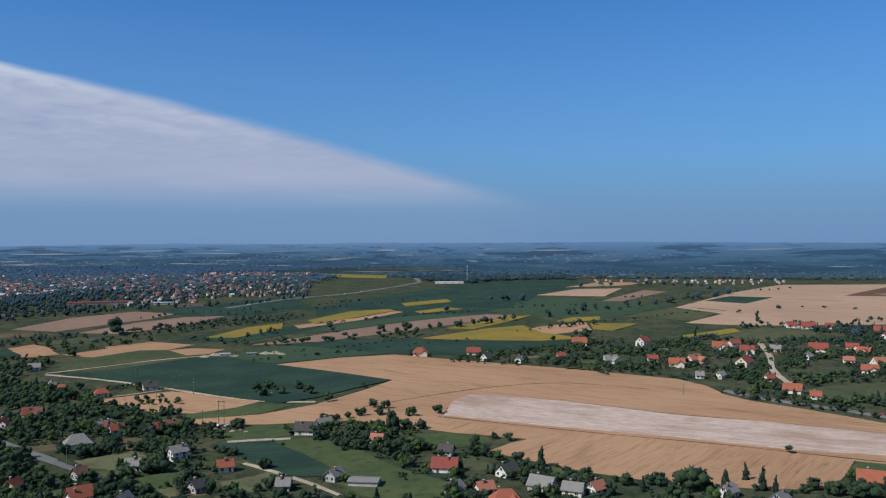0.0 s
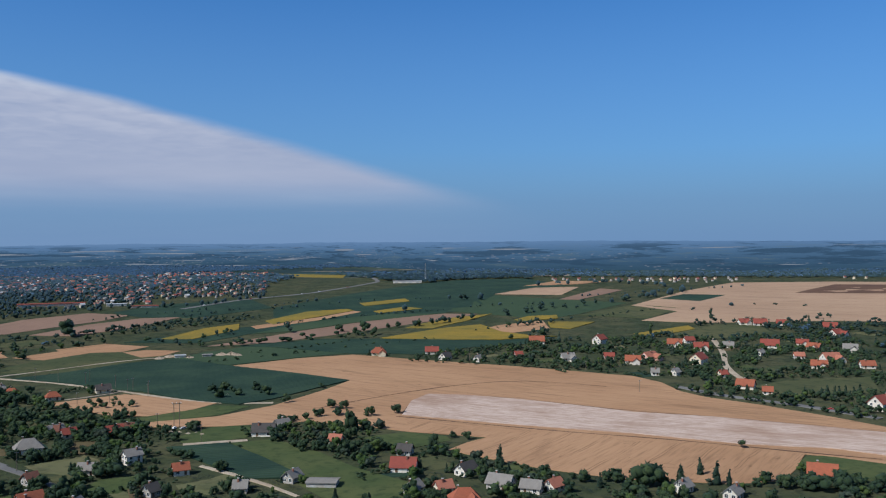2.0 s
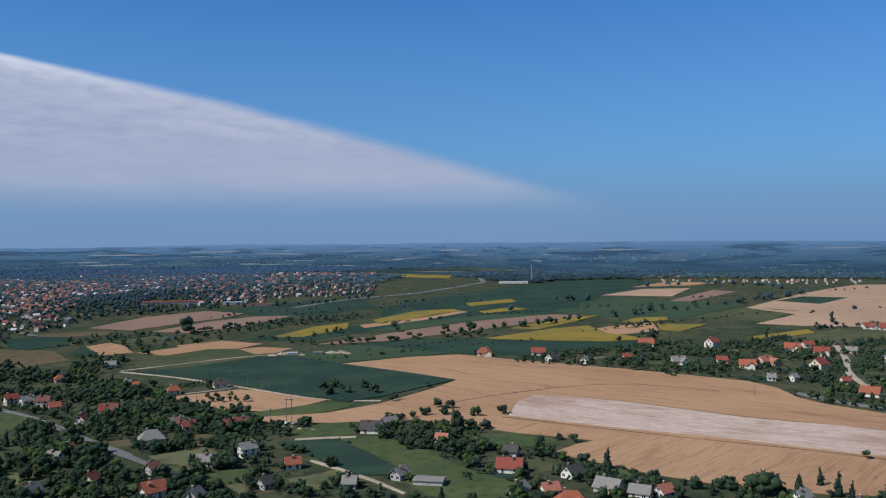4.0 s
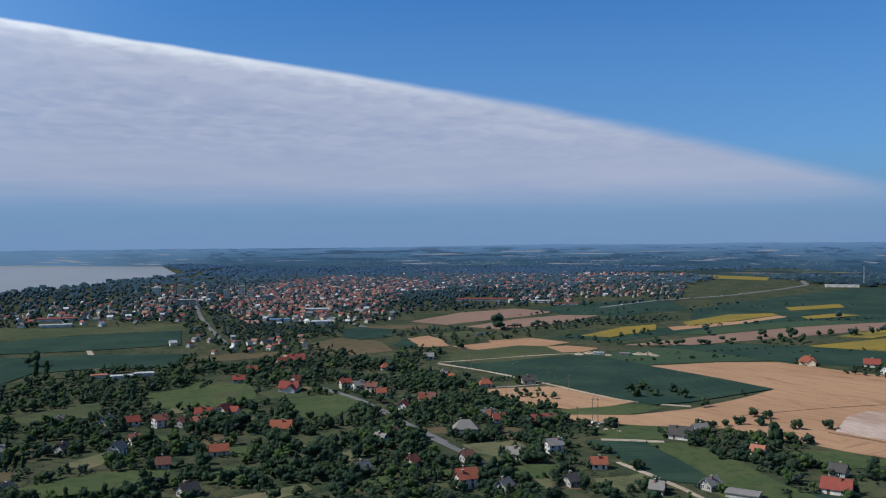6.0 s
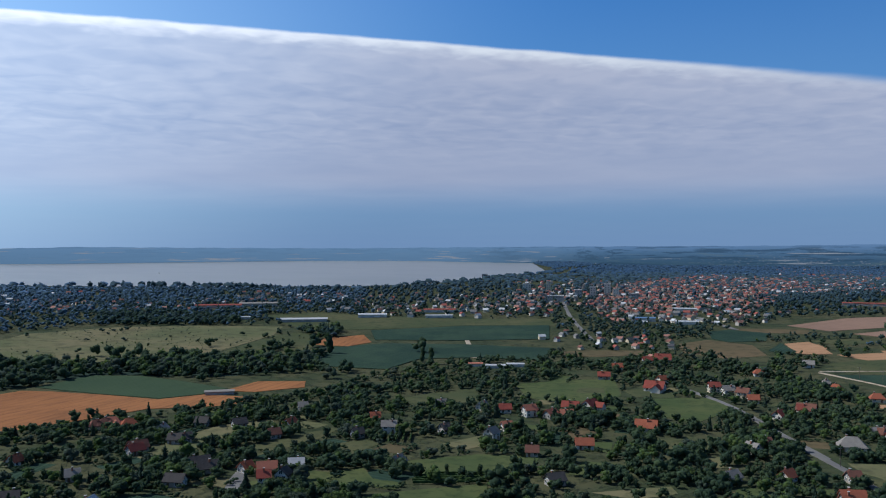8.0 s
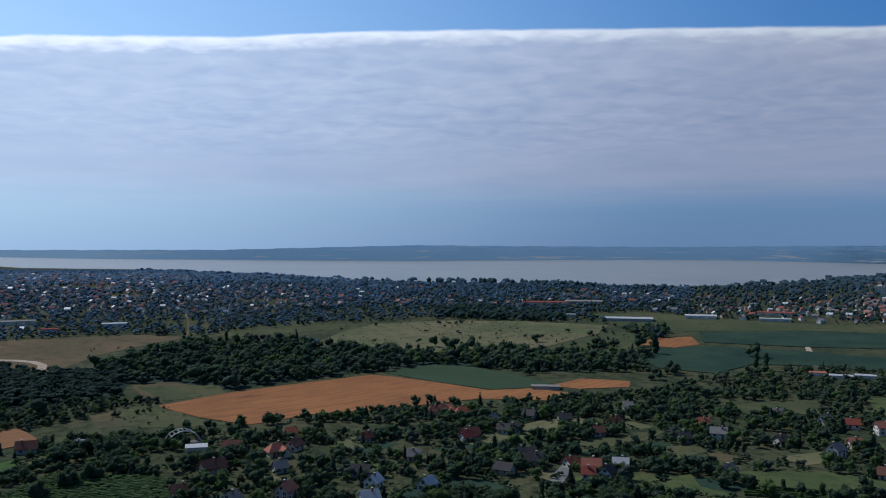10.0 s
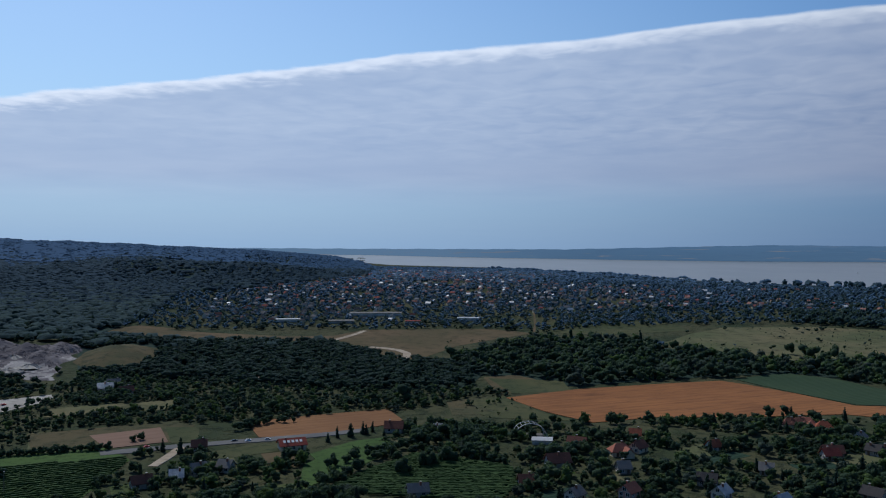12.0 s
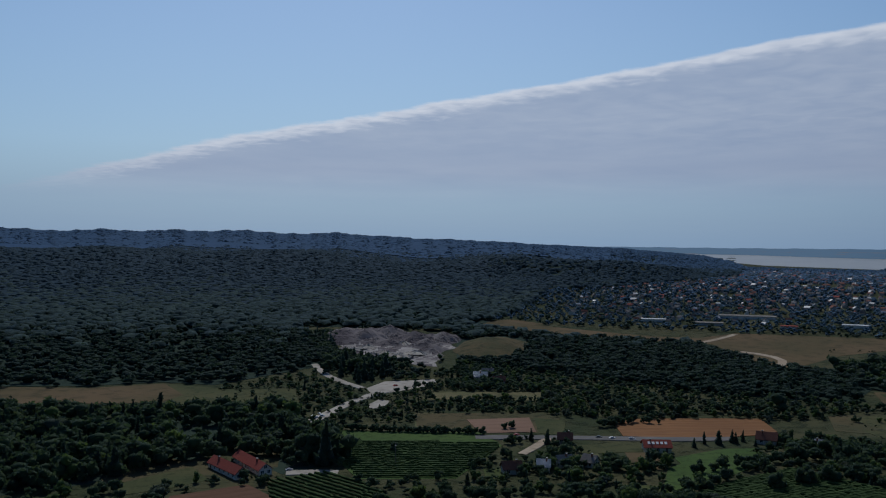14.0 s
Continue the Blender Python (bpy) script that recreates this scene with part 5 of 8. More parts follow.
field("meadow_strip", "lawn", 38, "green grass strip between two grain fields",
      [(-149, 436), (-116, 461), (-104, 475), (-82, 472), (-93, 451), (-128, 428)], 0.30)
field("maize_field", "maize", 15, "near dark green maize plot by the lane",
      [(-103, 382), (-78, 389), (-58, 363), (-44, 342), (-42, 331), (-58, 331), (-81, 356)], 1.30)
field("meadow", "lawn", 17, "bright green mown meadow with a path",
      [(-77, 390), (-58, 396), (-35, 371), (-19, 346), (3, 323), (-1, 292), (-29, 306), (-41, 327), (-44, 342), (-57, 363)], 0.30)
field("beet_field", "maize", 5, "wide dark green beet field",
      [(-134, 695), (-69, 731), (-16, 727), (81, 705), (130, 721), (101, 685), (51, 671), (19, 641), (-11, 650), (-36, 652), (-101, 690)], 0.80)
field("beet_field", "beet", 62, "green field beside the sheds",
      [(-165, 639), (-150, 667), (-120, 696), (-101, 688), (-41, 655), (-77, 639), (-120, 610)], 0.60)
field("sunflower_field", "sunflower", -11, "bright yellow field of blooming sunflowers",
      [(-18, 730), (39, 787), (74, 808), (87, 758), (108, 732), (131, 724), (82, 711), (7, 721)], 1.30)
field("tilled_field", "pink", 45, "long pinkish strip of tilled soil",
      [(-157, 695), (-127, 732), (-94, 775), (-46, 827), (-3, 870), (44, 897), (79, 890), (30, 839), (-43, 768), (-105, 714)], 0.30)
field("sunflower_field", "sunflower", 58, "narrow yellow strip of sunflowers",
      [(3, 791), (42, 855), (93, 889), (63, 837), (29, 787)], 1.20)
field("sunflower_field", "sunflower", 71, "small yellow sunflower plot",
      [(-202, 731), (-180, 797), (-153, 824), (-147, 788), (-175, 733)], 1.20)
field("sunflower_field", "sunflower", 65, "narrow yellow sunflower strip among green crops",
      [(-132, 845), (-99, 917), (-58, 939), (-51, 924), (-83, 875), (-121, 821)], 1.20)
field("wheat_field", "wheat", 47, "narrow tan grain strip",
      [(-140, 810), (-82, 871), (-51, 924), (-42, 915), (-80, 850), (-132, 791)], 0.50)
field("sunflower_field", "sunflower", 42, "far yellow sunflower plot",
      [(-48, 996), (4, 1044), (10, 1012), (-41, 966)], 1.20)
field("sunflower_field", "sunflower", 49, "far yellow sunflower plot by the road",
      [(-30, 919), (3, 957), (23, 942), (-23, 902)], 1.20)
field("sunflower_field", "sunflower", 55, "yellow sunflower strip behind a hedge",
      [(110, 838), (127, 863), (157, 867), (153, 841), (116, 825)], 1.20)
field("sunflower_field", "sunflower", -11, "yellow sunflower patch with a tan border",
      [(139, 818), (183, 809), (151, 767), (135, 780)], 1.20)
field("sunflower_field", "sunflower", 33, "yellow sunflower plot beside the village",
      [(198, 730), (259, 770), (258, 749), (213, 716)], 1.20)
field("wheat_field", "wheat", 53, "tan grain plot between sunflowers",
      [(60, 760), (92, 803), (136, 827), (133, 773), (98, 750)], 0.50)
field("wheat_field", "hazed_grain", -29, "vast tan grain fields on the plain, paled by haze",
      [(250, 930), (301, 999), (355, 1074), (463, 1189), (600, 1170), (707, 1119), (466, 738), (396, 773), (280, 785), (258, 795), (228, 811), (282, 870)], 0.50)
field("maize_field", "maize", 47, "dark green plot in the tan fields",
      [(300, 993), (344, 1039), (388, 1017), (335, 957)], 0.70)
field("tilled_field", "brown", 45, "brown ploughed field on the plain",
      [(474, 1020), (575, 1121), (679, 1075), (608, 962)], 0.70)
field("wheat_field", "hazed_grain", 53, "pale tan grain plot on the far plain",
      [(117, 1083), (180, 1167), (242, 1170), (198, 1062)], 0.60)
field("tilled_field", "pink", 59, "pinkish bare plot on the far plain",
      [(185, 1010), (265, 1141), (288, 1112), (207, 1001)], 0.40)
field("wheat_field", "wheat", 55, "thin tan strip on the far plain",
      [(169, 1196), (232, 1288), (311, 1264), (251, 1217)], 0.50)
field("meadow", "meadow", 46, "light green pasture on the plain",
      [(177, 860), (255, 939), (294, 897), (240, 825)], 0.50)
field("beet_field", "maize", 51, "far dark green crop on the plain",
      [(-140, 953), (-62, 1119), (75, 1333), (193, 1367), (232, 1200), (117, 1083), (97, 954), (45, 902), (-46, 835), (-128, 870)], 0.35)
field("beet_field", "beet", 65, "far green crop by the main road",
      [(46, 922), (116, 1070), (185, 1010), (254, 957), (179, 869), (140, 838), (95, 881)], 0.35)
field("beet_field", "beet", 58, "green crop behind the tilled strip",
      [(-132, 763), (-80, 846), (-14, 896), (38, 897), (-46, 831), (-94, 779)], 0.40)
field("beet_field", "maize", 37, "dark green crop before the tilled strip",
      [(-176, 779), (-121, 821), (-80, 846), (-132, 763), (-165, 712), (-226, 713)], 0.40)
field("tilled_field", "pink", 79, "pinkish tilled field at the edge of town",
      [(-383, 766), (-366, 855), (-325, 913), (-277, 896), (-291, 849), (-311, 814), (-339, 756)], 0.40)
field("tilled_field", "pink", 72, "pinkish tilled field behind a tree row",
      [(-317, 751), (-293, 823), (-259, 870), (-221, 879), (-245, 806), (-278, 747)], 0.45)
field("beet_field", "maize", 71, "dark green crop beyond the tilled field",
      [(-302, 916), (-275, 992), (-181, 1046), (-140, 953), (-208, 871), (-261, 879)], 0.50)
field("wheat_field", "wheat", 100, "small tan grain plot",
      [(-322, 635), (-329, 675), (-311, 674), (-284, 638), (-299, 622)], 0.50)
field("wheat_field", "wheat", 48, "tan grain plot with worn edges",
      [(-265, 676), (-238, 706), (-200, 694), (-212, 667), (-252, 658)], 0.50)
field("wheat_field", "wheat", 41, "pale tan plot beside the sheds",
      [(-211, 665), (-197, 677), (-170, 674), (-177, 652), (-191, 643)], 0.50)
field("meadow", "meadow", 73, "green pasture beside the farm track",
      [(-263, 578), (-244, 638), (-205, 647), (-179, 644), (-196, 617), (-222, 581)], 0.30)
field("maize_field", "maize", 70, "dark green crop beside bare soil",
      [(-415, 684), (-407, 707), (-371, 709), (-350, 664), (-369, 641), (-389, 648)], 0.90)
field("maize_field", "maize", 105, "small dark green plot",
      [(-325, 621), (-336, 661), (-308, 631), (-305, 614)], 0.90)
field("wheat_field", "wheat", 68, "small tan grain plot by the scrub",
      [(-333, 661), (-324, 683), (-299, 663), (-291, 635), (-308, 631)], 0.50)
field("bare_ground", "dryfield", 82, "worn bare ground at the edge of the village",
      [(-395, 603), (-390, 641), (-348, 639), (-315, 600), (-331, 568), (-366, 571)], 0.15, True)
field("wheat_field", "dryfield", 59, "dry tan strip before the gardens",
      [(-436, 512), (-423, 533), (-394, 559), (-384, 540), (-401, 511), (-422, 495)], 0.30)
field("wheat_field", "dryfield", 32, "dry tan strip by the town edge",
      [(-408, 719), (-356, 752), (-344, 726), (-392, 700)], 0.30)
field("meadow", "meadow", 71, "green pasture before the sheds",
      [(-269, 597), (-248, 659), (-210, 675), (-170, 650), (-214, 616), (-243, 569)], 0.25)
field("wheat_field", "wheat", 55, "tan strip before the pasture",
      [(-281, 637), (-254, 676), (-233, 663), (-255, 628)], 0.40)
field("meadow", "meadow", 59, "narrow green plot among grain",
      [(-327, 690), (-305, 725), (-273, 726), (-298, 684)], 0.25)

# ---- fields toward the lake ----
field("barley_field", "orange", 113, "large ripe orange barley field",
      [(-486, 18), (-515, 63), (-533, 115), (-543, 153), (-530, 166), (-502, 186), (-470, 204), (-466, 230), (-438, 250), (-428, 227), (-449, 189), (-442, 138), (-440, 92), (-426, 58), (-451, 37)], 0.60)
field("beet_field", "beet", 115, "green crop beside the barley",
      [(-549, 162), (-567, 202), (-547, 226), (-518, 237), (-474, 249), (-468, 229), (-472, 206), (-504, 186)], 0.70)
field("barley_field", "orange", 114, "small ripe orange barley plot",
      [(-469, 244), (-482, 274), (-463, 297), (-447, 286), (-454, 255)], 0.60)
field("heath", "heath", 147, "dry olive heath dotted with bushes",
      [(-693, 150), (-745, 184), (-786, 224), (-786, 302), (-752, 371), (-704, 427), (-662, 392), (-616, 323), (-587, 285), (-604, 254), (-632, 180)], 0.20)
field("meadow", "meadow", 128, "green pasture with a few bushes",
      [(-582, 285), (-615, 327), (-661, 394), (-661, 417), (-628, 418), (-551, 352), (-557, 309)], 0.25)
field("barley_field", "orange", 132, "small orange grain plot on the plain",
      [(-590, 386), (-617, 416), (-610, 451), (-571, 430), (-565, 402)], 0.60)
field("maize_field", "maize", 77, "dark green maize field on the plain",
      [(-567, 388), (-557, 434), (-511, 479), (-452, 516), (-417, 470), (-459, 441), (-481, 406), (-463, 361), (-505, 332)], 1.20)
field("maize_field", "maize", 68, "dark green crop by the town edge",
      [(-629, 473), (-594, 557), (-544, 620), (-486, 554), (-527, 494), (-579, 440)], 1.00)
field("meadow", "meadow", 76, "green pasture with scrub at the town edge",
      [(-788, 445), (-771, 513), (-646, 574), (-576, 657), (-542, 626), (-597, 560), (-635, 476), (-668, 433)], 0.20)
field("wheat_field", "tan", 119, "ripe tan grain field by the road",
      [(-417, -111), (-430, -88), (-442, -64), (-451, -45), (-426, -35), (-417, -40), (-395, -69), (-387, -97)], 0.60)
field("dry_grassland", "dryfield", 106, "dry tan grassland with a bending track",
      [(-715, -334), (-736, -262), (-719, -156), (-728, -119), (-764, -97), (-775, 13), (-749, 52), (-708, 12), (-678, -14), (-615, -40), (-621, -60), (-699, -106), (-694, -223)], 0.20)
field("meadow", "meadow", 139, "olive rough meadow",
      [(-465, -11), (-487, 8), (-492, 21), (-451, 34), (-430, 52), (-435, 8)], 0.25)
field("meadow", "meadow", 83, "rough olive clearing in the wood",
      [(-546, 9), (-541, 55), (-508, 57), (-499, 22)], 0.25)
field("meadow", "meadow", 74, "pale green pasture below the village",
      [(-755, 52), (-739, 109), (-764, 186), (-822, 189), (-839, 80)], 0.25, True)
field("meadow", "clover", 158, "bright green meadow strip between vineyards",
      [(-343, -68), (-377, -55), (-386, -39), (-378, -30), (-344, -44), (-307, -63)], 0.30)
field("vineyard_floor", "meadow", 156, "grassy vineyard floor",
      [(-306, -55), (-335, -42), (-362, -25), (-343, 15), (-317, 18), (-294, 9)], 0.15)
field("tilled_field", "pink", 125, "pinkish dry plot by the road",
      [(-385, -174), (-403, -148), (-377, -135), (-363, -157)], 0.50)
field("meadow", "meadow", 94, "green plot beside the road",
      [(-404, -146), (-405, -130), (-378, -122), (-375, -133)], 0.30)
field("dry_grassland", "dryfield", 129, "brown dry field below the wood",
      [(-298, -470), (-327, -435), (-349, -393), (-382, -366), (-363, -334), (-341, -331), (-298, -396), (-271, -427)], 0.30)
field("meadow", "meadow", 99, "rough olive pasture with bushes",
      [(-383, -363), (-390, -320), (-407, -292), (-371, -263), (-350, -258), (-333, -316)], 0.20)
field("vineyard_floor", "clover", 115, "green vineyard floor beside the gravel yard",
      [(-330, -219), (-361, -154), (-347, -140), (-292, -136), (-274, -168), (-294, -190)], 0.15)
field("vineyard_floor", "meadow", 152, "vineyard floor in front of the barns",
      [(-255, -195), (-275, -184), (-269, -161), (-254, -137), (-228, -173)], 0.15)
field("meadow", "clover", 115, "bright green grass strip above the vineyard",
      [(-335, -222), (-364, -158), (-351, -143), (-319, -211)], 0.45)
field("rough_verge", "heath", 115, "olive-brown rough verge behind the hedge",
      [(-387, -203), (-410, -147), (-376, -135), (-355, -187)], 0.15)
field("clearing", "heath", 115, "olive rough clearing among the bushes",
      [(-440, -219), (-465, -163), (-444, -156), (-419, -212)], 0.20)
field("rough_ground", "heath_dark", 150, "dark olive rough grass below the barns",
      [(-258, -278), (-274, -251), (-260, -192), (-248, -184), (-225, -242)], 0.08, True)
field("rough_ground", "heath_dark", 140, "dark rough grass under the wood by the barns",
      [(-271, -292), (-288, -255), (-310, -229), (-262, -196), (-249, -215), (-225, -243), (-240, -270)], 0.10, True)
field("meadow", "meadow", 168, "rough olive lawn beside the barns",
      [(-224, -241), (-258, -233), (-247, -215), (-232, -220), (-219, -228)], 0.20)
field("tilled_field", "brown", 151, "brown tilled plot before the barns",
      [(-225, -213), (-249, -199), (-241, -182), (-220, -169), (-205, -198)], 0.30)
field("meadow", "meadow", 130, "meadow beside the road",
      [(-360, -113), (-376, -95), (-377, -80), (-365, -82), (-349, -105)], 0.20)
field("meadow", "clover", 148, "bright green plot by the long house",
      [(-360, -69), (-384, -53), (-391, -40), (-370, -47), (-348, -63)], 0.30)
field("forest_floor", "forest_floor", 135, "dark floor of the hill forest",
      [(-615, -972), (-814, -773), (-984, -548), (-1093, -369), (-842, -315), (-684, -308), (-656, -365), (-626, -444), (-550, -360), (-497, -285), (-476, -324), (-394, -339), (-385, -369), (-353, -398), (-301, -476)], 0.50, True)


def canopy(az0, az1, near, far, height, key, label):
    """The closed leaf roof of a far forest, a sheet that covers the shaded gaps and from which the single crowns rise.
    """
    turns = [radians(a) for a in np.linspace(az0, az1, 13)]
    rim = [(-math.sin(a) * near, math.cos(a) * near) for a in turns] + [(-math.sin(a) * far, math.cos(a) * far) for a in turns[::-1]]
    ob = sheet("forest_canopy", rim, MAT[key], height, 0.0, 24.0)
    tagged(ob, label, "forest", kind="stuff")


# the outer sheet is bluer, with distance haze in its leaf material
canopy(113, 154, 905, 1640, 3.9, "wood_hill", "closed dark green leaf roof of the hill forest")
canopy(105, 154, 1642, 3080, 5.0, "wood_hazed", "closed leaf roof of the high forest, tinted with blue haze")
field("forest_floor", "forest_floor", 0, "dark floor of the high forest", [(-1485, -209), (-1472, -286), (-1455, -363), (-1075, -349), (-1048, -423), (-998, -531), (-937, -632), (-866, -726), (-785, -813), (-696, -890), (-599, -958), (-495, -1016), (-1350, -2768), (-1632, -2612), (-1896, -2427), (-2140, -2216), (-2359, -1980), (-2553, -1722), (-2719, -1446), (-2856, -1154), (-2929, -952), (-2989, -745), (-3023, -588), (-3050, -429)], 1.60, True)
field("forest_floor", "forest_floor", 80, "dark floor of the pine wood",
      [(-699, -326), (-680, -219), (-694, -122), (-621, -60), (-607, -36), (-580, 10), (-512, -4), (-504, -73), (-522, -168), (-536, -250)], 0.20, True)
field("forest_floor", "forest_floor", 148, "dark floor of the wood by the heath",
      [(-617, -21), (-668, 12), (-715, 49), (-704, 123), (-655, 159), (-630, 197), (-582, 283), (-542, 363), (-505, 338), (-509, 271), (-565, 209), (-560, 160), (-548, 122), (-523, 57), (-554, 10)], 0.20, True)
field("forest_floor", "forest_floor", 117, "dark floor of the wood behind the barns",
      [(-261, -412), (-305, -325), (-347, -284), (-348, -250), (-325, -212), (-289, -188), (-266, -196), (-278, -224), (-263, -240), (-222, -250), (-176, -278)], 0.12, True)

field("sunflower_field", "sunflower", 60, "thin far yellow strip beside the main road",
      [(-252, 1701), (-100, 1565), (-96, 1430), (-208, 1502)], 0.6)
field("meadow", "dryfield", 100, "dry olive clearing in the scrub",
      [(-549, 6), (-560, 29), (-531, 56), (-503, 45), (-500, 13)], 0.2)
field("meadow", "heath_dark", 100, "rough olive clearing beside the scrub",
      [(-472, -15), (-491, 7), (-468, 23), (-443, 17), (-440, -11)], 0.2)
field("meadow", "heath_dark", 100, "rough olive verge above the tan plot",
      [(-385, -203), (-416, -148), (-410, -134), (-377, -129), (-360, -188)], 0.2)
field("meadow", "dryfield", 110, "dry clearing before the works halls",
      [(-720, -329), (-761, -298), (-748, -261), (-693, -282)], 0.2)

# ---- meadows and gardens of the village ----
field("meadow", "lawn", 69, "green meadow among the houses",
      [(-371, 391), (-355, 433), (-338, 448), (-304, 409), (-313, 371), (-338, 366)], 0.25)
field("meadow", "lawn", 52, "sloping green meadow by the lane",
      [(-289, 414), (-268, 440), (-241, 425), (-236, 377), (-259, 382)], 0.25)
field("meadow", "meadow", 92, "green meadow above the gardens",
      [(-383, 299), (-384, 333), (-378, 364), (-349, 337), (-360, 304)], 0.25)
field("meadow", "lawn", 68, "bright mown meadow with a shed",
      [(-276, 226), (-265, 255), (-245, 274), (-236, 259), (-238, 235), (-255, 213)], 0.25)
field("meadow", "lawn", 100, "bright garden meadow",
      [(-245, 174), (-247, 188), (-230, 227), (-209, 208)], 0.25)
field("meadow", "lawn", 100, "small green lawn",
      [(-279, 177), (-282, 193), (-279, 206), (-259, 197), (-256, 182)], 0.25)
field("meadow", "meadow", 108, "rough green pasture on the slope",
      [(-331, 162), (-345, 203), (-347, 231), (-348, 247), (-333, 221), (-323, 183)], 0.20)
field("meadow", "heath", 62, "olive rough garden plot",
      [(-197, 247), (-182, 275), (-175, 269), (-181, 252)], 0.20)
field("meadow", "meadow", 79, "green pasture with bushes",
      [(-354, 408), (-350, 430), (-330, 439), (-309, 416), (-316, 389), (-328, 379)], 0.25)
field("meadow", "meadow", 65, "green pasture below a hedge",
      [(-315, 424), (-305, 446), (-289, 442), (-280, 426), (-296, 413)], 0.25)
field("meadow", "lawn", 93, "green garden lawn",
      [(-115, 314), (-116, 333), (-103, 338), (-98, 329), (-105, 315)], 0.20)
field("vegetable_garden", "heath", 51, "vegetable beds with bare soil",
      [(-150, 352), (-134, 371), (-123, 361), (-131, 340)], 0.20)
field("meadow", "heath", 57, "olive dry plot by the maize",
      [(-82, 319), (-68, 340), (-59, 332), (-69, 311)], 0.20)
field("meadow", "meadow", 50, "pale dry clearing",
      [(-217, 344), (-206, 357), (-199, 342), (-209, 335)], 0.20)
field("meadow", "lawn", 51, "green grass plot behind an orange house",
      [(152, 331), (166, 348), (183, 348), (198, 325), (189, 309), (165, 313)], 0.25)
field("meadow", "lawn", 26, "green paddock below the wheat",
      [(-19, 398), (2, 408), (20, 399), (22, 391), (7, 379), (-8, 381)], 0.25)
field("meadow", "lawn", 60, "grass around the white farmstead",
      [(-104, 401), (-91, 424), (-74, 436), (-71, 400), (-95, 385)], 0.25)
field("meadow", "meadow", 30, "green meadow in the far village",
      [(193, 493), (239, 519), (288, 519), (269, 473), (231, 467), (202, 475)], 0.25)
field("meadow", "meadow", 42, "green meadow beside the far village",
      [(225, 725), (276, 772), (321, 765), (313, 714), (247, 691)], 0.25)
field("meadow", "meadow", 25, "green garden meadow with hedges",
      [(211, 548), (263, 573), (256, 541), (212, 532)], 0.25)
field("distant_fields", "far_plain", 0, "far patchwork of fields and woods on the plain", [(932, 1111), (811, 1202), (681, 1280), (543, 1344), (400, 1394), (252, 1428), (101, 1446), (-51, 1449), (-202, 1436), (-351, 1407), (-496, 1363), (-636, 1303), (-768, 1230), (-893, 1143), (-1447, 1787), (-2089, 2580), (-2044, 2616), (-1759, 2816), (-1455, 2984), (-1136, 3120), (-803, 3221), (-462, 3288), (-116, 3318), (232, 3312), (577, 3270), (915, 3191), (1244, 3078), (1559, 2931), (1857, 2752), (2134, 2543)], 0.20, True)
field("meadow", "heath", 115, "dry terraced meadow on the slope",
      [(-375, 171), (-388, 199), (-384, 226), (-368, 221), (-363, 191), (-361, 170)], 0.20)
field("meadow", "heath", 90, "pale terraced orchard meadow",
      [(-371, 143), (-371, 164), (-362, 178), (-349, 169), (-348, 145)], 0.20)
field("meadow", "meadow", 87, "grassy orchard plot between trees",
      [(-320, 213), (-319, 236), (-307, 237), (-299, 213)], 0.20)
field("meadow", "heath", 90, "dry garden plot by the houses",
      [(-289, 257), (-289, 285), (-274, 277), (-274, 257)], 0.20)
field("meadow", "meadow", 62, "orchard grass beside the lane",
      [(-232, 332), (-221, 353), (-202, 337), (-211, 315)], 0.20)
field("wheat_field", "wheat", 36, "narrow terraced strip of ripe wheat",
      [(-199, 481), (-160, 509), (-145, 500), (-171, 476), (-185, 478)], 0.40)
field("meadow", "lawn", 32, "grass strip between the wheat terraces",
      [(-197, 451), (-179, 463), (-166, 469), (-165, 457), (-183, 438)], 0.20)
field("meadow", "heath", 39, "dry garden plot with beds by a lane",
      [(-152, 355), (-135, 369), (-128, 360), (-129, 341), (-141, 344)], 0.20)
field("meadow", "heath", 39, "dry mown plot by the red house",
      [(-84, 324), (-67, 337), (-62, 327), (-69, 314), (-79, 313)], 0.20)
field("meadow", "lawn", 41, "mown lawn between hedges",
      [(-117, 327), (-104, 338), (-97, 328), (-102, 315), (-111, 315)], 0.20)

# ---- lake ----

shore = [(-2014, 2208), (-1216, 1381), (-997, 1010), (-1004, 953), (-987, 833), (-1007, 745), (-1092, 617), (-1212, 439), (-1157, 528), (-1257, 393), (-1327, 322), (-1430, 250), (-1688, 182), (-1955, 33), (-2152, -207), (-2568, -372), (-3353, -561), (-4228, -784), (-4268, -524), (-3698, -129), (-3447, 150), (-3102, 547), (-2920, 915), (-2966, 1447), (-2986, 1939), (-2643, 2218)]
OPEN.append(shore)
lake = sheet("water", shore, MAT["water"], 0.3, 0.0, 40.0)
tagged(lake, "wide calm silty grey lake under a bright cloud", "lake", kind="structure")

# ---- roads and tracks ----
ribbon("road", "asphalt", 7.0, "pale main road across the plain", [(-238, 948), (-193, 1039), (-120, 1120), (-67, 1224), (-34, 1313), (-46, 1427), (-86, 1564)])
ribbon("road", "track", 2.4, "pale farm track along the maize field", [(-258, 560), (-217, 547), (-169, 521), (-131, 495), (-109, 481), (-88, 473), (-71, 480)])
ribbon("road", "track", 2.0, "pale track through the pastures", [(-260, 564), (-236, 586), (-212, 616), (-189, 636), (-164, 650)])
ribbon("road", "track", 3.5, "white garden lane", [(-97, 387), (-83, 392), (-70, 394)])
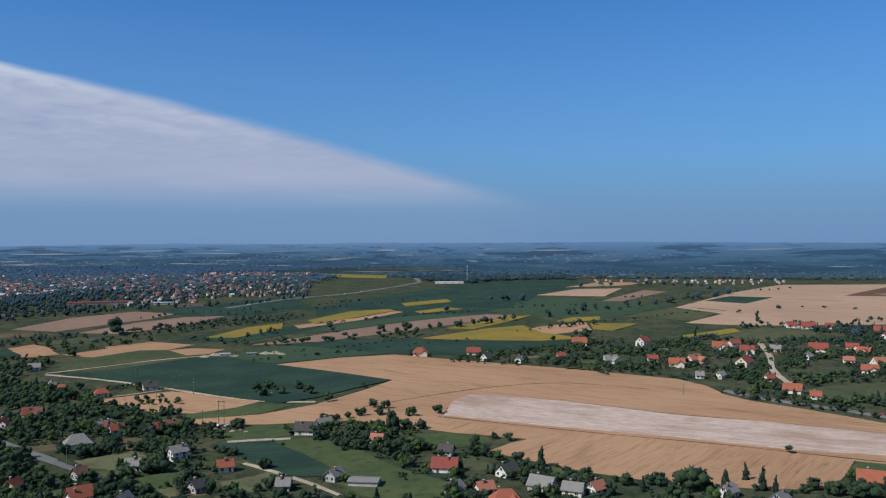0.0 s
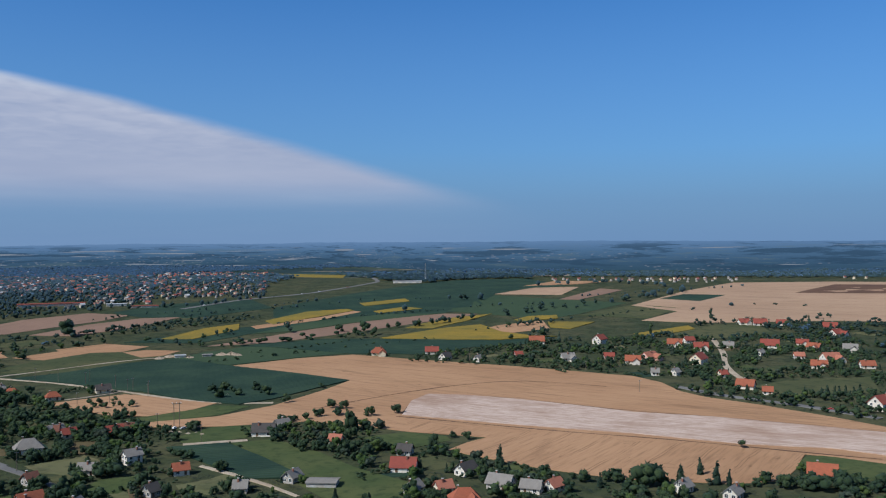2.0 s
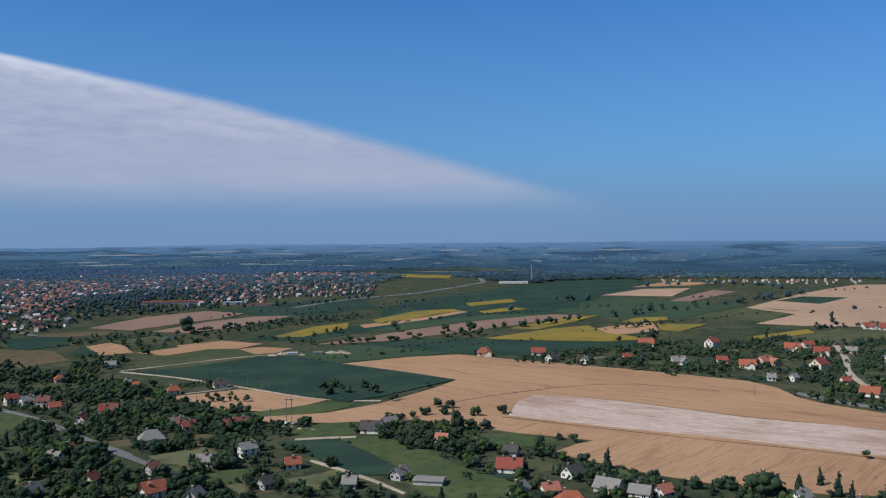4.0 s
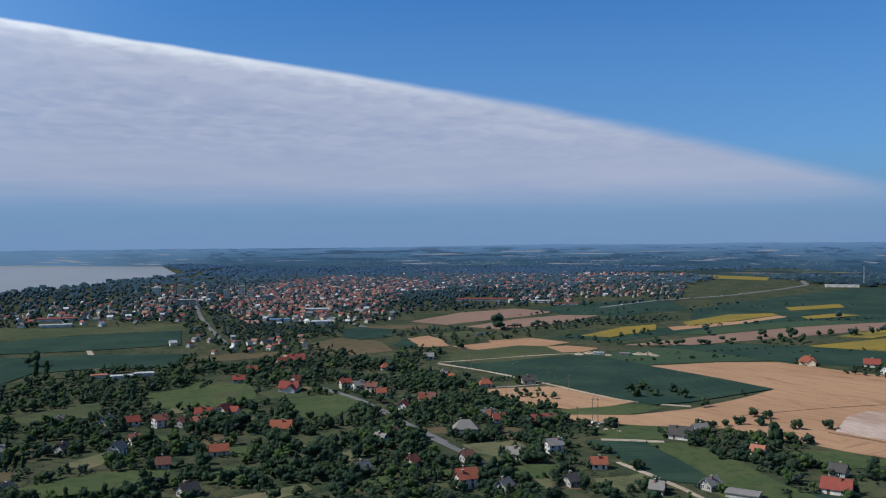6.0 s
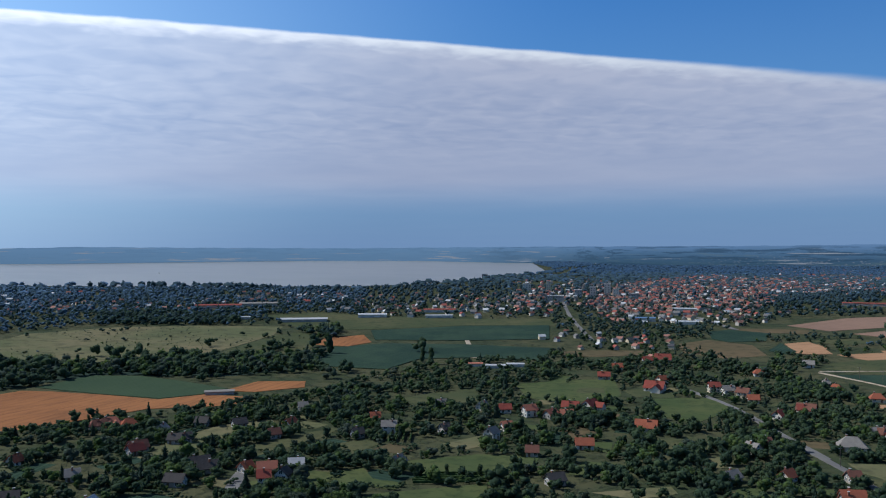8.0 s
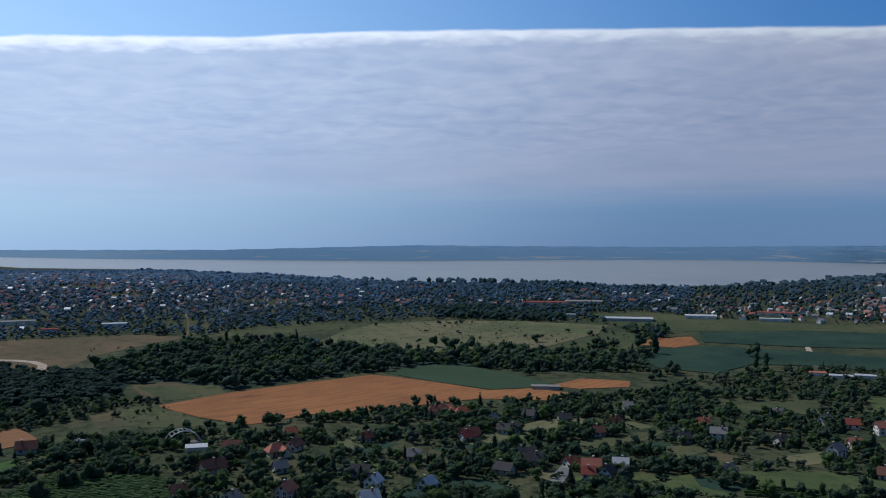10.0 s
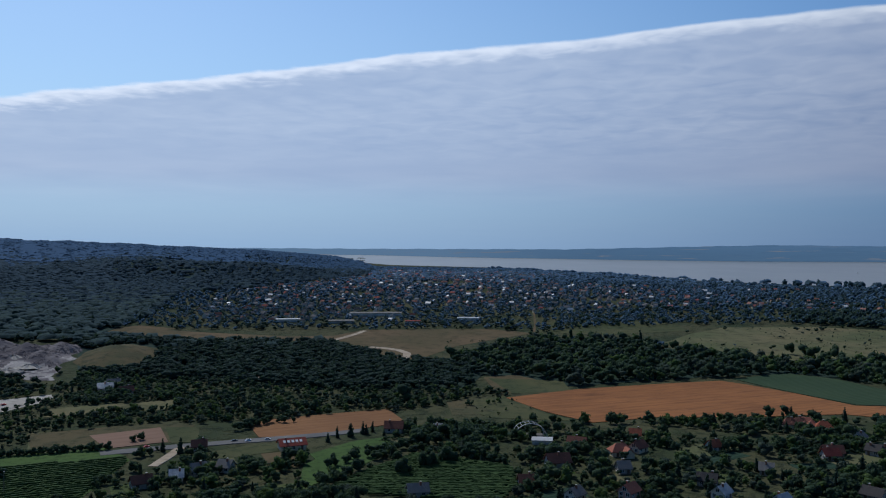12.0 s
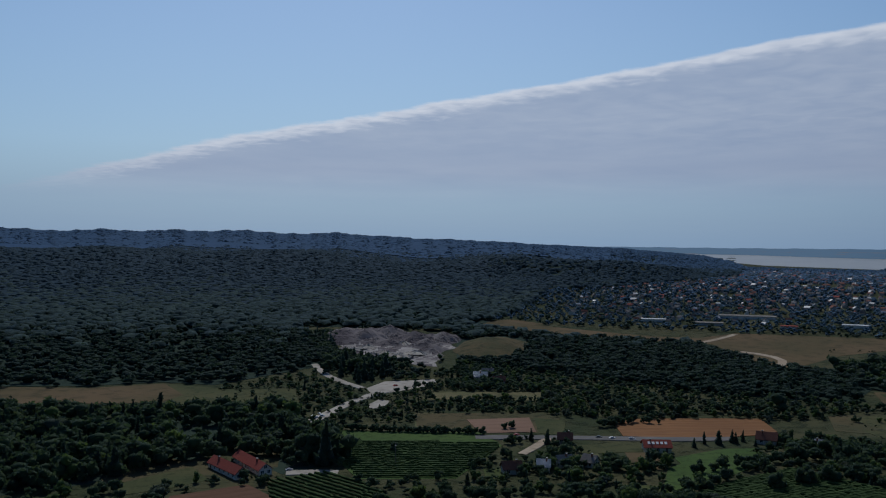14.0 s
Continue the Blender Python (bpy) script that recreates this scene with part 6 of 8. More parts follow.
ribbon("road", "track", 2.0, "stone-edged path through the meadow", [(-81, 351), (-61, 334), (-49, 324), (-37, 307)])
ribbon("road", "asphalt", 5.0, "village street beside the wheat field", [(233, 410), (222, 431), (207, 451), (184, 471), (171, 486), (164, 506)])
ribbon("road", "track", 4.0, "pale village lane", [(254, 695), (234, 614), (219, 580), (211, 538), (208, 505)])
ribbon("path", "brown", 1.2, "dark field boundary in the wheat", [(-3, 442), (25, 429), (76, 403), (123, 382), (163, 356), (193, 339)])
ribbon("path", "brown", 0.9, "dark rough edge along the stubble", [(0, 447), (5, 481), (15, 501), (37, 496), (68, 480), (95, 462), (120, 443), (157, 426), (202, 395), (226, 378)])
ribbon("path", "brown", 0.8, "faint wheel track in the wheat", [(-44, 465), (-8, 499), (33, 526), (76, 538), (122, 511)])
ribbon("road", "asphalt", 3.4, "grey village lane of worn asphalt", [(-297, 457), (-273, 443), (-256, 438), (-230, 416), (-211, 399), (-184, 375), (-160, 355)])
ribbon("road", "asphalt", 3.2, "grey village lane between gardens", [(-185, 372), (-166, 362), (-147, 343), (-127, 324)])
ribbon("road", "asphalt", 3.6, "pale main street into the town", [(-457, 575), (-524, 638), (-578, 690), (-650, 766), (-719, 842)])
ribbon("road", "asphalt", 4.5, "pale road along the town edge", [(-403, 712), (-482, 771), (-504, 783)])
ribbon("road", "track", 4.0, "pale track between maize fields", [(-593, 558), (-541, 508), (-504, 478), (-458, 439)])
ribbon("road", "asphalt", 5.0, "narrow village drive", [(-285, 151), (-297, 159), (-304, 166)])
ribbon("road", "track", 5.0, "pale bending track on the dry grassland", [(-700, -116), (-722, -105), (-757, -96)])
ribbon("road", "track", 6.0, "pale bending gravel road", [(-670, -81), (-659, -55), (-645, -47), (-625, -46), (-616, -51)])
ribbon("road", "dryfield", 2.0, "straight pale track through the wood", [(-755, 52), (-824, 58), (-903, 62)])
ribbon("road", "track", 4.0, "pale track at the foot of the wood", [(-534, -138), (-543, -124), (-552, -113)])
ribbon("road", "asphalt", 7.0, "country road past the vineyards", [(-355, -156), (-369, -129), (-379, -106), (-389, -78), (-404, -51)])
ribbon("road", "asphalt", 6.0, "grey road beyond the trees", [(-252, -374), (-264, -351), (-277, -323)])
ribbon("road", "track", 4.0, "pale drive to the farmhouses", [(-368, -126), (-349, -125), (-337, -127)])
ribbon("road", "gravel", 6.0, "white gravel quarry road", [(-339, -237), (-362, -240), (-394, -246), (-414, -248), (-434, -244), (-467, -232)])
ribbon("road", "gravel", 5.0, "white gravel track from the quarry", [(-429, -260), (-433, -275), (-449, -297), (-466, -318), (-484, -331)])
ribbon("road", "gravel", 6.0, "gravel yard by the vineyard", [(-268, -196), (-276, -188), (-278, -179)])
ribbon("road", "track", 1.8, "pale drive to the farm on the terraces", [(-189, 493), (-178, 500), (-170, 508), (-163, 519)])
field("gravel_yard", "gravel", -176, "white gravel loading yard",
      [(-430, -258), (-453, -259), (-473, -235), (-457, -228), (-429, -238), (-415, -245)], 0.30)
field("gravel_yard", "gravel", -173, "pale gravel yard below the road",
      [(-391, -234), (-406, -236), (-406, -229), (-390, -223), (-384, -228)], 0.30)

# ---- houses of the village ----
house(-195.6, 494.1, 32, 7.3, "orange", "cream", hip=True)
house(-223.0, 504.9, 9, 7.6, "orange", "white", hip=True)
house(-234.7, 518.4, 44, 5.2, "grey", "white", hip=True)
house(-133.6, 408.2, 33, 7.1, "red", "grey")
house(-160.3, 378.4, 28, 10.9, "grey", "white", hip=True)
house(-122.0, 341.7, 2, 7.0, "grey", "white")
house(-109.9, 356.9, 42, 5.1, "grey", "white", storeys=2)
house(-86.1, 339.6, 24, 5.8, "orange", "white")
house(-89.3, 311.2, 56, 4.6, "dark", "grey")
house(-58.3, 314.0, 1, 4.7, "grey", "grey")
house(-41.5, 327.1, 62, 6.4, "grey", "grey")
house(-64.2, 404.7, -3, 10.1, "dark", "white")
house(-57.8, 417.8, 43, 7.3, "grey", "white")
house(-29.6, 385.6, -16, 5.3, "salmon", "white")
house(0.5, 340.4, -10, 9.7, "red", "white")
house(24.5, 333.8, 46, 7.7, "dark", "white")
house(-127.8, 302.3, 43, 7.8, "orange", "white")
house(14.6, 309.4, 22, 5.7, "salmon", "cream")
house(21.1, 295.2, 6, 10.0, "orange", "cream", hip=True)
house(35.8, 313.9, -32, 9.0, "grey", "grey")
house(46.1, 307.7, -24, 7.1, "grey", "white")
house(54.5, 309.3, 40, 6.0, "salmon", "white")
house(114.6, 294.9, 49, 6.3, "grey", "white")
house(157.3, 316.7, -26, 10.0, "orange", "white")
house(3.9, 309.7, 59, 6.0, "grey", "white")
house(-161.8, 410.7, 52, 7.3, "grey", "white")
house(100.0, 304.3, 42, 6.0, "grey", "white")
house(1.1, 366.1, -20, 6.0, "dark", "grey")

house(-175, 515, 30, 8, "dark", "cream")
house(-209, 439, 15, 9, "brown", "white")
house(-130, 411, 20, 8, "brown", "white")
house(-153, 404, 40, 6, "red", "white")

# ---- houses of the far village ----
house(147.8, 610.5, -4, 6.9, "red", "pink")
house(157.8, 682.8, 47, 10.4, "red", "white", storeys=2)
house(159.7, 590.9, -15, 10.1, "orange", "white")
house(175.1, 604.2, 34, 10.8, "salmon", "pink")
house(212.3, 663.4, -18, 10.8, "orange", "white")
house(203.7, 584.2, 46, 11.3, "red", "cream", storeys=2)
house(223.3, 635.5, -14, 9.9, "red", "white", storeys=2)
house(249.4, 649.2, -21, 7.6, "grey", "white")
house(258.4, 612.2, 37, 6.1, "grey", "white")
house(279.8, 644.9, -23, 12.9, "red", "white")
house(278.4, 593.4, -10, 6.6, "salmon", "white")
house(306.1, 628.0, -46, 9.0, "orange", "white")
house(200.6, 495.6, -34, 9.8, "orange", "white")
house(205.6, 477.0, -23, 5.2, "orange", "white")
house(108.1, 688.1, -4, 11.5, "orange", "white")
house(84.3, 622.4, 12, 5.2, "red", "pink")
house(53.9, 609.7, 55, 6.3, "grey", "white")
house(31.3, 620.7, 52, 8.5, "dark", "white")
house(22.5, 646.1, -2, 9.5, "red", "white")
house(-17.3, 646.3, 2, 10.7, "orange", "cream", hip=True)
house(174.5, 544.3, 42, 6.0, "grey", "white")
house(161.7, 545.6, -7, 4.6, "grey", "white")
house(117.1, 606.5, 14, 9.6, "grey", "white")
house(228.6, 678.4, 11, 7.9, "red", "white")
house(201.2, 533.2, 9, 4.7, "red", "cream")
house(339.4, 757.0, -24, 8.4, "red", "white")
house(321.2, 760.8, -13, 11.3, "red", "white")
house(309.8, 769.6, 8, 9.1, "red", "white")
house(367.3, 724.3, -27, 11.2, "red", "white")
house(293.4, 578.3, 8, 11.9, "salmon", "white")
house(273.8, 554.8, -26, 9.6, "orange", "white")
house(303.1, 549.1, -9, 8.6, "orange", "white")
house(245.0, 430.7, 30, 11.3, "red", "white", storeys=2)
house(327.4, 616.0, -28, 9.6, "grey", "white")
house(353.3, 686.9, 28, 10.6, "red", "white")
house(306.7, 648.0, -25, 8.5, "red", "white")

# ---- houses among the gardens ----
house(-241.1, 297.9, 44, 7.4, "orange", "white")
house(-288.0, 341.6, 50, 6.1, "salmon", "white")
house(-289.6, 362.7, 99, 9.0, "red", "white", storeys=2)
house(-299.0, 357.8, 30, 8.5, "red", "white")
house(-243.2, 346.9, 27, 9.7, "orange", "white")
house(-124.5, 294.1, 48, 6.7, "orange", "white", storeys=2)
house(-187.1, 343.9, -11, 5.7, "grey", "white")
house(-188.0, 356.4, 58, 4.6, "brown", "grey")
house(-212.4, 416.7, 92, 6.0, "red", "white")
house(-209.5, 438.3, 36, 7.6, "red", "white")
house(-273.5, 457.5, 51, 6.3, "red", "cream", storeys=2)
house(-261.8, 453.2, 55, 6.2, "grey", "white", storeys=2)
house(-252.3, 453.1, 9, 6.6, "brown", "cream", storeys=2)
house(-242.1, 445.4, 39, 5.6, "orange", "white")
house(-300.5, 437.3, 19, 11.2, "red", "white")
house(-311.7, 461.7, 74, 6.1, "orange", "white")
house(-345.0, 446.0, 38, 7.2, "red", "grey")
house(-359.2, 478.4, 52, 6.6, "orange", "cream")
house(-355.2, 526.2, 39, 11.0, "red", "white")
house(-360.6, 515.5, 55, 6.3, "red", "white")
house(-280.2, 523.5, 38, 7.1, "orange", "white", hip=True)
house(-162.4, 409.7, 7, 5.7, "brown", "white")
house(-156.3, 313.0, 87, 6.0, "orange", "white")
house(-138.6, 328.8, 53, 4.6, "brown", "grey")
house(-109.7, 294.8, 80, 6.1, "grey", "grey")
house(-170.0, 296.7, 80, 6.0, "grey", "grey")
house(-272.6, 575.5, 25, 7.0, "grey", "white")
house(-411.3, 164.1, 78, 7.3, "orange", "cream", hip=True)
house(-417.5, 155.4, 70, 8.2, "brown", "cream", hip=True)
house(-390.3, 171.4, 136, 6.0, "grey", "white")
house(-378.2, 204.9, 82, 6.3, "dark", "grey")
house(-367.2, 167.4, 45, 5.5, "dark", "grey")
house(-321.3, 252.3, 52, 6.7, "grey", "white", storeys=2)
house(-346.7, 263.4, 63, 4.6, "orange", "white")
house(-323.8, 235.8, 84, 4.8, "dark", "grey")
house(-279.3, 278.6, 105, 6.0, "grey", "white", storeys=2)
house(-288.9, 298.5, 64, 4.6, "salmon", "white")
house(-331.5, 323.8, 106, 6.0, "grey", "white")
house(-319.1, 328.4, 54, 5.9, "red", "white")
house(-362.1, 223.6, 108, 6.0, "orange", "white")
house(-347.7, 206.1, 79, 4.8, "brown", "grey")
house(-296.9, 172.8, 65, 7.2, "salmon", "white")
house(-302.6, 166.9, 101, 4.6, "orange", "white")
house(-285.3, 173.1, 129, 6.0, "dark", "white")
house(-286.8, 165.6, 60, 4.6, "red", "white")
house(-294.2, 184.4, 58, 5.7, "pale", "white")
house(-271.8, 217.7, 111, 6.0, "grey", "white")
house(-303.2, 138.2, 40, 7.0, "dark", "grey")
house(-364.0, 148.9, 88, 7.6, "brown", "grey")
house(-312.7, 155.6, 74, 7.7, "dark", "grey")
house(-304.1, 331.1, 73, 5.8, "salmon", "white", storeys=2)
house(-294.2, 336.3, 91, 6.6, "salmon", "grey")
house(-247.6, 271.3, 42, 5.0, "brown", "grey")
house(-212.2, 245.1, 71, 6.5, "dark", "grey")
house(-392.6, 250.2, 67, 4.6, "grey", "white")
house(-350.6, 311.7, 68, 4.7, "grey", "white")
house(-304.9, 272.8, 88, 4.6, "dark", "grey")

# ---- houses below the vineyards ----
house(-368.7, -78.2, 114, 11.0, "red", "cream", steep=0.55, plain=True, skylights=5)
house(-302.6, -19.6, 104, 6.9, "grey", "grey")
house(-399.6, -15.9, 92, 4.6, "pale", "white")
house(-402.5, -37.3, 90, 8.1, "brown", "grey")
house(-315.4, 19.4, 96, 5.8, "brown", "grey")
house(-345.0, 33.4, 104, 8.9, "brown", "grey")
house(-375.9, 44.8, 68, 7.6, "brown", "grey")
house(-363.3, 61.2, 100, 8.4, "salmon", "cream", hip=True)
house(-417.9, 158.2, 69, 9.0, "salmon", "white", hip=True)
house(-419.0, 151.4, 80, 6.9, "brown", "white", hip=True)
house(-369.8, 69.8, 139, 7.3, "brown", "cream")
house(-393.8, 73.0, 79, 4.8, "orange", "white")
house(-299.4, 53.6, 140, 6.0, "salmon", "pink", storeys=2)
house(-319.4, 85.6, 65, 6.7, "dark", "grey")
house(-303.9, 86.3, 139, 6.0, "pale", "white")
house(-285.5, 79.5, 94, 6.0, "pale", "white")
house(-293.9, 103.6, 131, 6.1, "pale", "white")
house(-372.9, 102.4, 115, 4.6, "orange", "white")
house(-366.0, 171.4, 75, 5.2, "dark", "grey")
house(-392.6, 192.9, 39, 6.0, "dark", "grey")
house(-321.3, 156.5, 79, 7.5, "dark", "grey")
house(-335.3, 112.2, 72, 4.9, "grey", "grey")
house(-336.0, 57.8, 100, 4.7, "grey", "grey")
house(-359.4, 146.0, 98, 6.4, "red", "grey")
house(-299.8, 35.0, 143, 6.0, "grey", "white")
house(-258.2, -215.6, 66, 22.8, "red", "white", depth=5.2, plain=True, steep=0.8, name="barn")
house(-268.1, -212.0, 61, 25.4, "red", "white", depth=5.2, plain=True, steep=0.8, name="barn")
house(-309.0, -120.6, 126, 7.0, "brown", "grey")
house(-317.6, -110.6, 109, 4.6, "pale", "white")
house(-327.4, -105.6, 133, 5.7, "grey", "white")
house(-332.5, -96.3, 76, 5.4, "grey", "white")
house(-363.8, -116.9, 108, 5.9, "brown", "grey")

house(-485, -210, 110, 8, "pale", "white")
house(-499, -211, 100, 7, "grey", "white")
house(-478, -195, 120, 7, "brown", "white")
# ---- halls, blocks and sheds ----
hall(-724.0, 462.6, 57, 45.0, 16.0, 3.2, "pale", "grey", "long white shopping hall with a flat roof")
hall(-772.2, 425.4, 61, 9.2, 6.0, 3.0, "pale", "white", "white trading hall with a flat roof")
hall(-875.0, 449.3, 63, 48.9, 15.0, 3.6, "red", "pink", "long red-fronted trading hall")
hall(-867.8, 494.3, 60, 41.8, 18.0, 3.6, "grey", "grey", "low grey trading hall with a flat roof")
hall(-657.7, 581.1, 49, 27.6, 8.0, 3.0, "pale", "white", "long white hall with a pale roof")
hall(-706.9, 533.6, 53, 29.0, 15.0, 3.6, "pale", "white", "long market hall with a pale roof")
hall(-501.6, 710.4, 35, 22.8, 12.0, 4.2, "blue", "white", "white hall with a bright blue sheet roof")
hall(-513.5, 800.8, 33, 24.9, 12.0, 4.2, "pale", "white", "white warehouse with a flat roof")
hall(-457.7, 717.8, 33, 21.2, 11.0, 3.6, "pale", "white", "white depot hall with a flat roof")
hall(-691.1, 611.4, 49, 33.8, 12.0, 3.6, "red", "white", "red roofed workshop hall")
hall(-386.8, 976.2, 22, 68.7, 10.0, 3.6, "red", "pink", "very long hall with a red roof")
hall(-318.1, 982.4, 18, 21.6, 8.0, 3.0, "pale", "white", "long white farm hall")
hall(-282.9, 967.3, 16, 29.0, 7.0, 2.4, "red", "white", "long red and white filling station")
hall(-421.0, 423.8, 45, 13.3, 7.0, 2.4, "pale", "white", "white builders yard shed")
hall(-435.2, 418.5, 46, 9.5, 7.0, 2.4, "salmon", "white", "builders yard shed with a faded roof")
hall(-415.6, 438.0, 44, 11.8, 7.0, 2.4, "pale", "white", "white storage shed in the yard")
hall(-462.6, 237.9, 63, 16.3, 7.0, 2.4, "grey", "grey", "long grey barn in the grain fields")
hall(-860.1, -98.4, 97, 51.0, 12.0, 3.6, "grey", "white", "long pale works hall")
hall(-805.0, -125.0, 99, 24.5, 10.0, 3.0, "grey", "grey", "long grey works hall")
hall(-805.8, -174.8, 102, 21.6, 8.0, 3.6, "pale", "white", "bright white works hall")
hall(-832.1, -5.3, 90, 21.8, 9.0, 3.6, "pale", "white", "white hall with a pale roof")
hall(-808.9, -57.6, 94, 13.8, 7.0, 3.0, "red", "pink", "small hall with a red roof")
hall(-29.6, 321.4, -7, 11.0, 7.0, 2.4, "grey", "grey", "long low grey shed")
hall(-163.2, 645.2, 14, 7.8, 5.0, 2.2, "pale", "white", "small white shed among soil heaps")
hall(-144.2, 648.6, 13, 7.0, 5.0, 2.2, "grey", "grey", "small grey shed among soil heaps")
hall(9.0, 1285.3, -0, 42.0, 10.0, 3.6, "pale", "white", "far white roadside hall")
hall(-383.8, 30.3, 85, 8.6, 7.0, 2.4, "pale", "white", "white garden pavilion roof")
block(-685.5, 863.4, 38, 7.0, 6.0, 4, "white")
block(-680.6, 886.4, 38, 8.0, 7.0, 5, "white")
block(-662.8, 880.9, 37, 7.0, 6.0, 3, "white")
block(-800.0, 865.6, 43, 11.0, 8.0, 3, "white")
block(-757.3, 861.3, 41, 6.0, 6.0, 5, "cream")
block(-629.2, 870.7, 36, 13.0, 7.0, 2, "grey")
block(-677.8, 783.2, 41, 20.0, 7.0, 2, "grey")
block(-998.6, 980.7, 46, 9.0, 7.0, 3, "grey")
block(-688.9, 839.3, 39, 9.0, 7.0, 3, "grey")
gardens([(-263, 512), (-158, 452), (-82, 408), (-23, 403), (18, 367), (65, 318), (60, 292), (-151, 293)], 14, 1)
gardens([(-382, 441), (-243, 461), (-157, 416), (-108, 356), (-109, 288), (-227, 262)], 16, 2)
gardens([(-405, 146), (-396, 257), (-354, 388), (-274, 393), (-192, 240), (-322, 116)], 18, 3)
gardens([(-400, 17), (-419, 131), (-414, 306), (-272, 201), (-302, 13)], 20, 4)
gardens([(3, 616), (129, 680), (249, 696), (411, 722), (241, 424), (199, 468)], 16, 5)
gardens([(-337, -159), (-371, -70), (-420, 10), (-337, 8), (-278, -110)], 7, 6)

# ---- the town and its suburbs ----
quarter([(-619, 755), (-771, 1046), (-848, 1394), (-676, 1343), (-485, 1072), (-471, 870), (-521, 834), (-537, 728)], 9.6, (('red', 3.0), ('salmon', 1.6), ('grey', 0.8), ('brown', 4), ('dark', 0.8), ('pale', 0.6)), (3.5, 5.4), 0.18, 2500)
quarter([(-842, 675), (-878, 845), (-888, 1082), (-771, 1046), (-619, 755), (-639, 664), (-718, 622), (-750, 555), (-837, 542)], 18.0, (('red', 1.6), ('salmon', 0.8), ('grey', 2.0), ('pale', 1.6), ('brown', 4), ('dark', 2.0)), (3.8, 6.2), 0.35, 2500)
quarter([(-931, 424), (-960, 542), (-854, 684), (-794, 588), (-851, 481)], 18.0, (('red', 1.6), ('salmon', 0.8), ('grey', 2.0), ('pale', 1.6), ('brown', 4), ('dark', 2.0)), (3.8, 6.2), 0.30, 2500)
quarter([(-676, 1343), (-485, 1712), (-284, 1003), (-359, 935), (-425, 941), (-406, 772), (-482, 771)], 19.0, (('red', 1.6), ('salmon', 0.8), ('grey', 2.0), ('pale', 1.6), ('brown', 4), ('dark', 2.0)), (3.8, 6.2), 0.35, 2500)
quarter([(-1034, 2016), (-247, 1687), (-169, 1081), (-265, 1055), (-341, 975), (-428, 835)], 18.0, (('red', 3.0), ('salmon', 1.6), ('grey', 0.8), ('brown', 4), ('dark', 0.8), ('pale', 0.6)), (3.8, 6.2), 0.25, 2500)
quarter([(-900, -290), (-1064, -295), (-1128, -260), (-1230, -226), (-1382, -172), (-1700, -170), (-1526, 85), (-1249, 218), (-945, 197), (-867, 48), (-798, -116), (-801, -258)], 17.0, (('pale', 1.5), ('grey', 2.2), ('dark', 4.5), ('brown', 3.5), ('red', 1.0)), (3.8, 6.2), 0.25, 2500)
quarter([(-1197, 209), (-1110, 426), (-1008, 498), (-974, 667), (-865, 640), (-844, 448), (-926, 290), (-920, 192)], 19.0, (('red', 1.6), ('salmon', 0.8), ('grey', 2.0), ('pale', 1.6), ('brown', 4), ('dark', 2.0)), (3.8, 6.2), 0.35, 2500)
quarter([(189, 1336), (352, 1296), (644, 1257), (776, 1229), (713, 1129), (600, 1170), (405, 1200), (230, 1277)], 19.0, (('red', 3.0), ('salmon', 1.6), ('grey', 0.8), ('brown', 4), ('dark', 0.8), ('pale', 0.6)), (3.2, 4.8), 0.40, 2500)
quarter([(308, 2834), (2135, 4165), (2267, 3784), (970, 1620), (653, 1936), (224, 2066)], 62.0, (('pale', 0.9), ('grey', 2.2), ('dark', 4.5), ('brown', 3.5), ('red', 1.0)), (6, 11), 0.55, 2500)
quarter([(-452, 566), (-436, 624), (-377, 603), (-382, 547), (-412, 515)], 17.0, (('red', 3.0), ('salmon', 1.6), ('grey', 0.8), ('brown', 4), ('dark', 0.8), ('pale', 0.6)), (4, 6), 0.45, 2500)

quarter([(-924, 965), (-861, 1031), (-672, 826), (-644, 722), (-686, 716)], 16.0, (('red', 2.0), ('brown', 3.0), ('grey', 2.0), ('pale', 1.6), ('salmon', 1.0)), (3.8, 6.4), 0.25, 400)
quarter([(-813, 1410), (-570, 1474), (-407, 1052), (-468, 920), (-555, 976)], 17.0, (('red', 1.6), ('brown', 3.0), ('grey', 2.0), ('pale', 1.8), ('salmon', 1.0)), (3.8, 6.2), 0.3, 500)
quarter([(-600, 767), (-469, 882), (-403, 749), (-518, 662)], 15.0, (('pale', 2.5), ('grey', 2.5), ('red', 2.0), ('brown', 2.0), ('salmon', 1.0)), (4.0, 7.0), 0.25, 400)
quarter([(-530, 572), (-411, 632), (-355, 530), (-437, 490)], 16.0, (('pale', 0.5), ('grey', 1.5), ('red', 2.0), ('brown', 2.0), ('salmon', 1.0)), (3.6, 5.4), 0.52, 400)
quarter([(-797, 525), (-670, 752), (-550, 641), (-681, 474)], 19.0, (('pale', 2.5), ('grey', 2.5), ('red', 2.0), ('brown', 2.0), ('salmon', 1.0)), (4.0, 7.0), 0.3, 400)

# ---- quarry, vineyards and small things ----
quarry([(-579, -403), (-608, -398), (-632, -362), (-645, -321), (-631, -285), (-607, -282), (-553, -264), (-511, -249), (-508, -265), (-518, -292), (-521, -317), (-525, -338), (-556, -366)],
       ((-590, -352, 15, 6.0), (-612, -345, 17, 8.0), (-583, -326, 13, 4.5), (-605, -318, 16, 7.5), (-618, -300, 15, 7.0), (-588, -300, 14, 6.0), (-569, -284, 13, 5.5), (-598, -375, 14, 4.0), (-560, -270, 9, 3.0)))
